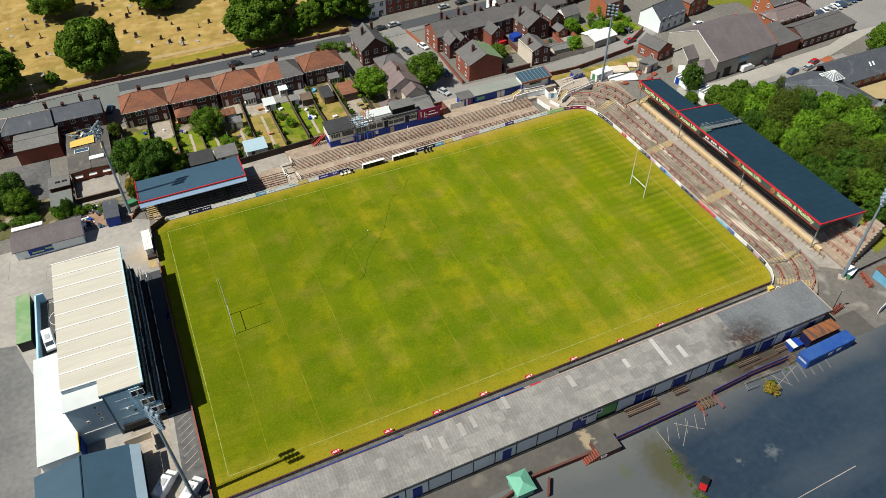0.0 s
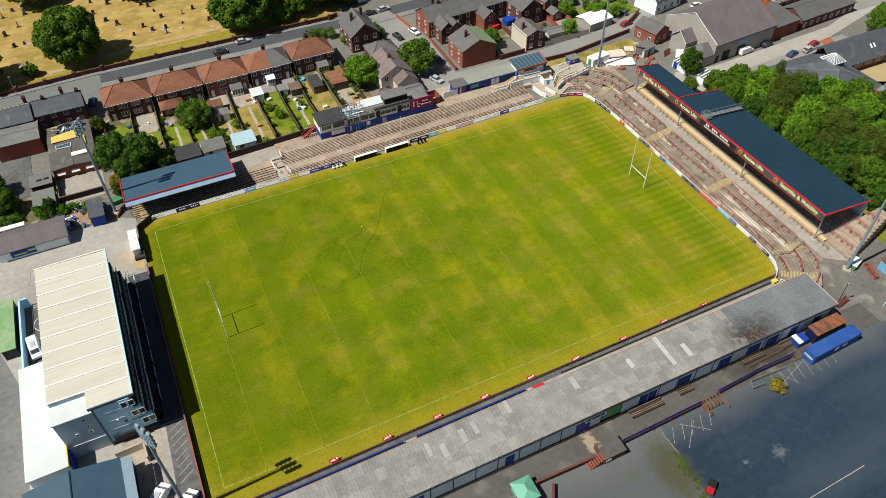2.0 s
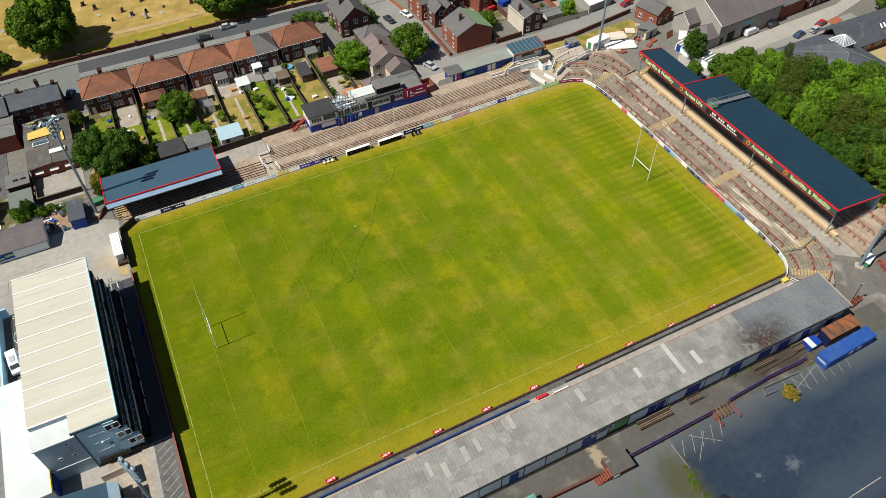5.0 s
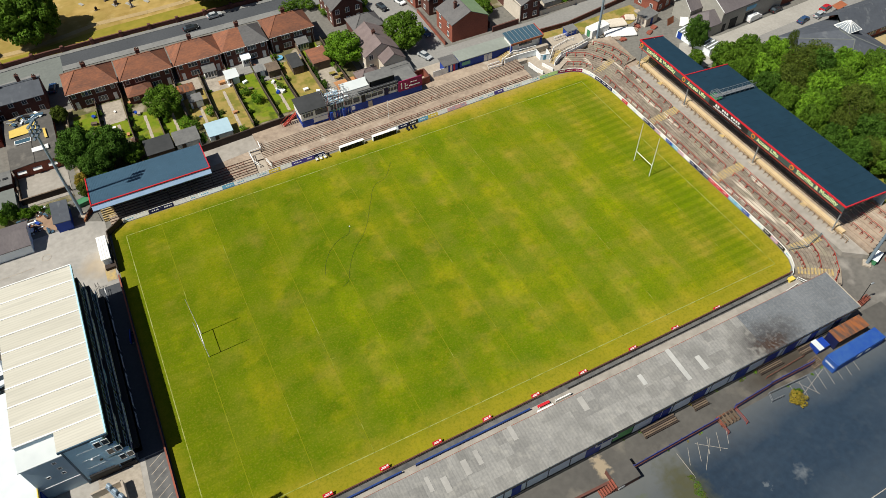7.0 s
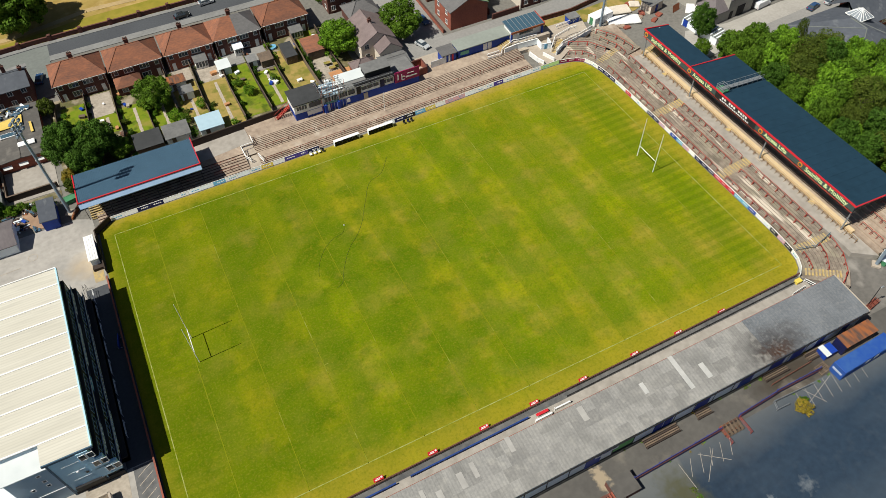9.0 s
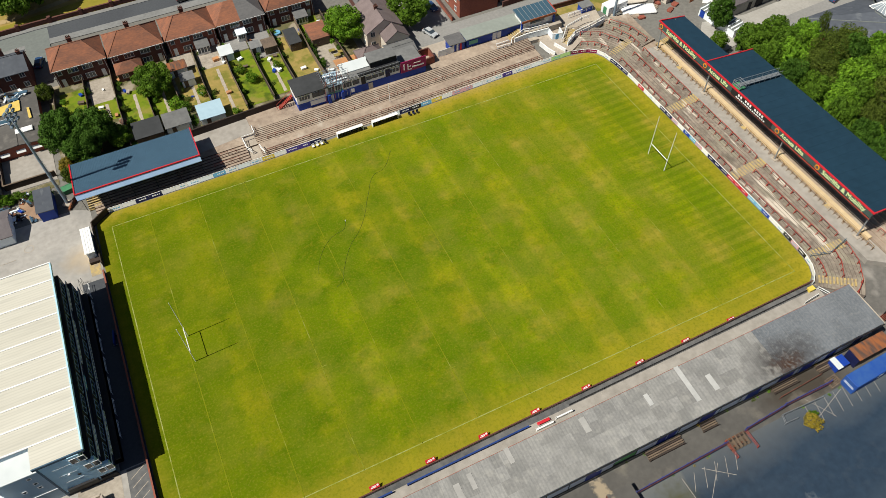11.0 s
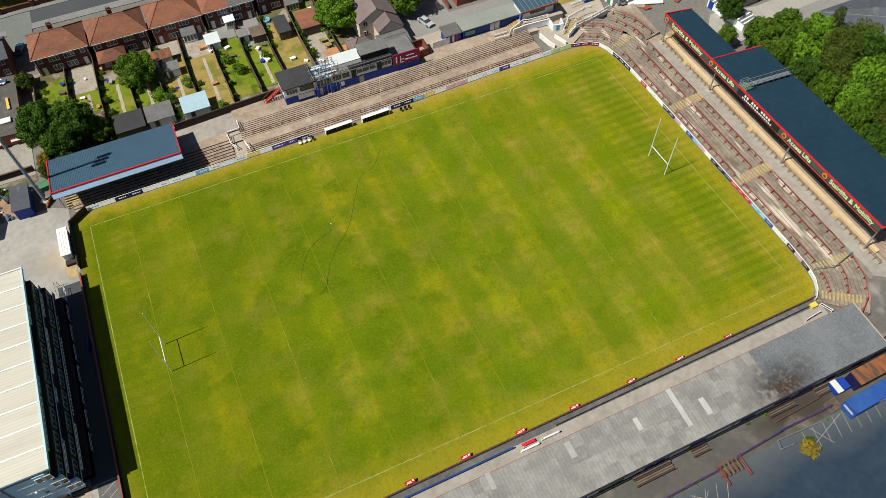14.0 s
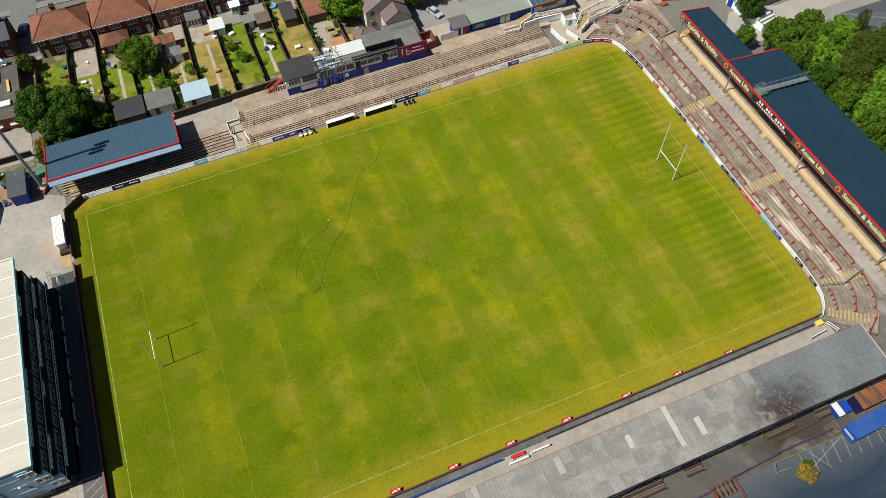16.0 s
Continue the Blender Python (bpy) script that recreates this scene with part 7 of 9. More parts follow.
def cottage(x, y, w, d, eave, ridge, axis="x", roof="slate", wall="brick", turn=0, label="brick house with slate gabled roof", hips=(0, 0), chim=(), wins="", doors=0, group="town houses", gz=0.0, right=None, ridges=None):
    """A gabled or hipped house. wins: which sides have two storeys of windows."""
    h = thing("house", label, "house", pose(x, y, gz, 0, 0, turn), group)
    bm = box((0, w, 0, d, -0.1, eave))
    if not all(hips):
        for u, hp in ((0.0, hips[0]), (1.0, hips[1])):
            if hp:
                continue
            if axis == "x":
                P = [(u * w, 0, eave), (u * w, d, eave), (u * w, d / 2, ridge - 0.12)]
                off = (-0.12 if u else 0.12, 0, 0)
            else:
                P = [(0, u * d, eave), (w, u * d, eave), (w / 2, u * d, ridge - 0.12)]
                off = (0, -0.12 if u else 0.12, 0)
            a = [bm.verts.new(p) for p in P]
            b = [bm.verts.new(Vector(p) + Vector(off)) for p in P]
            bm.faces.new(a)
            bm.faces.new(b[::-1])
            for i in range(3):
                bm.faces.new((a[i], b[i], b[(i + 1) % 3], a[(i + 1) % 3]))
        bmesh.ops.recalc_face_normals(bm, faces=bm.faces[:])
    part("wall", bm, wall, h)
    rb, P = roof_mesh(0, w, 0, d, eave, ridge, hips[0], hips[1], axis, 0.25)
    part("roof", rb, roof, h)
    if right:
        # one slope in another covering
        q = [P[i] for i in right[1]]
        part("roof_covering", plate(*[(p[0], p[1], p[2] + 0.03) for p in q], 0.02), right[0], h, "pale green mossed slope")
    ridge_tiles(h, P[4], P[5], ridges or roof)
    for k, (a, b) in ((0, (0, 3)), (1, (1, 2))):
        if hips[k]:
            for c in (a, b):
                ridge_tiles(h, P[c], P[4 + k], ridges or roof)
    for cx, cy in chim:
        add_chimney(h, cx, cy, eave, ridge + 0.75, 0.8, 0.55)
    storeys = [0.8, 3.5] if eave > 4.2 else [0.8]
    for z in storeys:
        if "S" in wins:
            for i in range(max(1, int(w / 3))):
                add_window(h, face(w * (i + 0.5) / max(1, int(w / 3)), 0, z, SOUTH), 1.2, 1.4)
        if "N" in wins:
            for i in range(max(1, int(w / 3))):
                add_window(h, face(w * (i + 0.5) / max(1, int(w / 3)), d, z, NORTH), 1.2, 1.4)
        if "W" in wins:
            for i in range(max(1, int(d / 3.2))):
                add_window(h, face(0, d * (i + 0.5) / max(1, int(d / 3.2)), z, WEST), 1.1, 1.3)
        if "E" in wins:
            for i in range(max(1, int(d / 3.2))):
                add_window(h, face(w, d * (i + 0.5) / max(1, int(d / 3.2)), z, EAST), 1.1, 1.3)
    for i in range(doors):
        add_door(h, face(w * (i + 0.5) / doors + 0.9, 0, 0, SOUTH), mat="wood")
    return h


wall_run("front_wall", [(-60, 130.2), (-29.2, 133.4)], 1.1, 0.3, "brick", "brick", "red brick front garden wall along the street")
# detached houses east of the semis
cottage(60.0, 121.5, 9.0, 11.0, 5.2, 8.6, "y", "slate", "brick_dark", label="dark brick gabled house with steep grey roof", chim=((2.6, 6.2), (6.5, 8.6)), wins="SWE")
cottage(63.0, 112.5, 8.4, 7.0, 2.9, 5.2, "x", "slate", "brick_dark", hips=(3.2, 3.2), label="single-storey dark brick outbuilding with hipped grey roof")
cottage(59.8, 97.2, 9.2, 11.0, 4.9, 7.6, "y", "tile_brown", "render_cream", label="cream rendered house with purple-brown tiled gables", chim=((4.6, 5.0),), wins="SW")
cottage(63.2, 93.4, 6.0, 5.0, 4.2, 6.2, "y", "tile_brown", "render_cream", label="cream gabled wing with purple-brown tiles", wins="S", group="cream house wings")
cottage(55.6, 90.6, 6.0, 4.6, 2.8, 4.6, "x", "tile_brown", "brick", hips=(2.2, 2.2), label="low outhouse with hipped purple-brown roof")
cottage(62.4, 88.2, 6.6, 5.2, 3.2, 4.0, "x", "felt", "render_grey", label="low grey flat-gabled outhouse")
# long terrace beyond the side street
for i, (x, y) in enumerate(((84.4, 119.5), (90.6, 119.9), (96.8, 120.4), (103.0, 121.0), (109.2, 121.6), (115.4, 122.2), (121.6, 122.8), (127.8, 123.4))):
    cottage(x, y, 6.1, 9.0, 5.4, 8.3, "x", "slate", "brick" if i == 0 else "brick_dark", turn=3, label="dark brick terraced house with slate roof and chimney", chim=((5.6, 4.5), (5.4, 7.8)), wins="SN" if i else "SNW", group="terraced houses", doors=1)
    if i % 2 == 1 and i < 7:
        cottage(x - 1.6, y - 5.8, 4.4, 5.9, 4.6, 6.4, "y", "slate", "brick" if i < 4 else "brick_dark", turn=3, label="brick rear wing of a terraced house with slate roof", wins="SE", group="terrace rear wings")
cottage(86.2, 114.2, 4.2, 5.6, 4.9, 6.8, "y", "slate", "brick_dark", label="dark brick rear wing with slate roof", wins="SW", group="terrace rear wings")
for i in range(7):
    cottage(128 + i * 6.3, 128.5 + i * 1.6, 6.2, 9.0, 5.4, 8.3, "x", "slate", "brick_dark" if i % 3 else "brick", turn=10, label="dark brick terraced house with slate roof and chimney", chim=((5.6, 4.5),), wins="S", group="terraced houses")
cottage(85.8, 99.2, 11.0, 9.4, 5.4, 8.0, "y", "slate", "brick", label="red brick house with grey roof and one mossed green slope", chim=((3.4, 4.7),), wins="WE", right=("tile_green", (3, 2, 5, 4)))
cottage(107.4, 99.4, 6.2, 8.6, 4.9, 6.3, "y", "slate", "brick_dark", label="narrow dark house with cream side wall", chim=((0.8, 4.0),), wins="S")
tagged(part("gable_wall", box((107.15, 107.4, 99.3, 108.2, 0, 5.0)), "render_cream"), "cream rendered side wall", "wall", kind="structure")
cottage(116.4, 101.2, 8.4, 3.6, 2.4, 3.0, "x", "felt", "render_cream", label="low cream garage row with flat roof", group="garages")
cottage(131.0, 100.6, 9.0, 6.6, 2.6, 3.3, "x", "white", "render_grey", turn=8, label="white-roofed grey lane garage with wide door", group="garages")
cottage(143.6, 85.0, 6.4, 7.8, 3.9, 5.6, "y", "slate", "brick", turn=14, label="red brick house with grey gabled roof beside the ground", chim=(), wins="WS")
cottage(155.8, 100.5, 12.5, 8.8, 4.6, 8.0, "x", "slate_blue", "panel", turn=12, label="pale blue-white rendered house with dark slate roof", wins="SE")
cottage(172.0, 106.0, 10.0, 8.0, 5.0, 7.5, "y", "tile_brown", "brick_orange", turn=12, label="orange brick house with brown roof", wins="SE")
cottage(146.0, 117.0, 8.0, 8.0, 5.2, 7.6, "x", "tile_brown", "brick_orange", turn=10, label="orange brick house with brown roof", wins="S", chim=((1, 4),))
cottage(112.6, 131.5, 8.0, 8.0, 5.2, 7.6, "x", "slate", "panel", turn=6, label="pale blue rendered house with grey roof", wins="SW")
cottage(113.2, 113.0, 8.2, 9.0, 5.4, 8.2, "y", "slate", "brick_dark", turn=3, label="dark brick terrace end with broad gable and slate roof", chim=((1.2, 7.0), (7.0, 7.4)), wins="WS", group="terrace rear wings")
cottage(123.6, 116.0, 5.0, 6.6, 4.8, 6.8, "y", "slate", "brick", turn=3, label="red brick rear wing of a terraced house with slate roof", wins="SW", group="terrace rear wings")
cottage(129.6, 116.8, 6.0, 6.0, 4.2, 6.0, "x", "slate", "white", turn=6, label="white rendered rear wing with slate roof", wins="SW", group="terrace rear wings")
cottage(124.2, 111.6, 3.6, 3.8, 2.4, 3.4, "y", "slate", "brick", turn=3, label="small red brick outhouse with slate roof", wins="S", group="yard outhouses")
for pts, mt in (([(107.5, 108.4), (107.7, 119.6)], "brick_dark"), ([(112.6, 105.2), (113.0, 112.8)], "brick"), ([(122.6, 105.0), (123.2, 116.4)], "brick"), ([(128.8, 106.5), (129.4, 116.6)], "brick_orange"), ([(112.6, 105.2), (122.6, 105.0)], "brick_dark"), ([(98.2, 100.6), (98.4, 118.8)], "brick_dark"), ([(103.2, 108.5), (103.4, 119.4)], "brick")):
    wall_run("yard_wall", pts, 1.7, 0.25, mt, "brick_dark", "brick wall between the terrace back yards")
for x0, y0, x1, y1, mt in ((113.2, 105.4, 122.4, 112.6, "path"), (123.2, 105.4, 128.6, 111.2, "patio"), (129.6, 106.8, 136.0, 116.2, "lawn"), (98.6, 108.8, 103.0, 118.8, "patio"), (103.6, 108.8, 107.4, 119.2, "soil"), (137, 105.5, 153, 116, "lawn")):
    slab("yard_paving" if mt != "lawn" else "garden_lawn", rect(x0, y0, x1, y1), 0.05, mt, "weathered ground of a terrace back yard" if mt != "lawn" else "green grass behind the lane garages", "yard", 0.1)
for x, y, w, d, mt in ((111.0, 116.8, 3.4, 2.4, "blue"), (105.2, 115.5, 2.4, 2.0, "red"), (126.0, 107.0, 2.0, 1.6, "green_mat"), (116.4, 108.6, 2.6, 2.0, "rust"), (100.4, 112.0, 2.2, 1.8, "wood")):
    t = thing("yard_shed", "small low shed or covered pile in a back yard", "shed", pose(x, y, 0.05, 0, 0, 12), "back-yard sheds")
    part("wall", rbox(-w / 2, w / 2, -d / 2, d / 2, 0, 1.5, 0.08), mt, t)
    part("roof", plate((-w / 2 - 0.1, -d / 2 - 0.1, 1.6), (w / 2 + 0.1, -d / 2 - 0.1, 1.6), (w / 2 + 0.1, d / 2 + 0.1, 1.85), (-w / 2 - 0.1, d / 2 + 0.1, 1.85), 0.1), mt, t)
# row across the far street
for i in range(9):
    cottage(73 + i * 6.4, 151.5 + i * 0.35, 6.3, 8.0, 5.4, 8.0, "x", "slate", ("panel", "brick", "brick", "brick_dark", "brick", "render_cream", "brick", "brick", "panel")[i], turn=3, label="terraced house facing the far street with bay window", wins="S", group="far terraced houses", doors=1)
# streets to the west
cottage(-28.2, 119.8, 12.4, 8.2, 5.0, 7.0, "x", "slate_blue", "brick_dark", label="dark brick terraced pair with slate roof", chim=((3.4, 4.1), (11.8, 4.1), (8.0, 6.4)), wins="S")
cottage(-41.6, 118.6, 13.2, 9.0, 5.0, 7.2, "x", "slate_blue", "brick_dark", hips=(3.0, 0), ridges="pale_concrete", label="dark brick hipped house with slate roof and pale ridges", chim=((12.4, 7.0),), wins="S")
cottage(-38.0, 110.5, 10.4, 8.1, 4.4, 4.9, "x", "felt", "brick", label="red brick flat-roofed rear block")
cottage(-54.0, 116, 12, 9, 5.0, 7.2, "x", "slate_blue", "brick_dark", label="dark brick house with slate roof", wins="SE", chim=((6, 4.5),))
cottage(-26.0, 97.0, 10.2, 18.8, 2.9, 3.3, "y", "old_felt", "brick", label="low flat-roofed workshop with grey felt roof", group="workshops")
slab("workshop_yard", [(-26.2, 86.5), (-15.4, 86.5), (-15.4, 96.9), (-26.2, 96.9)], 0.03, "walk_grey", "stained concrete workshop yard", "yard")
t = thing("tarpaulin", "yellow tarpaulin spread over the workshop roof", "tarpaulin")
part("sheet", plate((-25.2, 108.0, 3.40), (-19.2, 108.0, 3.50), (-19.1, 111.8, 3.48), (-25.1, 110.8, 3.42), 0.05), "tarp_yellow", t)
part("edge", plate((-17.8, 104.6, 3.35), (-17.2, 104.6, 3.35), (-17.4, 108.4, 3.4), (-17.9, 108.4, 3.4), 0.05), "tarp_yellow", t)
for x, y, mat in ((-22.5, 105.6, "solar"), (-19.2, 101.2, "white")):
    t = thing("skylight", "flat rooflight on the workshop roof", "rooflight", pose(x, y, 3.2), "workshop rooflights")
    part("frame", rbox(-1.8, 1.8, -0.8, 0.8, 0, 0.25, 0.04), "white", t)
    part("pane", box((-1.65, 1.65, -0.65, 0.65, 0.25, 0.27)), mat, t)

# junk heaped on the workshop roof, walled yard and lean-tos beside it
random.seed(33)
for i in range(22):
    t = thing("scrap_heap", "scrap sheet or pipe lying on the workshop roof", "scrap", pose(random.uniform(-24.2, -18.2), random.uniform(112.2, 114.6), 3.3 + 0.02 * i, random.uniform(-6, 6), random.uniform(-6, 6), random.uniform(0, 180)), "roof scrap")
    w, d = random.uniform(0.5, 1.6), random.uniform(0.08, 0.5)
    part("sheet", rbox(-w, w, -d, d, -0.15, 0.06, 0.02), random.choice(["slateblue", "black", "panel", "steel", "slateblue", "tarp_yellow"]), t)
wall_run("yard_wall", [(-25.9, 96.6), (-25.6, 87.6), (-15.4, 87.6)], 1.5, 0.25, "wood_dark", "wood", "dark weathered board wall round the workshop yard")
sh = thing("store_hut", "brick lean-to store with flat grey roof beside the workshop", "hut")
part("wall", box((-31.0, -26.3, 92.6, 97.0, 0, 2.7)), "brick_dark", sh)
part("roof", plate((-31.2, 92.4, 2.85), (-26.2, 92.4, 2.85), (-26.2, 97.0, 3.0), (-31.2, 97.0, 3.0), 0.15), "felt", sh)
for x in (-29.6, -28.0):
    part("roof_opening", box((x, x + 1.1, 94.2, 94.8, 2.95, 3.05)), "black", sh, "dark roof opening")
sh = thing("store_hut", "pale sheet-roofed lean-to beside the workshop yard", "hut")
part("wall", box((-31.0, -26.3, 86.0, 91.0, 0, 2.0)), "render_grey", sh)
part("roof", plate((-31.2, 85.8, 2.1), (-26.2, 85.8, 2.1), (-26.2, 91.2, 2.5), (-31.2, 91.2, 2.5), 0.12), "pale_tarmac", sh)
for x in (-24.3, -21.0, -17.7):
    t = thing("shutter", "pale blue-white shutter over a workshop window", "shutter", pose(x, 96.55, 1.25, -42), "workshop shutters")
    part("leaf", rbox(-0.95, 0.95, -0.08, 0.06, 0, 1.35, 0.02), "white", t)
    part("leaf_edge", box((-1.0, 1.0, -0.1, 0.06, 1.36, 1.44)), "panel", t)

# ---- hall and streets to the east ----
hall = thing("hall", "large grey rendered hall with broad brown-grey gabled roof and porch", "building", pose(152.4, 69.0, 0, 0, 0, 4.5))
HL, HD, HE, HR = 24.2, 21.0, 6.0, 11.2
part("wall", box((0, HL, 0, HD, -0.1, HE)), "render_grey", hall)
rb, P = roof_mesh(0.4, HL, 0, HD, HE, HR, axis="x", over=0.3, thick=0.25)
part("roof", rb, "slate_warm", hall)
for x in (0.02, HL - 0.2):
    gb = bmesh.new()
    a = [gb.verts.new(p) for p in ((x, 0, HE), (x, HD, HE), (x, HD / 2, HR - 0.1))]
    b = [gb.verts.new((v.co.x + 0.18, v.co.y, v.co.z)) for v in a]
    gb.faces.new(a)
    gb.faces.new(b[::-1])
    for i in range(3):
        gb.faces.new((a[i], b[i], b[(i + 1) % 3], a[(i + 1) % 3]))
    bmesh.ops.recalc_face_normals(gb, faces=gb.faces[:])
    part("gable", gb, "render_grey" if x < 1 else "brick_orange", hall)
for s in (0, HD):
    part("barge_board", plate((0.0, s, HE + 0.16), (0.2, s, HE + 0.16), (0.2, HD / 2, HR + 0.28), (0.0, HD / 2, HR + 0.28), 0.1), "white", hall, "white barge board")
ph = part("porch", box((-4.2, 0, 7.4, 13.6, -0.1, 4.4)), "render_grey", hall, "gabled grey porch")
rb, P = roof_mesh(-4.2, 0, 7.4, 13.6, 4.4, 7.0, axis="x", over=0.25)
part("porch_roof", rb, "slate_warm", ph)
gb = bmesh.new()
a = [gb.verts.new(p) for p in ((-4.15, 7.4, 4.4), (-4.15, 13.6, 4.4), (-4.15, 10.5, 6.9))]
b = [gb.verts.new((v.co.x + 0.15, v.co.y, v.co.z)) for v in a]
gb.faces.new(a)
gb.faces.new(b[::-1])
for i in range(3):
    gb.faces.new((a[i], b[i], b[(i + 1) % 3], a[(i + 1) % 3]))
bmesh.ops.recalc_face_normals(gb, faces=gb.faces[:])
part("porch_gable", gb, "render_grey", ph)
for s in (7.15, 13.85):
    part("porch_barge_board", plate((-4.6, s, 4.28), (-4.48, s, 4.28), (-4.48, 10.5, 7.12), (-4.6, 10.5, 7.12), 0.1), "white", ph, "white barge board")
part("side_room", box((-4.6, 0, 0.0, 6.6, -0.1, 3.3)), "render_grey", hall)
rb, P = roof_mesh(-4.6, 0.0, 0.0, 6.6, 3.3, 5.6, 2.6, 0, "x", 0.2)
part("side_room_roof", rb, "slate_warm", hall)
for x, w, mt in ((5.0, 2.8, "dark"), (11.0, 3.2, "dark"), (1.6, 1.2, "dark")):
    part("doorway", box((x - w / 2, x + w / 2, -0.06, 0.1, 0, 3.0 if w > 2 else 2.2)), mt, hall, "dark roller doorway")
part("sign", box((9.2, 13.0, -0.1, 0.0, 3.7, 4.8)), "sky_blue", hall)
part("lean_to", box((HL, HL + 12, 0.6, 11, -0.1, 4.0)), "brick", hall)
part("lean_to_roof", plate((HL, 0.4, 4.2), (HL + 12.2, 0.4, 4.2), (HL + 12.2, 11.2, 5.4), (HL, 11.2, 5.4), 0.2), "slate", hall)
part("end_gable_trim", plate((HL + 0.1, 0.0, HE + 0.1), (HL + 0.35, 0.0, HE + 0.1), (HL + 0.35, HD / 2, HR + 0.15), (HL + 0.1, HD / 2, HR + 0.15), 0.25), "brick_orange", hall)
cottage(190.2, 72.6, 24.0, 9.5, 3.4, 5.6, "x", "slate", "brick_dark", turn=4, label="long single-storey dark brick school with grey roof", wins="SW", hips=(0, 3), group="school blocks")
cottage(189.0, 83.0, 17.0, 8.0, 4.6, 6.2, "x", "tile_brown", "brick_orange", turn=4, hips=(2.5, 2.5), label="orange brick block with brown hipped roof", wins="SW", group="school blocks")
cottage(196.0, 92.5, 16.0, 9.0, 4.8, 7.4, "x", "slate", "brick_orange", turn=4, label="orange brick block with slate roof", wins="SW", group="school blocks", chim=((12, 4),))
sch = thing("school", "low school with broad dark grey hipped roofs and a glazed lantern", "building")
part("wall", box((160.5, 181.6, 34, 55.6, 0, 3.4)), "brick", sch)
rb, P = roof_mesh(160.0, 182.0, 33.4, 56.4, 3.4, 7.4, 9, 9, "y", 0.5)
part("roof", rb, "slate_blue", sch)
for a, b in ((0, 4), (1, 4), (2, 5), (3, 5), (4, 5)):
    part("hip_cap", tubes((P[a], P[b], 0.12), sides=5), "pale_tarmac", sch)
rb, P = roof_mesh(177.0, 214.0, 47.6, 58.6, 3.4, 7.3, 0, 5, "x", 0.5)
part("wing_roof", rb, "slate_blue", sch)
part("wing_wall", box((181.5, 213.6, 47.9, 58.3, 0, 3.38)), "brick", sch)
for i in range(6):
    add_window(sch, face(187.0 + i * 4.2, 47.9, 1.0, SOUTH), 2.4, 1.6, bars=2)
for x in (192.5, 193.8, 203.5, 204.6):
    part("rooflight", plate((x, 49.6, 4.98), (x + 0.5, 49.6, 4.98), (x + 0.5, 50.7, 5.75), (x, 50.7, 5.75), 0.1), "panel", sch, "small pale rooflight")
slab("school_court", [(182.5, 33), (200, 33), (200, 47.8), (182.5, 47.8)], 0.02, "sand_paving", "sandy paved school courtyard", "yard")
shelter_roof = thing("low_shelter", "low shelter with bright orange roof beside the school", "shelter", pose(187.2, 60.1, 0, 0, 0, 10))
part("roof", plate((0, 0, 1.9), (4.4, 0, 1.9), (4.4, 2.2, 2.2), (0, 2.2, 2.2), 0.1), "brick_orange", shelter_roof)
for p, q in ((0.2, 0.2), (4.2, 0.2), (0.2, 2.0), (4.2, 2.0)):
    part("post", tubes(((p, q, 0), (p, q, 1.95), 0.06)), "steel", shelter_roof)
rb, P = roof_mesh(172.8, 177.4, 45.8, 50.4, 6.7, 8.6, 2.3, 2.3, "x", 0.1)
part("lantern_base", box((172.9, 177.3, 45.9, 50.3, 4.4, 6.74)), "slate_blue", sch)
lan = part("lantern", rb, "pale_glazing", sch, "glazed pyramid lantern")
corners, tip = [Vector(P[k]) for k in range(4)], (Vector(P[4]) + Vector(P[5])) / 2
for k in range(4):
    a, b = corners[k], corners[(k + 1) % 4]
    part("lantern_bar", tubes((a, b, 0.09), sides=5), "white", lan)
    for f in (0.0, 0.25, 0.5, 0.75):
        part("lantern_bar", tubes((a.lerp(b, f), tip, 0.09 if f == 0 else 0.06), sides=5), "white", lan)
chm = thing("chimney_stack", "round orange brick boiler chimney with a metal cap", "chimney", pose(175.6, 31.6, 0))
part("shaft", tubes(((0, 0, 0), (0, 0, 6.0), 1.5, 1.35), sides=14), "brick_orange", chm)
part("cap", tubes(((0, 0, 6.0), (0, 0, 6.9), 1.2, 0.9), sides=12), "steel", chm)
part("flue", tubes(((0.2, 0, 6.9), (0.2, 0, 7.9), 0.35), sides=8), "steel", chm)


# ---- trees and shrubs ----
for i, (x, y, r, h, mt) in enumerate(((-15.4, 154.5, 8.9, 16.0, "leaf"), (-43.5, 151.5, 9.6, 14, "leaf"), (35.0, 153.0, 10.2, 16.0, "leaf"), (63.0, 157.5, 9.6, 14, "leaf"), (53.0, 153.5, 5.0, 9, "leaf"), (70.0, 153.5, 4.6, 8, "leaf"), (44, 168, 8, 12, "leaf"),
                                      (47, 150.5, 3.4, 5.5, "leaf_bright"), (-28.5, 151.0, 2.2, 3.8, "leaf"), (8.0, 192, 9, 13, "leaf"), (-25, 200, 8, 12, "leaf"))):
    tree(x, y, r, h, mt, i, label="broad cemetery tree with a dense green crown", group="cemetery trees", clear=0.02, size=0.28, count=19000, lobes=130, bumps=(0.08, 0.24))
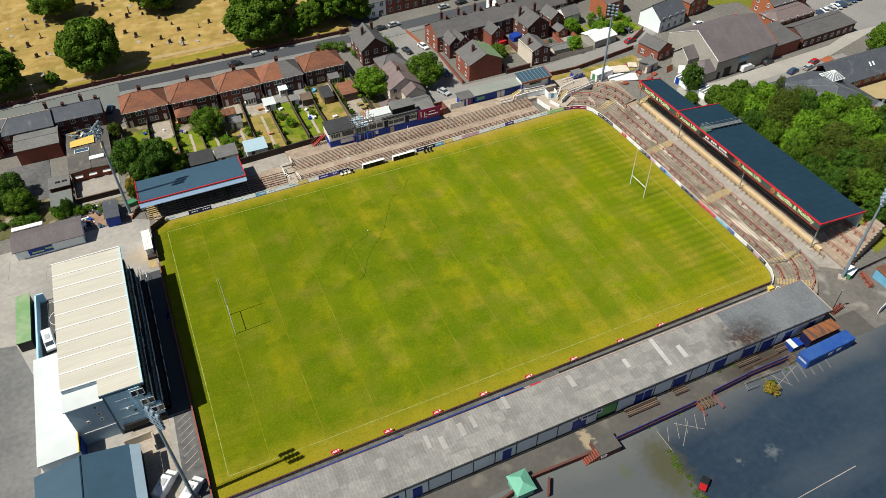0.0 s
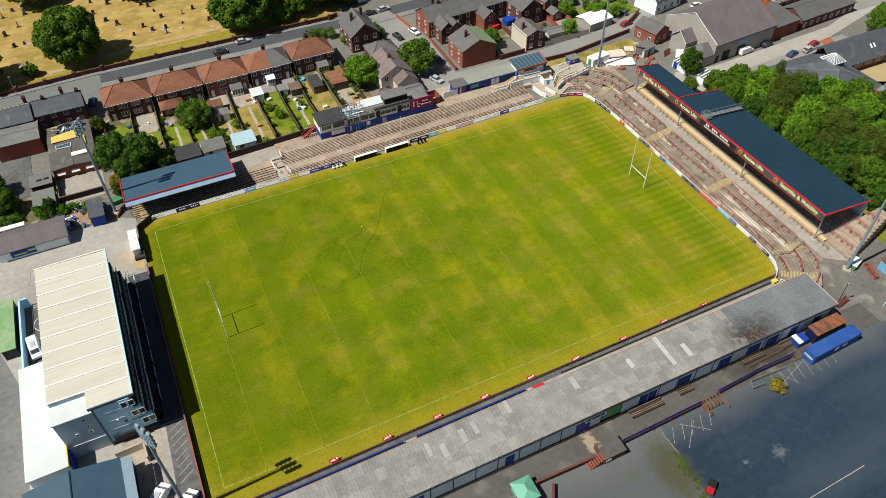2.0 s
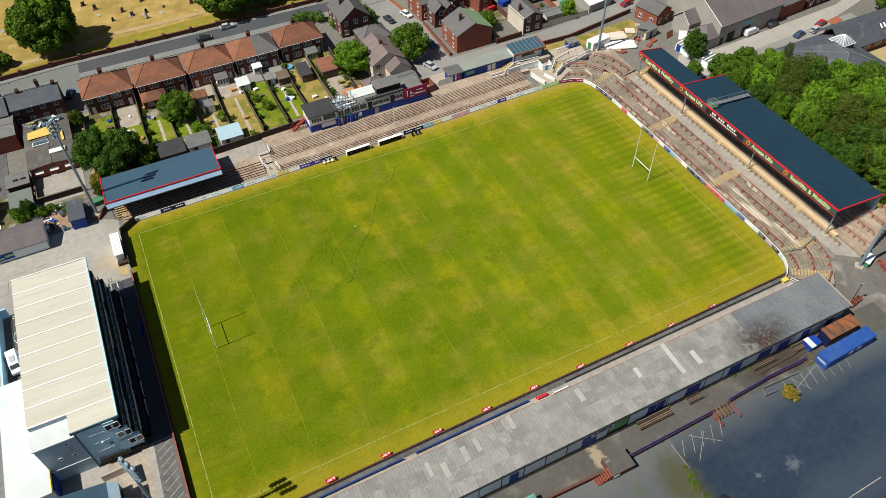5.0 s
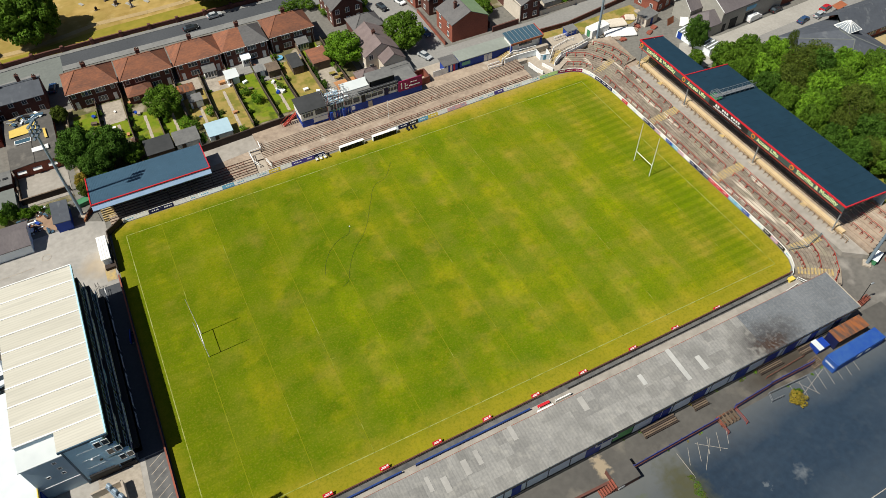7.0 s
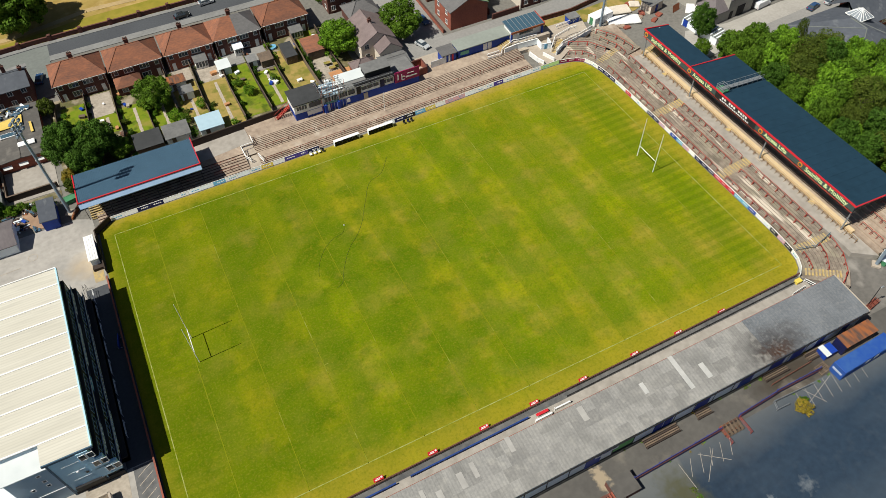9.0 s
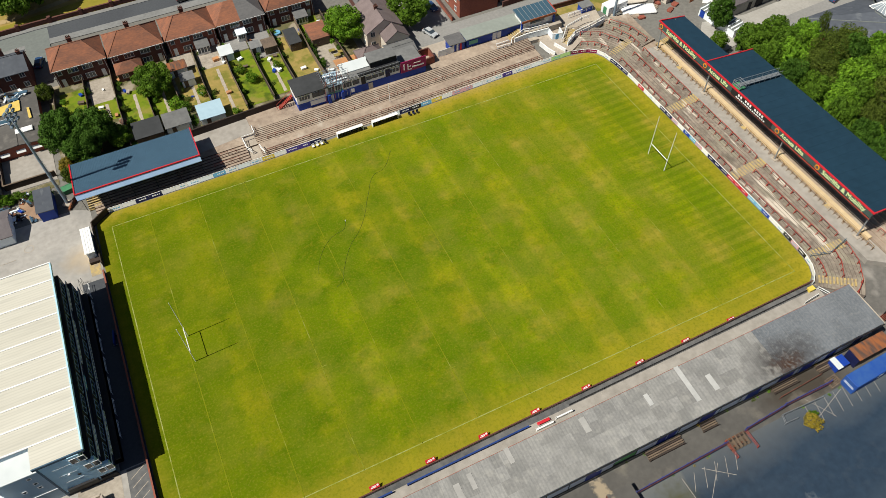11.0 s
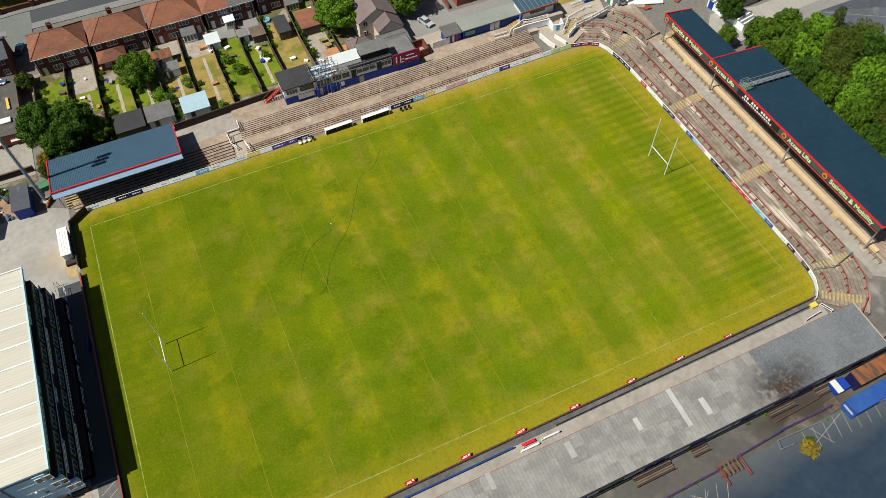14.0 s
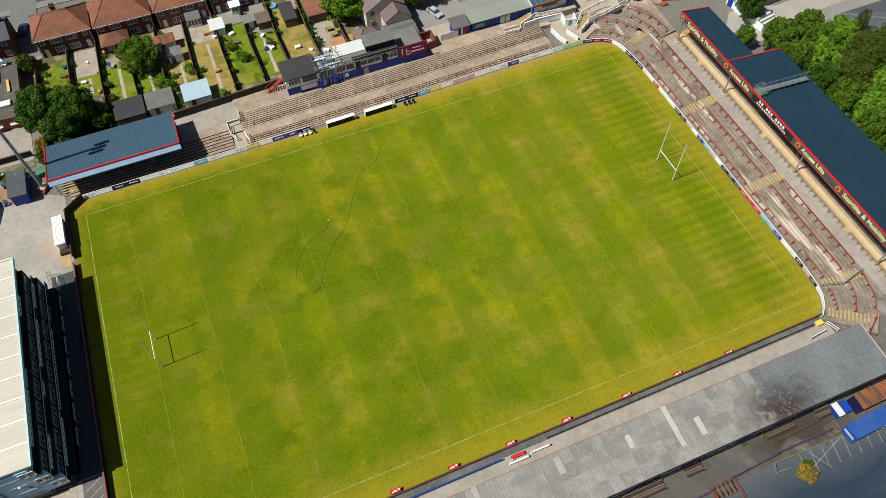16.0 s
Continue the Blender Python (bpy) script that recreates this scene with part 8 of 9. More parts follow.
for i, (x, y, r, h, mt) in enumerate(((56.4, 103.4, 5.4, 9.0, "leaf_bright"), (73.4, 103.2, 5.6, 9.8, "leaf"), (9.8, 104.8, 4.6, 7.4, "leaf"), (-11.4, 94.0, 5.2, 10.0, "leaf_dark"), (-5.2, 93.0, 5.2, 9.6, "leaf_dark"), (-8.2, 89.2, 3.6, 7.4, "leaf_dark"), (-12.8, 101.6, 2.6, 5.0, "leaf"), (-1.0, 91.0, 2.8, 4.6, "leaf"), (-39.6, 97.2, 3.6, 6.5, "leaf_dark"), (-37.4, 89.4, 3.8, 6.5, "leaf"), (-42.0, 93.0, 4.0, 6.5, "leaf_dark"), (-27.6, 84.4, 1.5, 4.6, "leaf_dark"), (-12.4, 86.6, 2.0, 4.2, "leaf_gold"))):
    tree(x, y, r, h, mt, i + 1, label="round bright green garden tree with full crown", group="garden trees", clear=0.03)
for i, (x, y, r, h, mt) in enumerate(((99.0, 106.5, 3.2, 5.6, "leaf"), (124.0, 101.8, 2.6, 5.0, "leaf_bright"), (130.0, 113.0, 3.0, 5.0, "leaf_bright"), (137.5, 108.5, 2.6, 4.6, "leaf_bright"), (143.5, 106.0, 2.2, 4.0, "leaf_bright"), (141.4, 66.4, 3.3, 9.4, "leaf_dark"), (135.2, 59.0, 2.4, 5.6, "leaf"), (-14.0, 113.5, 2.2, 4.4, "leaf_olive"), (-12.2, 83.6, 1.8, 4.5, "leaf_olive"))):
    tree(x, y, r, h, mt, i, label="small green tree between the houses", group="street trees", clear=0.05)
for i, (x, y) in enumerate(((52.8, 136.0), (55.2, 135.0), (57.4, 133.6), (50.4, 134.8), (70.8, 131.5), (71.5, 128.0), (69.8, 134.2))):
    bush(x, y, 2.4, 3.2, "leaf", i, label="large clipped green hedge shrub", group="street hedges")
# wood behind the covered stand
LEAVES = {"leaf_bright": "bright green", "leaf_olive": "olive brown-green", "leaf": "mid green", "leaf_dark": "dark green"}
CROWNS = {"leaf_bright": (0.34, 9000, 120, (0.08, 0.26)), "leaf_olive": (0.18, 14000, 70, (0.10, 0.34)), "leaf": (0.30, 9500, 95, (0.09, 0.27)), "leaf_dark": (0.26, 10000, 90, (0.09, 0.26))}


def wood_tree(i, mat, x, y, r, h):
    size, count, lobes, bumps = CROWNS[mat]
    t = tree(x, y, r, h, mat, i, label="dense woodland tree behind the covered stand, leaves " + LEAVES[mat], group="woodland trees", clear=0.02, size=size, count=count, lobes=lobes, bumps=bumps)
    t.matrix_basis = t.matrix_basis @ Matrix.Diagonal((random.uniform(0.88, 1.12), random.uniform(0.88, 1.12), 1, 1))


random.seed(11)
for mat, places in (("leaf_bright", ((142.8, 44.7, 4.4, 9.6), (151.5, 49.3, 4.4, 9.6), (162.1, 36.8, 4.4, 10.4), (150.2, 32.1, 5.0, 10.6), (142.4, 28.4, 4.2, 9.2), (164.0, 27.6, 4.4, 10.0), (140.8, 17.8, 3.2, 7.8), (159.1, 17.7, 4.0, 9.6))),
                    ("leaf_olive", ((157.0, 49.6, 1.7, 10.4), (158.8, 42.6, 5.0, 9.8), (145.8, 38.3, 5.0, 9.8), (152.8, 42.3, 4.8, 11.0), (151.4, 24.1, 5.2, 11.0), (145.2, 21.8, 3.6, 8.6), (153.4, 16.0, 5.4, 10.8), (143.0, 12.2, 3.8, 8.6))),
                    ("leaf", ((146.4, 27.6, 4.2, 9.6), (142.0, 55.4, 3.9, 7.4), (149.4, 56.4, 3.8, 7.2), (169.1, 33.5, 4.6, 9.6), (146.0, 9.0, 4.2, 9.0), (157.0, 33.0, 4.4, 9.4), (138.8, 50.0, 3.0, 6.4), (138.0, 24.0, 3.6, 11.0), (138.2, 33.0, 3.6, 11.2), (138.0, 46.4, 3.4, 10.4), (147.0, 49.0, 4.0, 9.0), (157.5, 24.0, 4.6, 10.2))),
                    ("leaf_dark", ((137.8, 38.6, 3.5, 10.8), (138.0, 12.4, 3.5, 10.6), (137.9, 18.0, 3.2, 10.4), (148.4, 16.4, 4.2, 9.8), (156.6, 39.6, 4.4, 10.2), (150.4, 3.5, 4.6, 9.0), (157.6, 9.0, 4.8, 9.6), (167.0, 20.5, 4.6, 9.4), (143.4, 2.0, 3.6, 7.4), (172.5, 26.0, 4.6, 9.4)))):
    for i, (x, y, r, h) in enumerate(places):
        wood_tree(i, mat, x, y, r, h)
for i, (x, y, r, h) in enumerate(((209.0, 60.5, 4.2, 7.0), (214, 63, 4.6, 7.5), (218, 59, 4.6, 7.5), (211, 54, 4.4, 7))):
    tree(x, y, r, h, "leaf", i, label="roadside green tree by the school", group="school trees", clear=0.1)
bush(88.2, -24.4, 2.0, 1.9, "leaf_gold", 0, label="yellow-green shrub growing through the tarmac", group="car park shrubs")
bush(89.2, -23.6, 0.9, 1.7, "leaf", 1, label="small dark green shrub", group="car park shrubs")
random.seed(3)
for i in range(44):
    bush(random.uniform(-46, -34.5) if i % 3 else random.uniform(-31, -17), random.uniform(81.5, 93) if i % 3 else random.uniform(82.5, 85.4), random.uniform(0.9, 2.2), random.uniform(1.0, 2.8), random.choice(["leaf", "leaf_dark", "leaf_dark", "leaf_bright"]), i, label="overgrown green shrub behind the cabin", group="overgrown shrubs")


for i in range(20):
    bush(random.uniform(136, 152), random.uniform(106, 121), random.uniform(1.0, 2.3), random.uniform(1.4, 3.6), random.choice(["leaf", "leaf_bright", "leaf_dark", "leaf_bright"]), i, label="overgrown green shrub behind the lane garages", group="overgrown shrubs")
for i in range(26):
    u, v = random.random(), random.random() ** 1.6
    bush(63.5 - v * 1.3, -26.5 - u * 11.0, random.uniform(0.4, 0.9), random.uniform(0.12, 0.3), random.choice(["leaf_olive", "leaf_olive", "leaf_dark", "leaf_olive"]), i, label="low mat of brown-green weeds in the tarmac", group="weed mats")
for i in range(22):
    bush(random.uniform(98.8, 122), random.uniform(108.6, 118.5), random.uniform(0.4, 1.0), random.uniform(0.5, 1.6), random.choice(["leaf", "leaf_bright", "leaf_olive"]), i, label="small green shrub in a back yard", group="yard shrubs")


# ---- back gardens ----
def plot(x0, y0, x1, y1, mat, z=0.05):
    lab = {"lawn": "green mown lawn of a back garden", "drylawn": "parched straw-coloured back lawn", "patio": "pale paved patio behind a house", "terracotta": "orange paved patio behind a house", "greyroad": "grey paved yard behind a house"}[mat]
    return slab("lawn" if "lawn" in mat else "patio", rect(x0, y0, x1, y1), z, mat, lab, "garden", 0.1)


for x0, y0, x1, y1, mt in ((-11.5, 104, -6.0, 114, "lawn"), (-5.0, 100, 0.3, 107, "lawn"), (-5.0, 107, 0.3, 116, "patio"), (1.3, 94, 7.0, 108, "lawn"), (7.6, 96, 13.4, 110, "lawn"), (14.2, 95, 20.0, 110, "drylawn"), (14.5, 111, 20, 116.5, "patio"),
                           (20.6, 89.5, 27.0, 108, "drylawn"), (21.0, 108, 27, 117, "patio"), (27.6, 90.5, 33.4, 111, "lawn"), (28, 111.5, 33.5, 117, "greyroad"), (34.0, 91.5, 39.6, 106, "lawn"), (34, 106.5, 39.5, 117, "greyroad"), (40.4, 92, 46.6, 112, "drylawn"), (47.4, 93, 53.0, 104, "patio"), (47.2, 108, 52.6, 117.5, "lawn"), (50.5, 92.2, 56.0, 97.5, "terracotta"), (59.5, 131, 69, 137, "lawn"), (68.5, 112, 72, 131, "lawn")):
    plot(x0, y0, x1, y1, mt, 0.062 if mt == "terracotta" else 0.05)
bm = bmesh.new()
for x, y0, y1 in ((24.3, 90.5, 107.5), (4.4, 94.5, 107.0), (17.4, 95.5, 109.0), (36.8, 92.0, 105.5), (-2.0, 100.5, 106.5), (10.6, 96.5, 108.0)):
    for k in range(int((y1 - y0) / 1.1)):
        add_box(bm, x - 0.38 + 0.05 * (k % 3), x + 0.38, y0 + k * 1.1, y0 + k * 1.1 + 1.07, 0.0, 0.075 + 0.004 * (k % 2))
tagged(part("garden_paths", bm, "pale_concrete"), "narrow paths of pale stepping flags across the lawns", "path", kind="structure")
random.seed(8)
for i, x in enumerate((-12.5, -5.6, 0.8, 7.4, 13.8, 20.3, 27.2, 33.7, 39.9, 47.0, 54.0)):
    y0 = 87.2 + 0.06 * (x + 12)
    wall_run("garden_fence", [(x, y0), (x - 0.3, 102), (x + 0.1, 116.8)], 1.5, 0.1, "wood_dark" if i % 3 else "wood", "wood", "weathered timber garden fence between lawns", 0.0, "fence")
for x0, y0, w, d, mt, h in ((2.2, 88.4, 5.8, 5.0, "felt", 2.2), (8.8, 89.0, 5.4, 4.4, "panel", 2.1), (16.4, 88.4, 5.4, 4.6, "sky_blue", 2.1), (42.6, 105.2, 2.8, 5.6, "felt", 2.2), (36.6, 106.8, 3.0, 3.0, "wood", 2.0), (48.0, 104.4, 4.6, 6.0, "tile_red", 2.2), (26.2, 108.6, 3.0, 3.2, "green_mat", 2.0), (13.8, 108.2, 4.0, 2.6, "rust", 2.1), (15.5, 103.5, 3.0, 2.4, "panel", 2.0), (33.6, 108.2, 2.2, 2.2, "panel", 1.9)):
    t = thing("garden_shed", "small garden shed with shallow sheet roof", "shed", pose(x0, y0, 0), "garden sheds")
    part("wall", box((0, w, 0, d, 0, h)), "wood" if mt in ("felt", "wood", "tile_red") else "panel", t)
    m_ = {"panel": "felt", "felt": "black_felt", "green_mat": "ice_roof"}.get(mt, mt)
    if mt == "sky_blue":
        m_ = material("pale_blue_sheet", (0.38, 0.52, 0.60), (0.32, 0.45, 0.53), 1, 0.3, rough=0.6)
    part("roof", plate((-0.2, -0.2, h + 0.12), (w + 0.2, -0.2, h + 0.12), (w + 0.2, d + 0.2, h + 0.5), (-0.2, d + 0.2, h + 0.5), 0.1), m_, t)
    add_door(t, face(w * 0.3, 0, 0, SOUTH), 0.9, 1.9, "wood")
for i in range(150):
    x = random.choice((-12.2, -6.0, 0.9, 7.6, 14.0, 20.2, 27.4, 33.6, 40.0, 47.2, 53.6)) + random.uniform(-0.2, 1.4)
    bush(x, random.uniform(89, 115), random.uniform(0.35, 1.15), random.uniform(0.5, 1.9), random.choice(["leaf", "leaf_bright", "leaf_dark", "leaf_olive"]), i)
for i in range(7):
    bush(47.6 + random.uniform(-0.3, 0.3), 96 + i * 1.6, 0.7, 1.9, "leaf_dark", i, label="tall clipped conifer hedge along a garden", group="conifer hedge")
for i, (x, y, r, h) in enumerate(((30.6, 98.5, 1.9, 3.2), (29.2, 103, 1.5, 2.4), (19.0, 99.0, 1.7, 3.0), (37.6, 101.0, 1.4, 2.2), (12.5, 97.5, 2.2, 3.2), (14.5, 95.6, 1.8, 2.6), (24.4, 89.6, 1.2, 1.8), (60, 128, 2.2, 3))):
    bush(x, y, r, h, "leaf" if i % 2 else "leaf_bright", i)
for i in range(46):
    x, y = random.uniform(-12, 54), random.uniform(90, 116)
    mt = random.choice(["white", "patio", "terracotta", "blue", "wood", "panel", "rust"])
    t = thing(random.choice(["planter", "garden_bench", "storage_box"]), "small " + {"white": "white", "patio": "pale stone", "terracotta": "terracotta", "blue": "blue", "wood": "wooden", "panel": "pale grey", "rust": "rusty"}[mt] + " garden container on the paving", "garden item", pose(x, y, 0.05, 0, 0, random.uniform(0, 180)), "garden clutter")
    s = random.uniform(0.3, 0.8)
    part("tub", rbox(-s, s, -s * 0.6, s * 0.6, 0, s * 0.9, 0.06), mt, t)
    part("rim", box((-s * 1.08, s * 1.08, -s * 0.68, s * 0.68, s * 0.9, s * 0.98)), mt, t)
t = thing("paddling_pool", "round blue paddling pool on the patio", "paddling pool", pose(41.5, 114.0, 0.05))
part("wall", tubes(((0, 0, 0), (0, 0, 0.45), 1.0), sides=18), "sky_blue", t)
for x, y in ((51.5, 100.5), (53.4, 99.2), (52.0, 98.2)):
    t = thing("garden_table", "pale wooden garden table on a patio", "table", pose(x, y, 0.05), "garden tables")
    part("tabletop", rbox(-0.8, 0.8, -0.5, 0.5, 0.7, 0.78, 0.02), "drylawn", t)
    for sx in (-0.7, 0.7):
        for sy in (-0.4, 0.4):
            part("leg", box((sx - 0.04, sx + 0.04, sy - 0.04, sy + 0.04, 0, 0.7)), "wood", t)
wall_run("street_wall", [(83.6, 99), (83.8, 108), (84.0, 117.5)], 1.0, 0.3, "brick", "brick_dark", "red brick garden wall along the side street")
wall_run("lane_wall", [(98, 98.6), (106.5, 98.8)], 1.4, 0.3, "brick_dark", "brick_dark", "dark brick lane wall")
wall_run("lane_wall", [(114, 99.6), (130, 99.9)], 1.5, 0.25, "render_cream", "wood", "pale boarded lane fence")
wall_run("lane_wall", [(99.5, 92.2), (118, 91.4), (142, 95.2)], 1.2, 0.25, "brick_dark", "brick_dark", "dark stone wall between lane and ground")
wall_run("house_wall", [(80.6, 137), (82.2, 124)], 0.9, 0.25, "brick_orange", "brick_orange", "orange brick wall by the terrace end")
wall_run("yard_wall", [(144, 99), (152, 104)], 1.4, 0.25, "brick", "brick_dark", "red brick yard wall")
wall_run("yard_wall", [(147.5, 79.4), (150.2, 76), (151, 70)], 1.8, 0.25, "brick", "brick_dark", "red brick yard wall near the hall")
ls = thing("store_shed", "long low shed with ribbed pale grey roof and blue end doors", "shed", pose(142.6, 61.4, 0, 0, 0, 8), "stores behind the stand")
part("wall", box((0, 3.6, 0, 11.6, 0, 2.1)), "panel", ls)
part("roof", plate((-0.2, -0.2, 2.2), (3.8, -0.2, 2.5), (3.8, 11.8, 2.5), (-0.2, 11.8, 2.2), 0.1), "pale_tarmac", ls)
for i in range(12):
    part("roof_rib", plate((-0.22, i * 1.0, 2.27), (3.82, i * 1.0, 2.57), (3.82, i * 1.0 + 0.32, 2.57), (-0.22, i * 1.0 + 0.32, 2.27), 0.06), "panel", ls)
for p, q in ((0.5, 1.5), (2.0, 3.0)):
    part("door", box((p, q, -0.06, 0.0, 0.05, 1.95)), "blue" if p > 1 else "white", ls)
part("end_door", box((-0.06, 0.0, 9.8, 11.2, 0.05, 1.95)), "blue", ls)
t = thing("sheet_screen", "white sheet screen leaning beside the yard", "screen", pose(145.2, 76.6, 0, 0, 0, -32))
part("sheet", plate((0, 0, 0.1), (3.6, 0, 0.1), (3.6, 1.2, 2.2), (0, 1.2, 2.2), 0.08), "white", t)
t = thing("board_screen", "red-brown boarded screen beside the yard", "screen", pose(142.4, 78.2, 0, 0, 0, 14))
part("board", plate((0, 0, 0.05), (2.8, 0, 0.05), (2.8, 0.5, 1.9), (0, 0.5, 1.9), 0.08), "brick_orange", t)
for x, y, w, d, mt in ((136.5, 80.5, 5.0, 3.4, "felt"),):
    t = thing("store_hut", "small sheet-roofed store behind the stand", "hut", pose(x, y, 0, 0, 0, 14), "stores behind the stand")
    part("wall", box((0, w, 0, d, 0, 2.3)), "render_cream", t)
    part("roof", plate((-0.2, -0.2, 2.5), (w + 0.2, -0.2, 2.5), (w + 0.2, d + 0.2, 2.8), (-0.2, d + 0.2, 2.8), 0.12), mt, t)
    add_door(t, face(w / 2, 0, 0, SOUTH), 1.0, 2.0, "blue")


# ---- gravestones ----
random.seed(21)
stones = []
for k in range(3):
    bm = rbox(-0.42, 0.42, -0.12, 0.12, 0.18, 1.05, 0.05) if k < 2 else tubes(((0, 0, 0.18), (0, 0, 1.9), 0.2, 0.12), sides=6)
    if k == 1:
        add_tube(bm, (0, -0.12, 1.0), (0, 0.12, 1.0), 0.42, 0.42, 10)
    b = rbox(-0.6, 0.6, -0.3, 0.3, 0, 0.2, 0.03)
    meshes = []
    for nm, q in (("headstone", bm), ("plinth", b)):
        me = bpy.data.meshes.new(nm)
        q.to_mesh(me)
        q.free()
        me.materials.append(M["stone"])
        meshes.append(me)
    stones.append(meshes)
slab_me = part("ledger_slab", rbox(-0.45, 0.45, -0.95, 0.95, 0, 0.16, 0.03), "render_grey")
kerb_me = slab_me.data
bpy.data.objects.remove(slab_me)
for k in range(34):
    x, y = random.uniform(-60, 62), random.uniform(157.5, 205)
    if 2 < x < 30 and random.random() < 0.5:
        y = random.uniform(157.5, 166)
    t = thing("grave_slab", "pale flat stone grave slab in dry grass", "gravestone", pose(x, y, 0.05, 0, 0, random.uniform(-15, 15) + 20), "grave slabs")
    share("ledger_slab", kerb_me, t)
for row in range(12):
    y = 158.5 + row * 4.2
    x = -62 + random.uniform(0, 4)
    while x < 64:
        if random.random() < 0.27 and not (x > 26 and y < 162 and x > 26 and x < 46):
            k = random.choice((0, 0, 0, 1, 1, 2))
            s = random.uniform(0.75, 1.35)
            t = thing("gravestone", "weathered dark upright gravestone in dry grass", "gravestone", pose(x, y + random.uniform(-1.2, 1.2), 0.05, random.uniform(-5, 5), 0, random.uniform(-20, 20) + 20) @ Matrix.Scale(s, 4), "gravestones")
            share("headstone", stones[k][0], t)
            share("plinth", stones[k][1], t)
        x += random.uniform(2.0, 5.0)


# ---- vehicles ----
_cars = {}


def car_meshes(paint, van):
    key = (paint, van)
    if key in _cars:
        return _cars[key]
    if van:
        prof = [(-2.6, 0.35), (2.45, 0.35), (2.6, 0.6), (2.55, 1.05), (1.75, 1.25), (1.15, 1.95), (-2.45, 2.05), (-2.6, 1.9)]
        glass_p = [(1.72, 1.27), (1.2, 1.86), (0.75, 1.9), (0.75, 1.28)]
        w, top = 0.98, 0.9
    else:
        prof = [(-2.1, 0.32), (2.05, 0.32), (2.15, 0.55), (2.05, 0.78), (1.05, 0.92), (-1.55, 0.95), (-2.1, 0.9), (-2.18, 0.6)]
        glass_p = None
        w, top = 0.88, 1.0

    def loft(points, width, narrow, name, mat):
        bm = bmesh.new()
        zmax = max(p[1] for p in points)
        zmin = min(p[1] for p in points)
        L, R = [], []
        for x, z in points:
            k = width * (1 - (1 - narrow) * max(0, (z - zmin) / (zmax - zmin)))
            L.append(bm.verts.new((x, k, z)))
            R.append(bm.verts.new((x, -k, z)))
        bm.faces.new(L[::-1])
        bm.faces.new(R)
        n = len(points)
        for i in range(n):
            bm.faces.new((L[i], L[(i + 1) % n], R[(i + 1) % n], R[i]))
        bmesh.ops.recalc_face_normals(bm, faces=bm.faces[:])
        bmesh.ops.bevel(bm, geom=bm.edges[:], offset=0.05, segments=2, affect="EDGES")
        me = bpy.data.meshes.new(name)
        bm.to_mesh(me)
        bm.free()
        me.materials.append(M[mat])
        return me

    def keep(bm, name, mat):
        me = bpy.data.meshes.new(name)
        bm.to_mesh(me)
        bm.free()
        me.materials.append(M[mat])
        return me

    out = {"body": loft(prof, w, 0.93 if not van else 0.9, "body", paint)}
    if van:
        out["windscreen"] = loft([(1.78, 1.24), (1.22, 1.9), (1.14, 1.92), (1.62, 1.2)], 0.82, 0.95, "windscreen", "glass")
        out["roof_vent"] = keep(rbox(-0.9, 0.5, -0.45, 0.45, 2.0, 2.1, 0.03), "roof_vent", "car_silver")
    else:
        out["cabin_glass"] = loft([(1.1, 0.9), (0.35, 1.36), (-1.25, 1.38), (-1.85, 0.93)], 0.82, 0.76, "cabin_glass", "glass")
        out["roof"] = loft([(0.42, 1.36), (0.3, 1.43), (-1.15, 1.44), (-1.3, 1.36)], 0.63, 0.92, "roof", paint)
    out["tyre"] = keep(tubes(((0, -0.11, 0), (0, 0.11, 0), 0.33), sides=14), "wheel", "rubber")
    out["rim"] = keep(tubes(((0, -0.125, 0), (0, 0.125, 0), 0.2), sides=10), "rim", "steel")
    out["lampf"] = keep(rbox(-0.06, 0.06, -0.2, 0.2, -0.07, 0.07, 0.02), "headlight", "headlight")
    out["lampr"] = keep(rbox(-0.06, 0.06, -0.16, 0.16, -0.1, 0.1, 0.02), "tail_light", "taillight")
    _cars[key] = out
    return out


COLOUR = {"car_white": "white", "car_silver": "silver", "car_black": "black", "car_blue": "dark blue", "car_red": "red", "car_grey": "dark grey"}


def car(x, y, turn, paint="car_silver", van=False, z=0.0, where="parked at the kerb"):
    k = car_meshes(paint, van)
    t = thing("van" if van else "car", f"{COLOUR[paint]} {'panel van' if van else 'hatchback car'} {where}", "van" if van else "car", pose(x, y, z, 0, 0, turn), "parked vehicles")
    share("body", k["body"], t)
    if van:
        share("windscreen", k["windscreen"], t)
        share("roof_vent", k["roof_vent"], t)
    else:
        share("cabin_glass", k["cabin_glass"], t)
        share("roof", k["roof"], t)
    ax = 1.65 if van else 1.3
    for sx in (-ax, ax):
        for sy in (-0.8, 0.8):
            wl = share("wheel", k["tyre"], t, m=pose(sx, sy * (1.08 if van else 1.0), 0.33))
            share("rim", k["rim"], wl)
    for sy in (-0.6, 0.6):
        share("headlight", k["lampf"], t, m=pose(2.52 if van else 2.08, sy, 0.68))
        share("tail_light", k["lampr"], t, m=pose(-2.58 if van else -2.13, sy, 0.75))
    return t


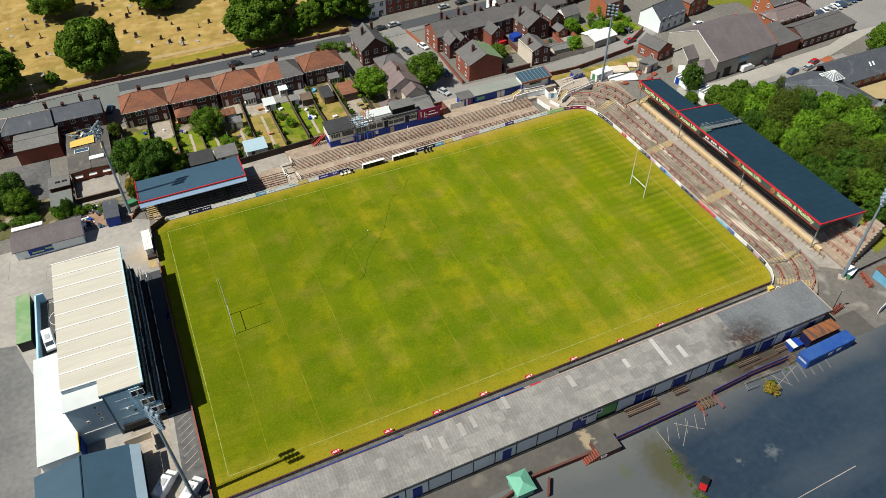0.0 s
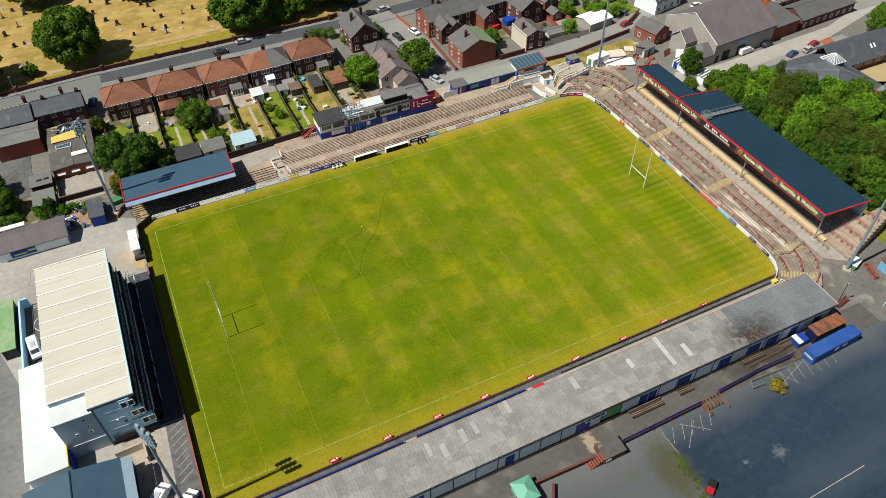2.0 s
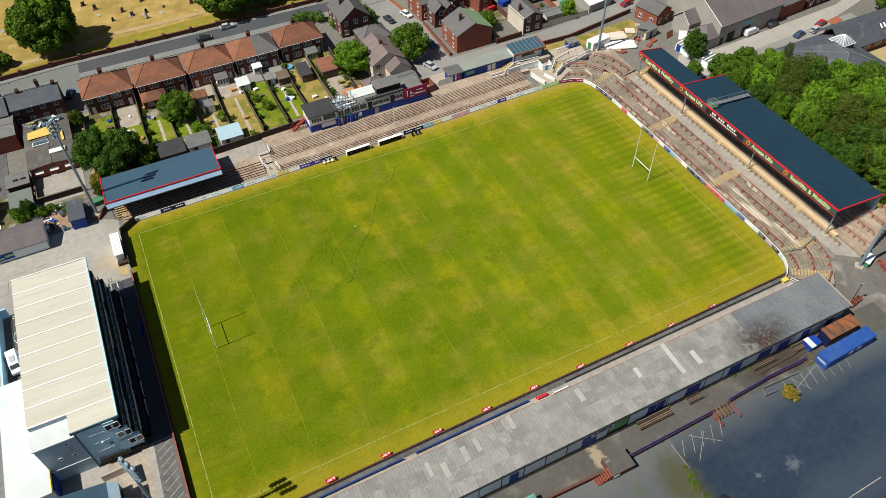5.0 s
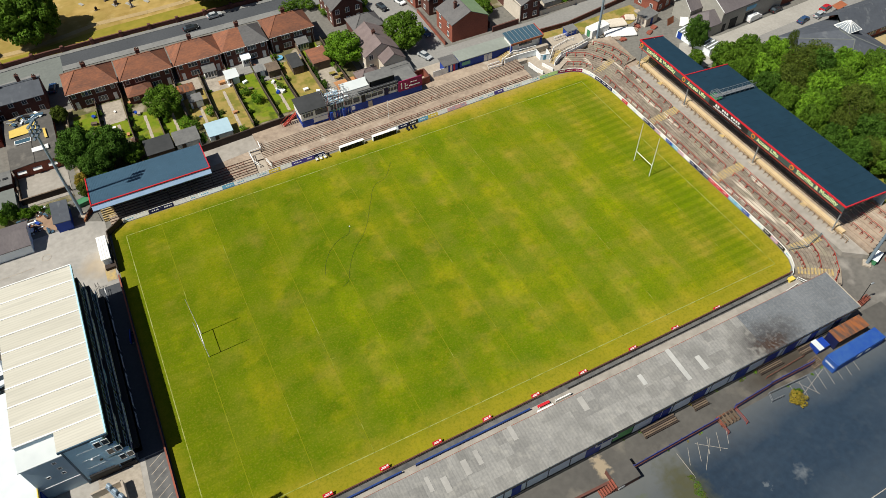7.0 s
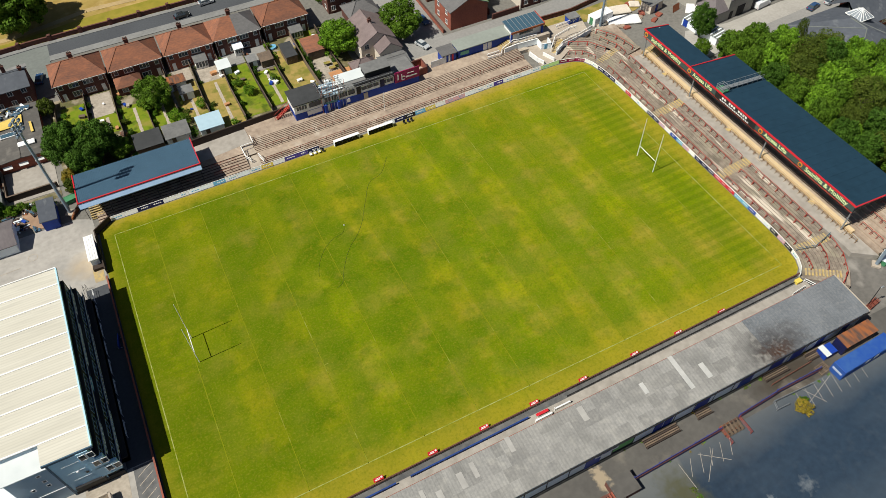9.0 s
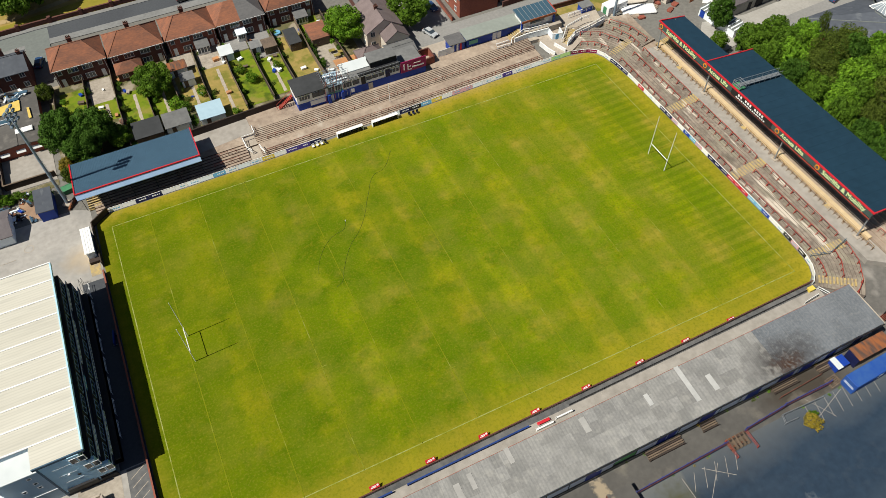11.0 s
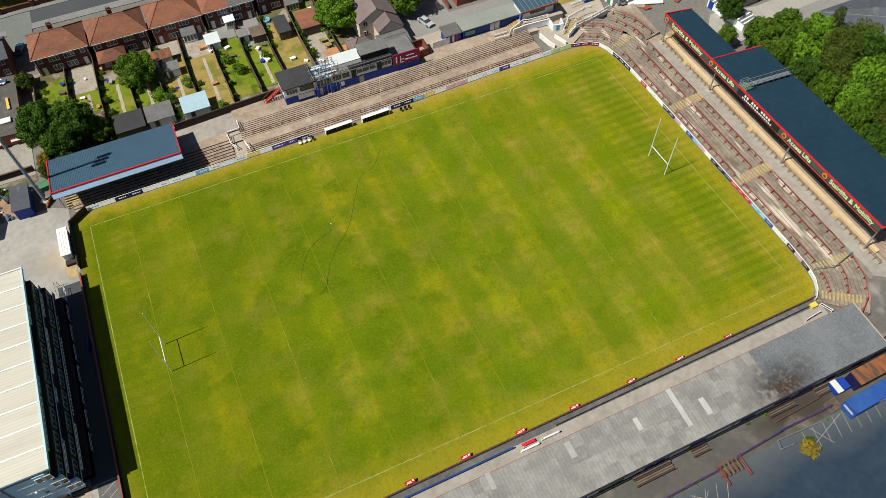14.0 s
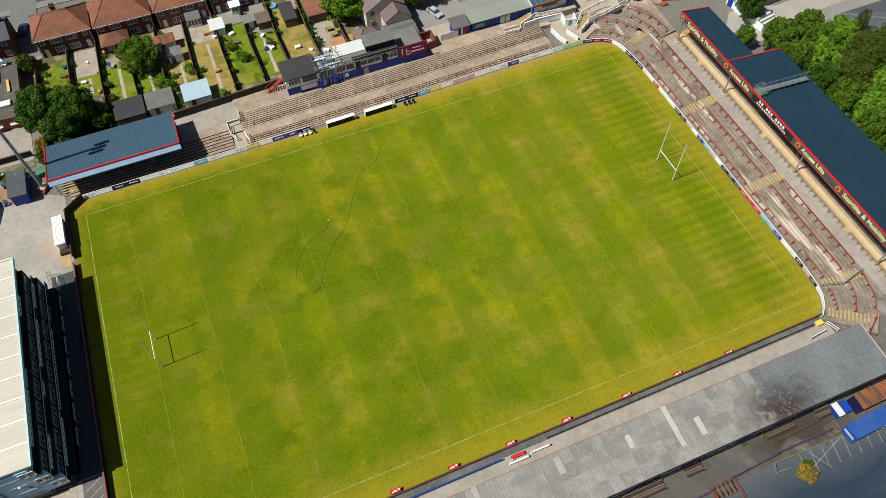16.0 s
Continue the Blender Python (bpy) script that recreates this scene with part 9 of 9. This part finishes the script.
for x, y, a, c, v, w in ((-33.6, 43.6, -82, "car_white", True, "parked behind the main stand"), (-17.2, 2.4, 52, "car_white", True, "on the cream forecourt"), (-13.4, -0.6, 50, "car_white", True, "on the cream forecourt"), (165.4, 69.6, 8, "car_white", True, "beside the grey hall"),
                        (174.2, 70.0, 10, "car_black", False, "beside the grey hall"), (177.0, 62.4, 14, "car_blue", False, "on the pale parking strip"), (183.0, 62.2, 14, "car_silver", False, "on the pale parking strip"), (187.0, 64.0, 14, "car_red", False, "on the pale parking strip"),
                        (-14.3, 128.2, 80, "car_blue", False, "on a side drive"), (31.6, 142.6, 4, "car_silver", False, "on the residential street"), (24, 139.2, 4, "car_black", False, "on the residential street"), (78.6, 142.9, 8, "car_silver", False, "on the residential street"), (73.5, 142.2, 4, "car_black", False, "on the residential street"),
                        (99.5, 148.2, 6, "car_silver", False, "on the far street"), (106.5, 148.8, 6, "car_black", False, "on the far street"), (113.4, 149.4, 6, "car_grey", False, "on the far street"), (75.8, 124.0, -78, "car_black", False, "on the side street"), (81.6, 124.6, -76, "car_white", False, "on the side street"), (81.2, 106.2, -84, "car_blue", False, "on the side street"),
                        (76.2, 96.4, -70, "car_silver", False, "on the side street"), (143.8, 99.4, 12, "car_red", False, "in the back lane"), (147.2, 106.4, -60, "car_black", False, "in the back lane"), (118.6, 105.4, 80, "car_red", False, "behind the garages"), (160.5, 113, 20, "car_silver", False, "by the white house"), (171.5, 99.5, 10, "car_white", False, "by the white house"),
                        (186, 98.0, 40, "car_red", False, "behind the hall")):
    car(x, y, a, c, v, 0.0, w)
random.seed(31)
for r in range(3):
    for i in range(9):
        car(214 + i * 3.0 + r * 6, 88.0 + r * 13 + i * 0.6, 84 + random.uniform(-3, 3) + (180 if random.random() < 0.4 else 0), random.choice(["car_white", "car_silver", "car_black", "car_blue", "car_grey"]), False, 0.03, "in the far car park")
# ---- south side ----
ct = thing("container", "long royal blue steel site container", "container", pose(97.6, -21.0, 0, 0, 0, 2))
part("body", rbox(0, 12.2, -2.5, 0, 0.0, 2.6, 0.04), "container_blue", ct)
for i in range(19):
    part("rib", box((0.3 + i * 0.62, 0.55 + i * 0.62, -2.54, -2.5, 0.3, 2.45)), "container_blue", ct)
for x in (5.4, 7.6):
    part("window", box((x, x + 1.0, -2.56, -2.5, 1.2, 1.9)), "white", ct)
part("door_bars", box((-0.03, 0.02, -2.2, -0.3, 1.5, 1.6), (-0.03, 0.02, -2.2, -0.3, 1.2, 1.3)), "white", ct)
oc = thing("container", "rusted orange-roofed container beside the stand", "container", pose(101.6, -17.8, 0, 0, 0, 1))
part("body", rbox(0, 7.4, -2.2, 0.2, 0.0, 2.7, 0.04), "navy", oc)
part("roof", plate((-0.1, -2.3, 2.8), (7.5, -2.3, 2.8), (7.5, 0.3, 2.95), (-0.1, 0.3, 2.95), 0.12), "rust", oc)
bn = thing("skip", "small white and blue bin store by the containers", "bin", pose(98.2, -18.2, 0))
part("body", rbox(0, 2.6, -1.2, 0.8, 0, 1.5, 0.05), "blue", bn)
part("lid", plate((-0.1, -1.3, 1.55), (1.0, -1.3, 1.62), (1.0, 0.9, 1.62), (-0.1, 0.9, 1.55), 0.1), "ice_roof", bn)
oh = thing("hut", "blue hut with rusty orange sheet roof", "hut", pose(129.0, -11.5, 0))
part("wall", box((0, 6, -3.2, 0.6, 0, 2.3)), "sky_blue", oh)
part("roof", plate((-0.2, -3.4, 2.4), (6.4, -3.4, 2.4), (6.4, 0.8, 2.8), (-0.2, 0.8, 2.8), 0.15), "rust", oh)
gb_ = thing("gate", "pale blue steel gate and fence by the mast", "gate", pose(121.5, -19.0, 0, 0, 0, 14))
part("frame", box((0, 7.5, -0.06, 0.06, 0.0, 1.8)), "panel", gb_)
bx_ = thing("cabinet", "green utility cabinet by the mast base", "cabinet", pose(125.0, -8.2, 0, 0, 0, 20))
part("body", rbox(-1.5, 1.5, -0.8, 0.8, 0, 1.3, 0.05), "green_mat", bx_)
part("lid", rbox(-1.6, 1.6, -0.9, 0.9, 1.3, 1.4, 0.03), "panel", bx_)
for k, (x, y, w) in enumerate(((113, -15.5, 3.2), (127.5, -6.8, 2.2), (126.5, -13.2, 4.0), (131, -3.0, 3.6))):
    t = thing("barrier_stack", "stacked red-brown steel barriers", "barrier", pose(x, y, 0, 0, 0, 10 + 30 * k), "stacked barriers")
    part("frame", tubes(*[((0, q * 0.22, 0.1), (w, q * 0.22, 0.1), 0.06) for q in range(5)], *[((0, q * 0.22, 1.0), (w, q * 0.22, 1.0), 0.06) for q in range(5)], *[((p * w / 3, q * 0.22, 0), (p * w / 3, q * 0.22, 1.0), 0.05) for p in range(4) for q in range(5)]), "rail_brown", t)


def blue_fence(x0, y0, x1, y1, label="faded dark blue boarded fence with dark red middle rail"):
    L = math.hypot(x1 - x0, y1 - y0)
    t = thing("fence", label, "fence", pose(x0, y0, 0, 0, 0, math.degrees(math.atan2(y1 - y0, x1 - x0))), "path fences")
    bd = None
    n = int(L / 0.9)
    for i in range(n):
        if bd is None:
            bd = part("board", rbox(0, L / n - 0.05, -0.05, 0.05, 0.05, 2.05, 0.01), "fence_blue", t)
        else:
            share("board", bd.data, t, m=pose(L / n * i, 0, 0))
    part("middle_rail", box((0, L, -0.1, -0.052, 1.05, 1.3)), "rail_brown", t)
    part("top_rail", tubes(((0, 0, 1.85), (L, 0, 1.85), 0.06)), "fence_blue", t)
    for i in range(int(L / 2.4) + 1):
        part("post", tubes(((min(L, i * 2.4), 0.1, 0), (min(L, i * 2.4), 0.1, 2.15), 0.06)), "fence_blue", t)
    return t


blue_fence(55.6, -21.8, 73.2, -21.5)
blue_fence(77.4, -21.0, 85.6, -20.6)
blue_fence(85.8, -20.5, 95.6, -20.6)
random.seed(17)
ts = thing("timber_steps", "rotting timber sleeper steps down to the car park", "steps", pose(73.5, -22.9, 0))
for i in range(7):
    z = 0.08 + 0.10 * i
    part("sleeper", rbox(0.0 + random.uniform(-0.1, 0.2), 3.7 + random.uniform(-0.2, 0.2), 0.30 * i, 0.30 * i + 0.24, 0.0, z, 0.03), random.choice(("rust", "wood", "wood_dark")), ts)
for i in range(5):
    part("side_board", rbox(0.3 + 0.75 * i, 0.42 + 0.75 * i, 0.0, 2.1, 0.0, 0.82, 0.02), "wood", ts)
lp = thing("low_pen", "low steel-railed pen on the car park edge", "pen", pose(84.6, -21.5, 0, 0, 0, -3))
for z in (0.5, 0.9):
    part("rail", tubes(((0, 0, z), (8.2, 0, z), 0.05), ((0, 0, z), (-0.4, -1.4, z), 0.05), ((-0.4, -1.4, z), (2.0, -1.4, z), 0.05)), "steel", lp)
for x, y in ((0, 0), (2.7, 0), (5.4, 0), (8.2, 0), (-0.4, -1.4), (2.0, -1.4)):
    part("post", tubes(((x, y, 0), (x, y, 0.95), 0.05)), "steel", lp)
pd = thing("timber_pallets", "weathered timber pallets stacked by the containers", "pallets", pose(95.6, -21.4, 0, 0, 0, 6))
for i in range(6):
    part("slat", rbox(0.0, 2.4, 0.30 * i, 0.30 * i + 0.2, 0.28, 0.36, 0.02), "wood", pd)
for x in (0.0, 1.1, 2.2):
    part("bearer", rbox(x, x + 0.2, 0.0, 1.7, 0.0, 0.28, 0.02), "wood", pd)
for x in (73.5, 77.5):
    make_rail("railing", "dull red stair handrail by the car park", "rail_red", 3.0, 1.0, 2, 0.05, 1, pose(x, -21.0, 0.0, 0, 0, -90), "car park handrails", False)
make_rail("railing", "dull brown handrail along the path", "rail_brown", 9.0, 1.0, 4, 0.035, 1, pose(86.5, -19.0, 0.0, 0, 0, 2), "car park handrails", False)
for x, y, w, n in ((61.0, -17.6, 6.6, 4), (71.6, -17.4, 2.8, 4), (86.4, -17.2, 5.0, 4), (95.8, -17.6, 4.6, 4)):
    t = thing("loading_step", "weathered timber loading steps against the stand wall", "steps", pose(x, y, 0), "loading steps")
    for i in range(5):
        part("plank", rbox(random.uniform(-0.15, 0.1), w + random.uniform(-0.15, 0.15), -0.9 + i * 0.32, -0.9 + i * 0.32 + 0.26, 0, 0.22 + i * 0.10, 0.02), "wood_dark" if i % 3 == 0 else "wood", t)
    part("handrail", tubes(((0, -0.9, 0), (0, -0.9, 0.8), 0.05), ((0, -0.9, 0.8), (w, -0.9, 0.8), 0.035), ((w, -0.9, 0), (w, -0.9, 0.8), 0.05)), "wood_dark", t)
gb2 = thing("grit_bin", "small yellow grit bin at the terrace corner", "bin", pose(106.4, -4.6, 0.03))
part("tub", rbox(-0.6, 0.6, -0.4, 0.4, 0, 0.7, 0.06), "gold", gb2)
part("lid", rbox(-0.65, 0.65, -0.45, 0.45, 0.7, 0.8, 0.03), "gold", gb2)
white_rail([(103.2, -6.5, 0.1), (106.4, -6.2, 0.1)], 1.0, "white tubular steel rail by the terrace corner", "white", 0.8)
white_rail([(107.6, -5.0, 0.0), (108.5, -6.9, 0.0)], 1.0, "white tubular steel rail by the terrace corner", "white", 0.8)
white_rail([(111.7, 1.2, 0.2), (115.1, -0.1, 0.65), (119.4, 0.8, 1.2)], 0.9, "dark blue tubular handrail beside the terrace stairs", "slateblue", 0.55)
yb = thing("advertising_board", "blue and white standing board on the shaded yard", "sign", pose(-11.3, 41.2, 0, 0, 0, 82))
part("board", rbox(-1.4, 1.4, -0.06, 0.06, 0.15, 1.3, 0.02), "blue", yb)
part("panel", box((-1.2, 1.2, 0.06, 0.08, 0.75, 1.2)), "pink", yb)
for x in (-1.1, 1.1):
    part("foot", rbox(x - 0.06, x + 0.06, -0.4, 0.4, 0.0, 0.2, 0.02), "steel", yb)
gh = thing("turnstile_hut", "small turnstile hut with bright mint-green pyramid roof", "hut")
part("wall", box((35.1, 38.1, -24.1, -20.7, 0, 2.2)), "mint", gh)
rb, P = roof_mesh(35.1, 38.1, -24.1, -20.7, 2.2, 3.0, 1.2, 1.2, "y", 0.3)
part("roof", rb, "mint", gh)
wall_run("turnstile_wall", [(26, -24.6), (33, -23.2), (39.2, -21.7), (51.0, -22.0)], 1.1, 0.3, "brick_dark", "brick_dark", "low dark brick retaining wall along the path")
wall_run("turnstile_wall", [(40, -25.6), (41.6, -23.0)], 1.0, 0.3, "brick", "brick_dark", "low red brick wall by the turnstile")
rp = thing("ramp_block", "raised dark concrete platform beside the path", "platform", pose(51.4, -23.5, 0, 0, 0, 0))
part("wall", box((0, 4.2, 0, 3.3, 0, 1.55)), "brick_dark", rp)
part("roof", plate((-0.05, -0.05, 1.7), (4.25, -0.05, 1.7), (4.25, 3.35, 1.7), (-0.05, 3.35, 1.7), 0.15), "path", rp)
part("notice", box((0.2, 1.3, -0.06, 0.0, 0.5, 1.2)), "white", rp, "white notice board")
stair_flight(pose(48.7, -21.9, 0.0, 0, 0, -90), 7, 0.4, 0.22, 1.5, "weathered red-brown timber steps up to the platform", "rail_brown", "car park steps")
ca = thing("handcart", "small red handcart with a dark cover", "cart", pose(64.5, -34.6, 0, 0, 0, 35))
part("tray", rbox(-1.2, 1.2, -0.6, 0.6, 0.35, 0.85, 0.05), "car_red", ca)
part("cover", rbox(-0.2, 1.25, -0.65, 0.65, 0.86, 1.1, 0.08), "black", ca)
for x in (-0.8, 0.8):
    for y in (-0.62, 0.62):
        part("wheel", tubes(((x, y - 0.06, 0.25), (x, y + 0.06, 0.25), 0.25), sides=12), "rubber", ca)
bm = bmesh.new()
for k in range(5):
    x = 64.5 + k * 2.0
    strip([(x, -25.4 - 0.3 * (k % 2)), (x + 1.6, -22.8)], 0.075, 0.004, "line", bm)
for k in range(8):
    x = 88.5 + k * 2.0
    strip([(x, -25.2), (x + 0.9, -21.8)], 0.075, 0.004, "line", bm)
strip([(67.6, -22.8), (71.8, -26.0)], 0.075, 0.004, "line", bm)
strip([(66.2, -27.2), (70.4, -23.2)], 0.075, 0.004, "line", bm)
strip([(90.3, -20.9), (92.8, -25.4)], 0.075, 0.004, "line", bm)
strip([(88.3, -24.8), (97, -22.0)], 0.075, 0.004, "line", bm)
strip([(77.0, -42.8), (90.4, -42.4)], 0.14, 0.004, "line", bm)
strip([(63.8, -22.8), (63.9, -27.4)], 0.09, 0.05, "line", bm)
tagged(part("car_park_lines", bm, "walk_grey"), "worn white crossing lines of the car park bays", "road marking", kind="structure")
random.seed(41)
for i in range(30):
    x = random.uniform(56, 112)
    y = random.choice((-16.9, -21.8)) + random.uniform(-0.4, 0.2)
    bush(x, y, random.uniform(0.2, 0.45), random.uniform(0.2, 0.5), random.choice(["leaf_olive", "leaf_gold", "leaf_bright"]), i, label="low tuft of weeds in the tarmac", group="weed tufts")
pl = thing("lamp_post", "thin dark lamp post leaning beside the stand", "lamp post", pose(113.6, -14.6, 0))
part("pole", tubes(((0, 0, 0), (0.1, 0.2, 6.2), 0.09, 0.06)), "black", pl)
part("lamp", rbox(-0.2, 0.5, -0.15, 0.15, 6.15, 6.35, 0.04), "steel", pl)
lp = thing("lamp_post", "slim grey street lamp by the cemetery wall", "lamp post", pose(-33.0, 141.5, 0))
part("pole", tubes(((0, 0, 0), (0, 0, 6.0), 0.08, 0.05)), "steel", lp)
part("lamp", rbox(-0.1, 0.6, -0.12, 0.12, 5.95, 6.1, 0.03), "steel", lp)
fl = thing("flag_pole", "thin white pole among the terrace steps", "pole", pose(57.0, 77.0, 0.4))
part("pole", tubes(((0, 0, 0), (0.0, 0.0, 5.4), 0.06)), "white", fl)
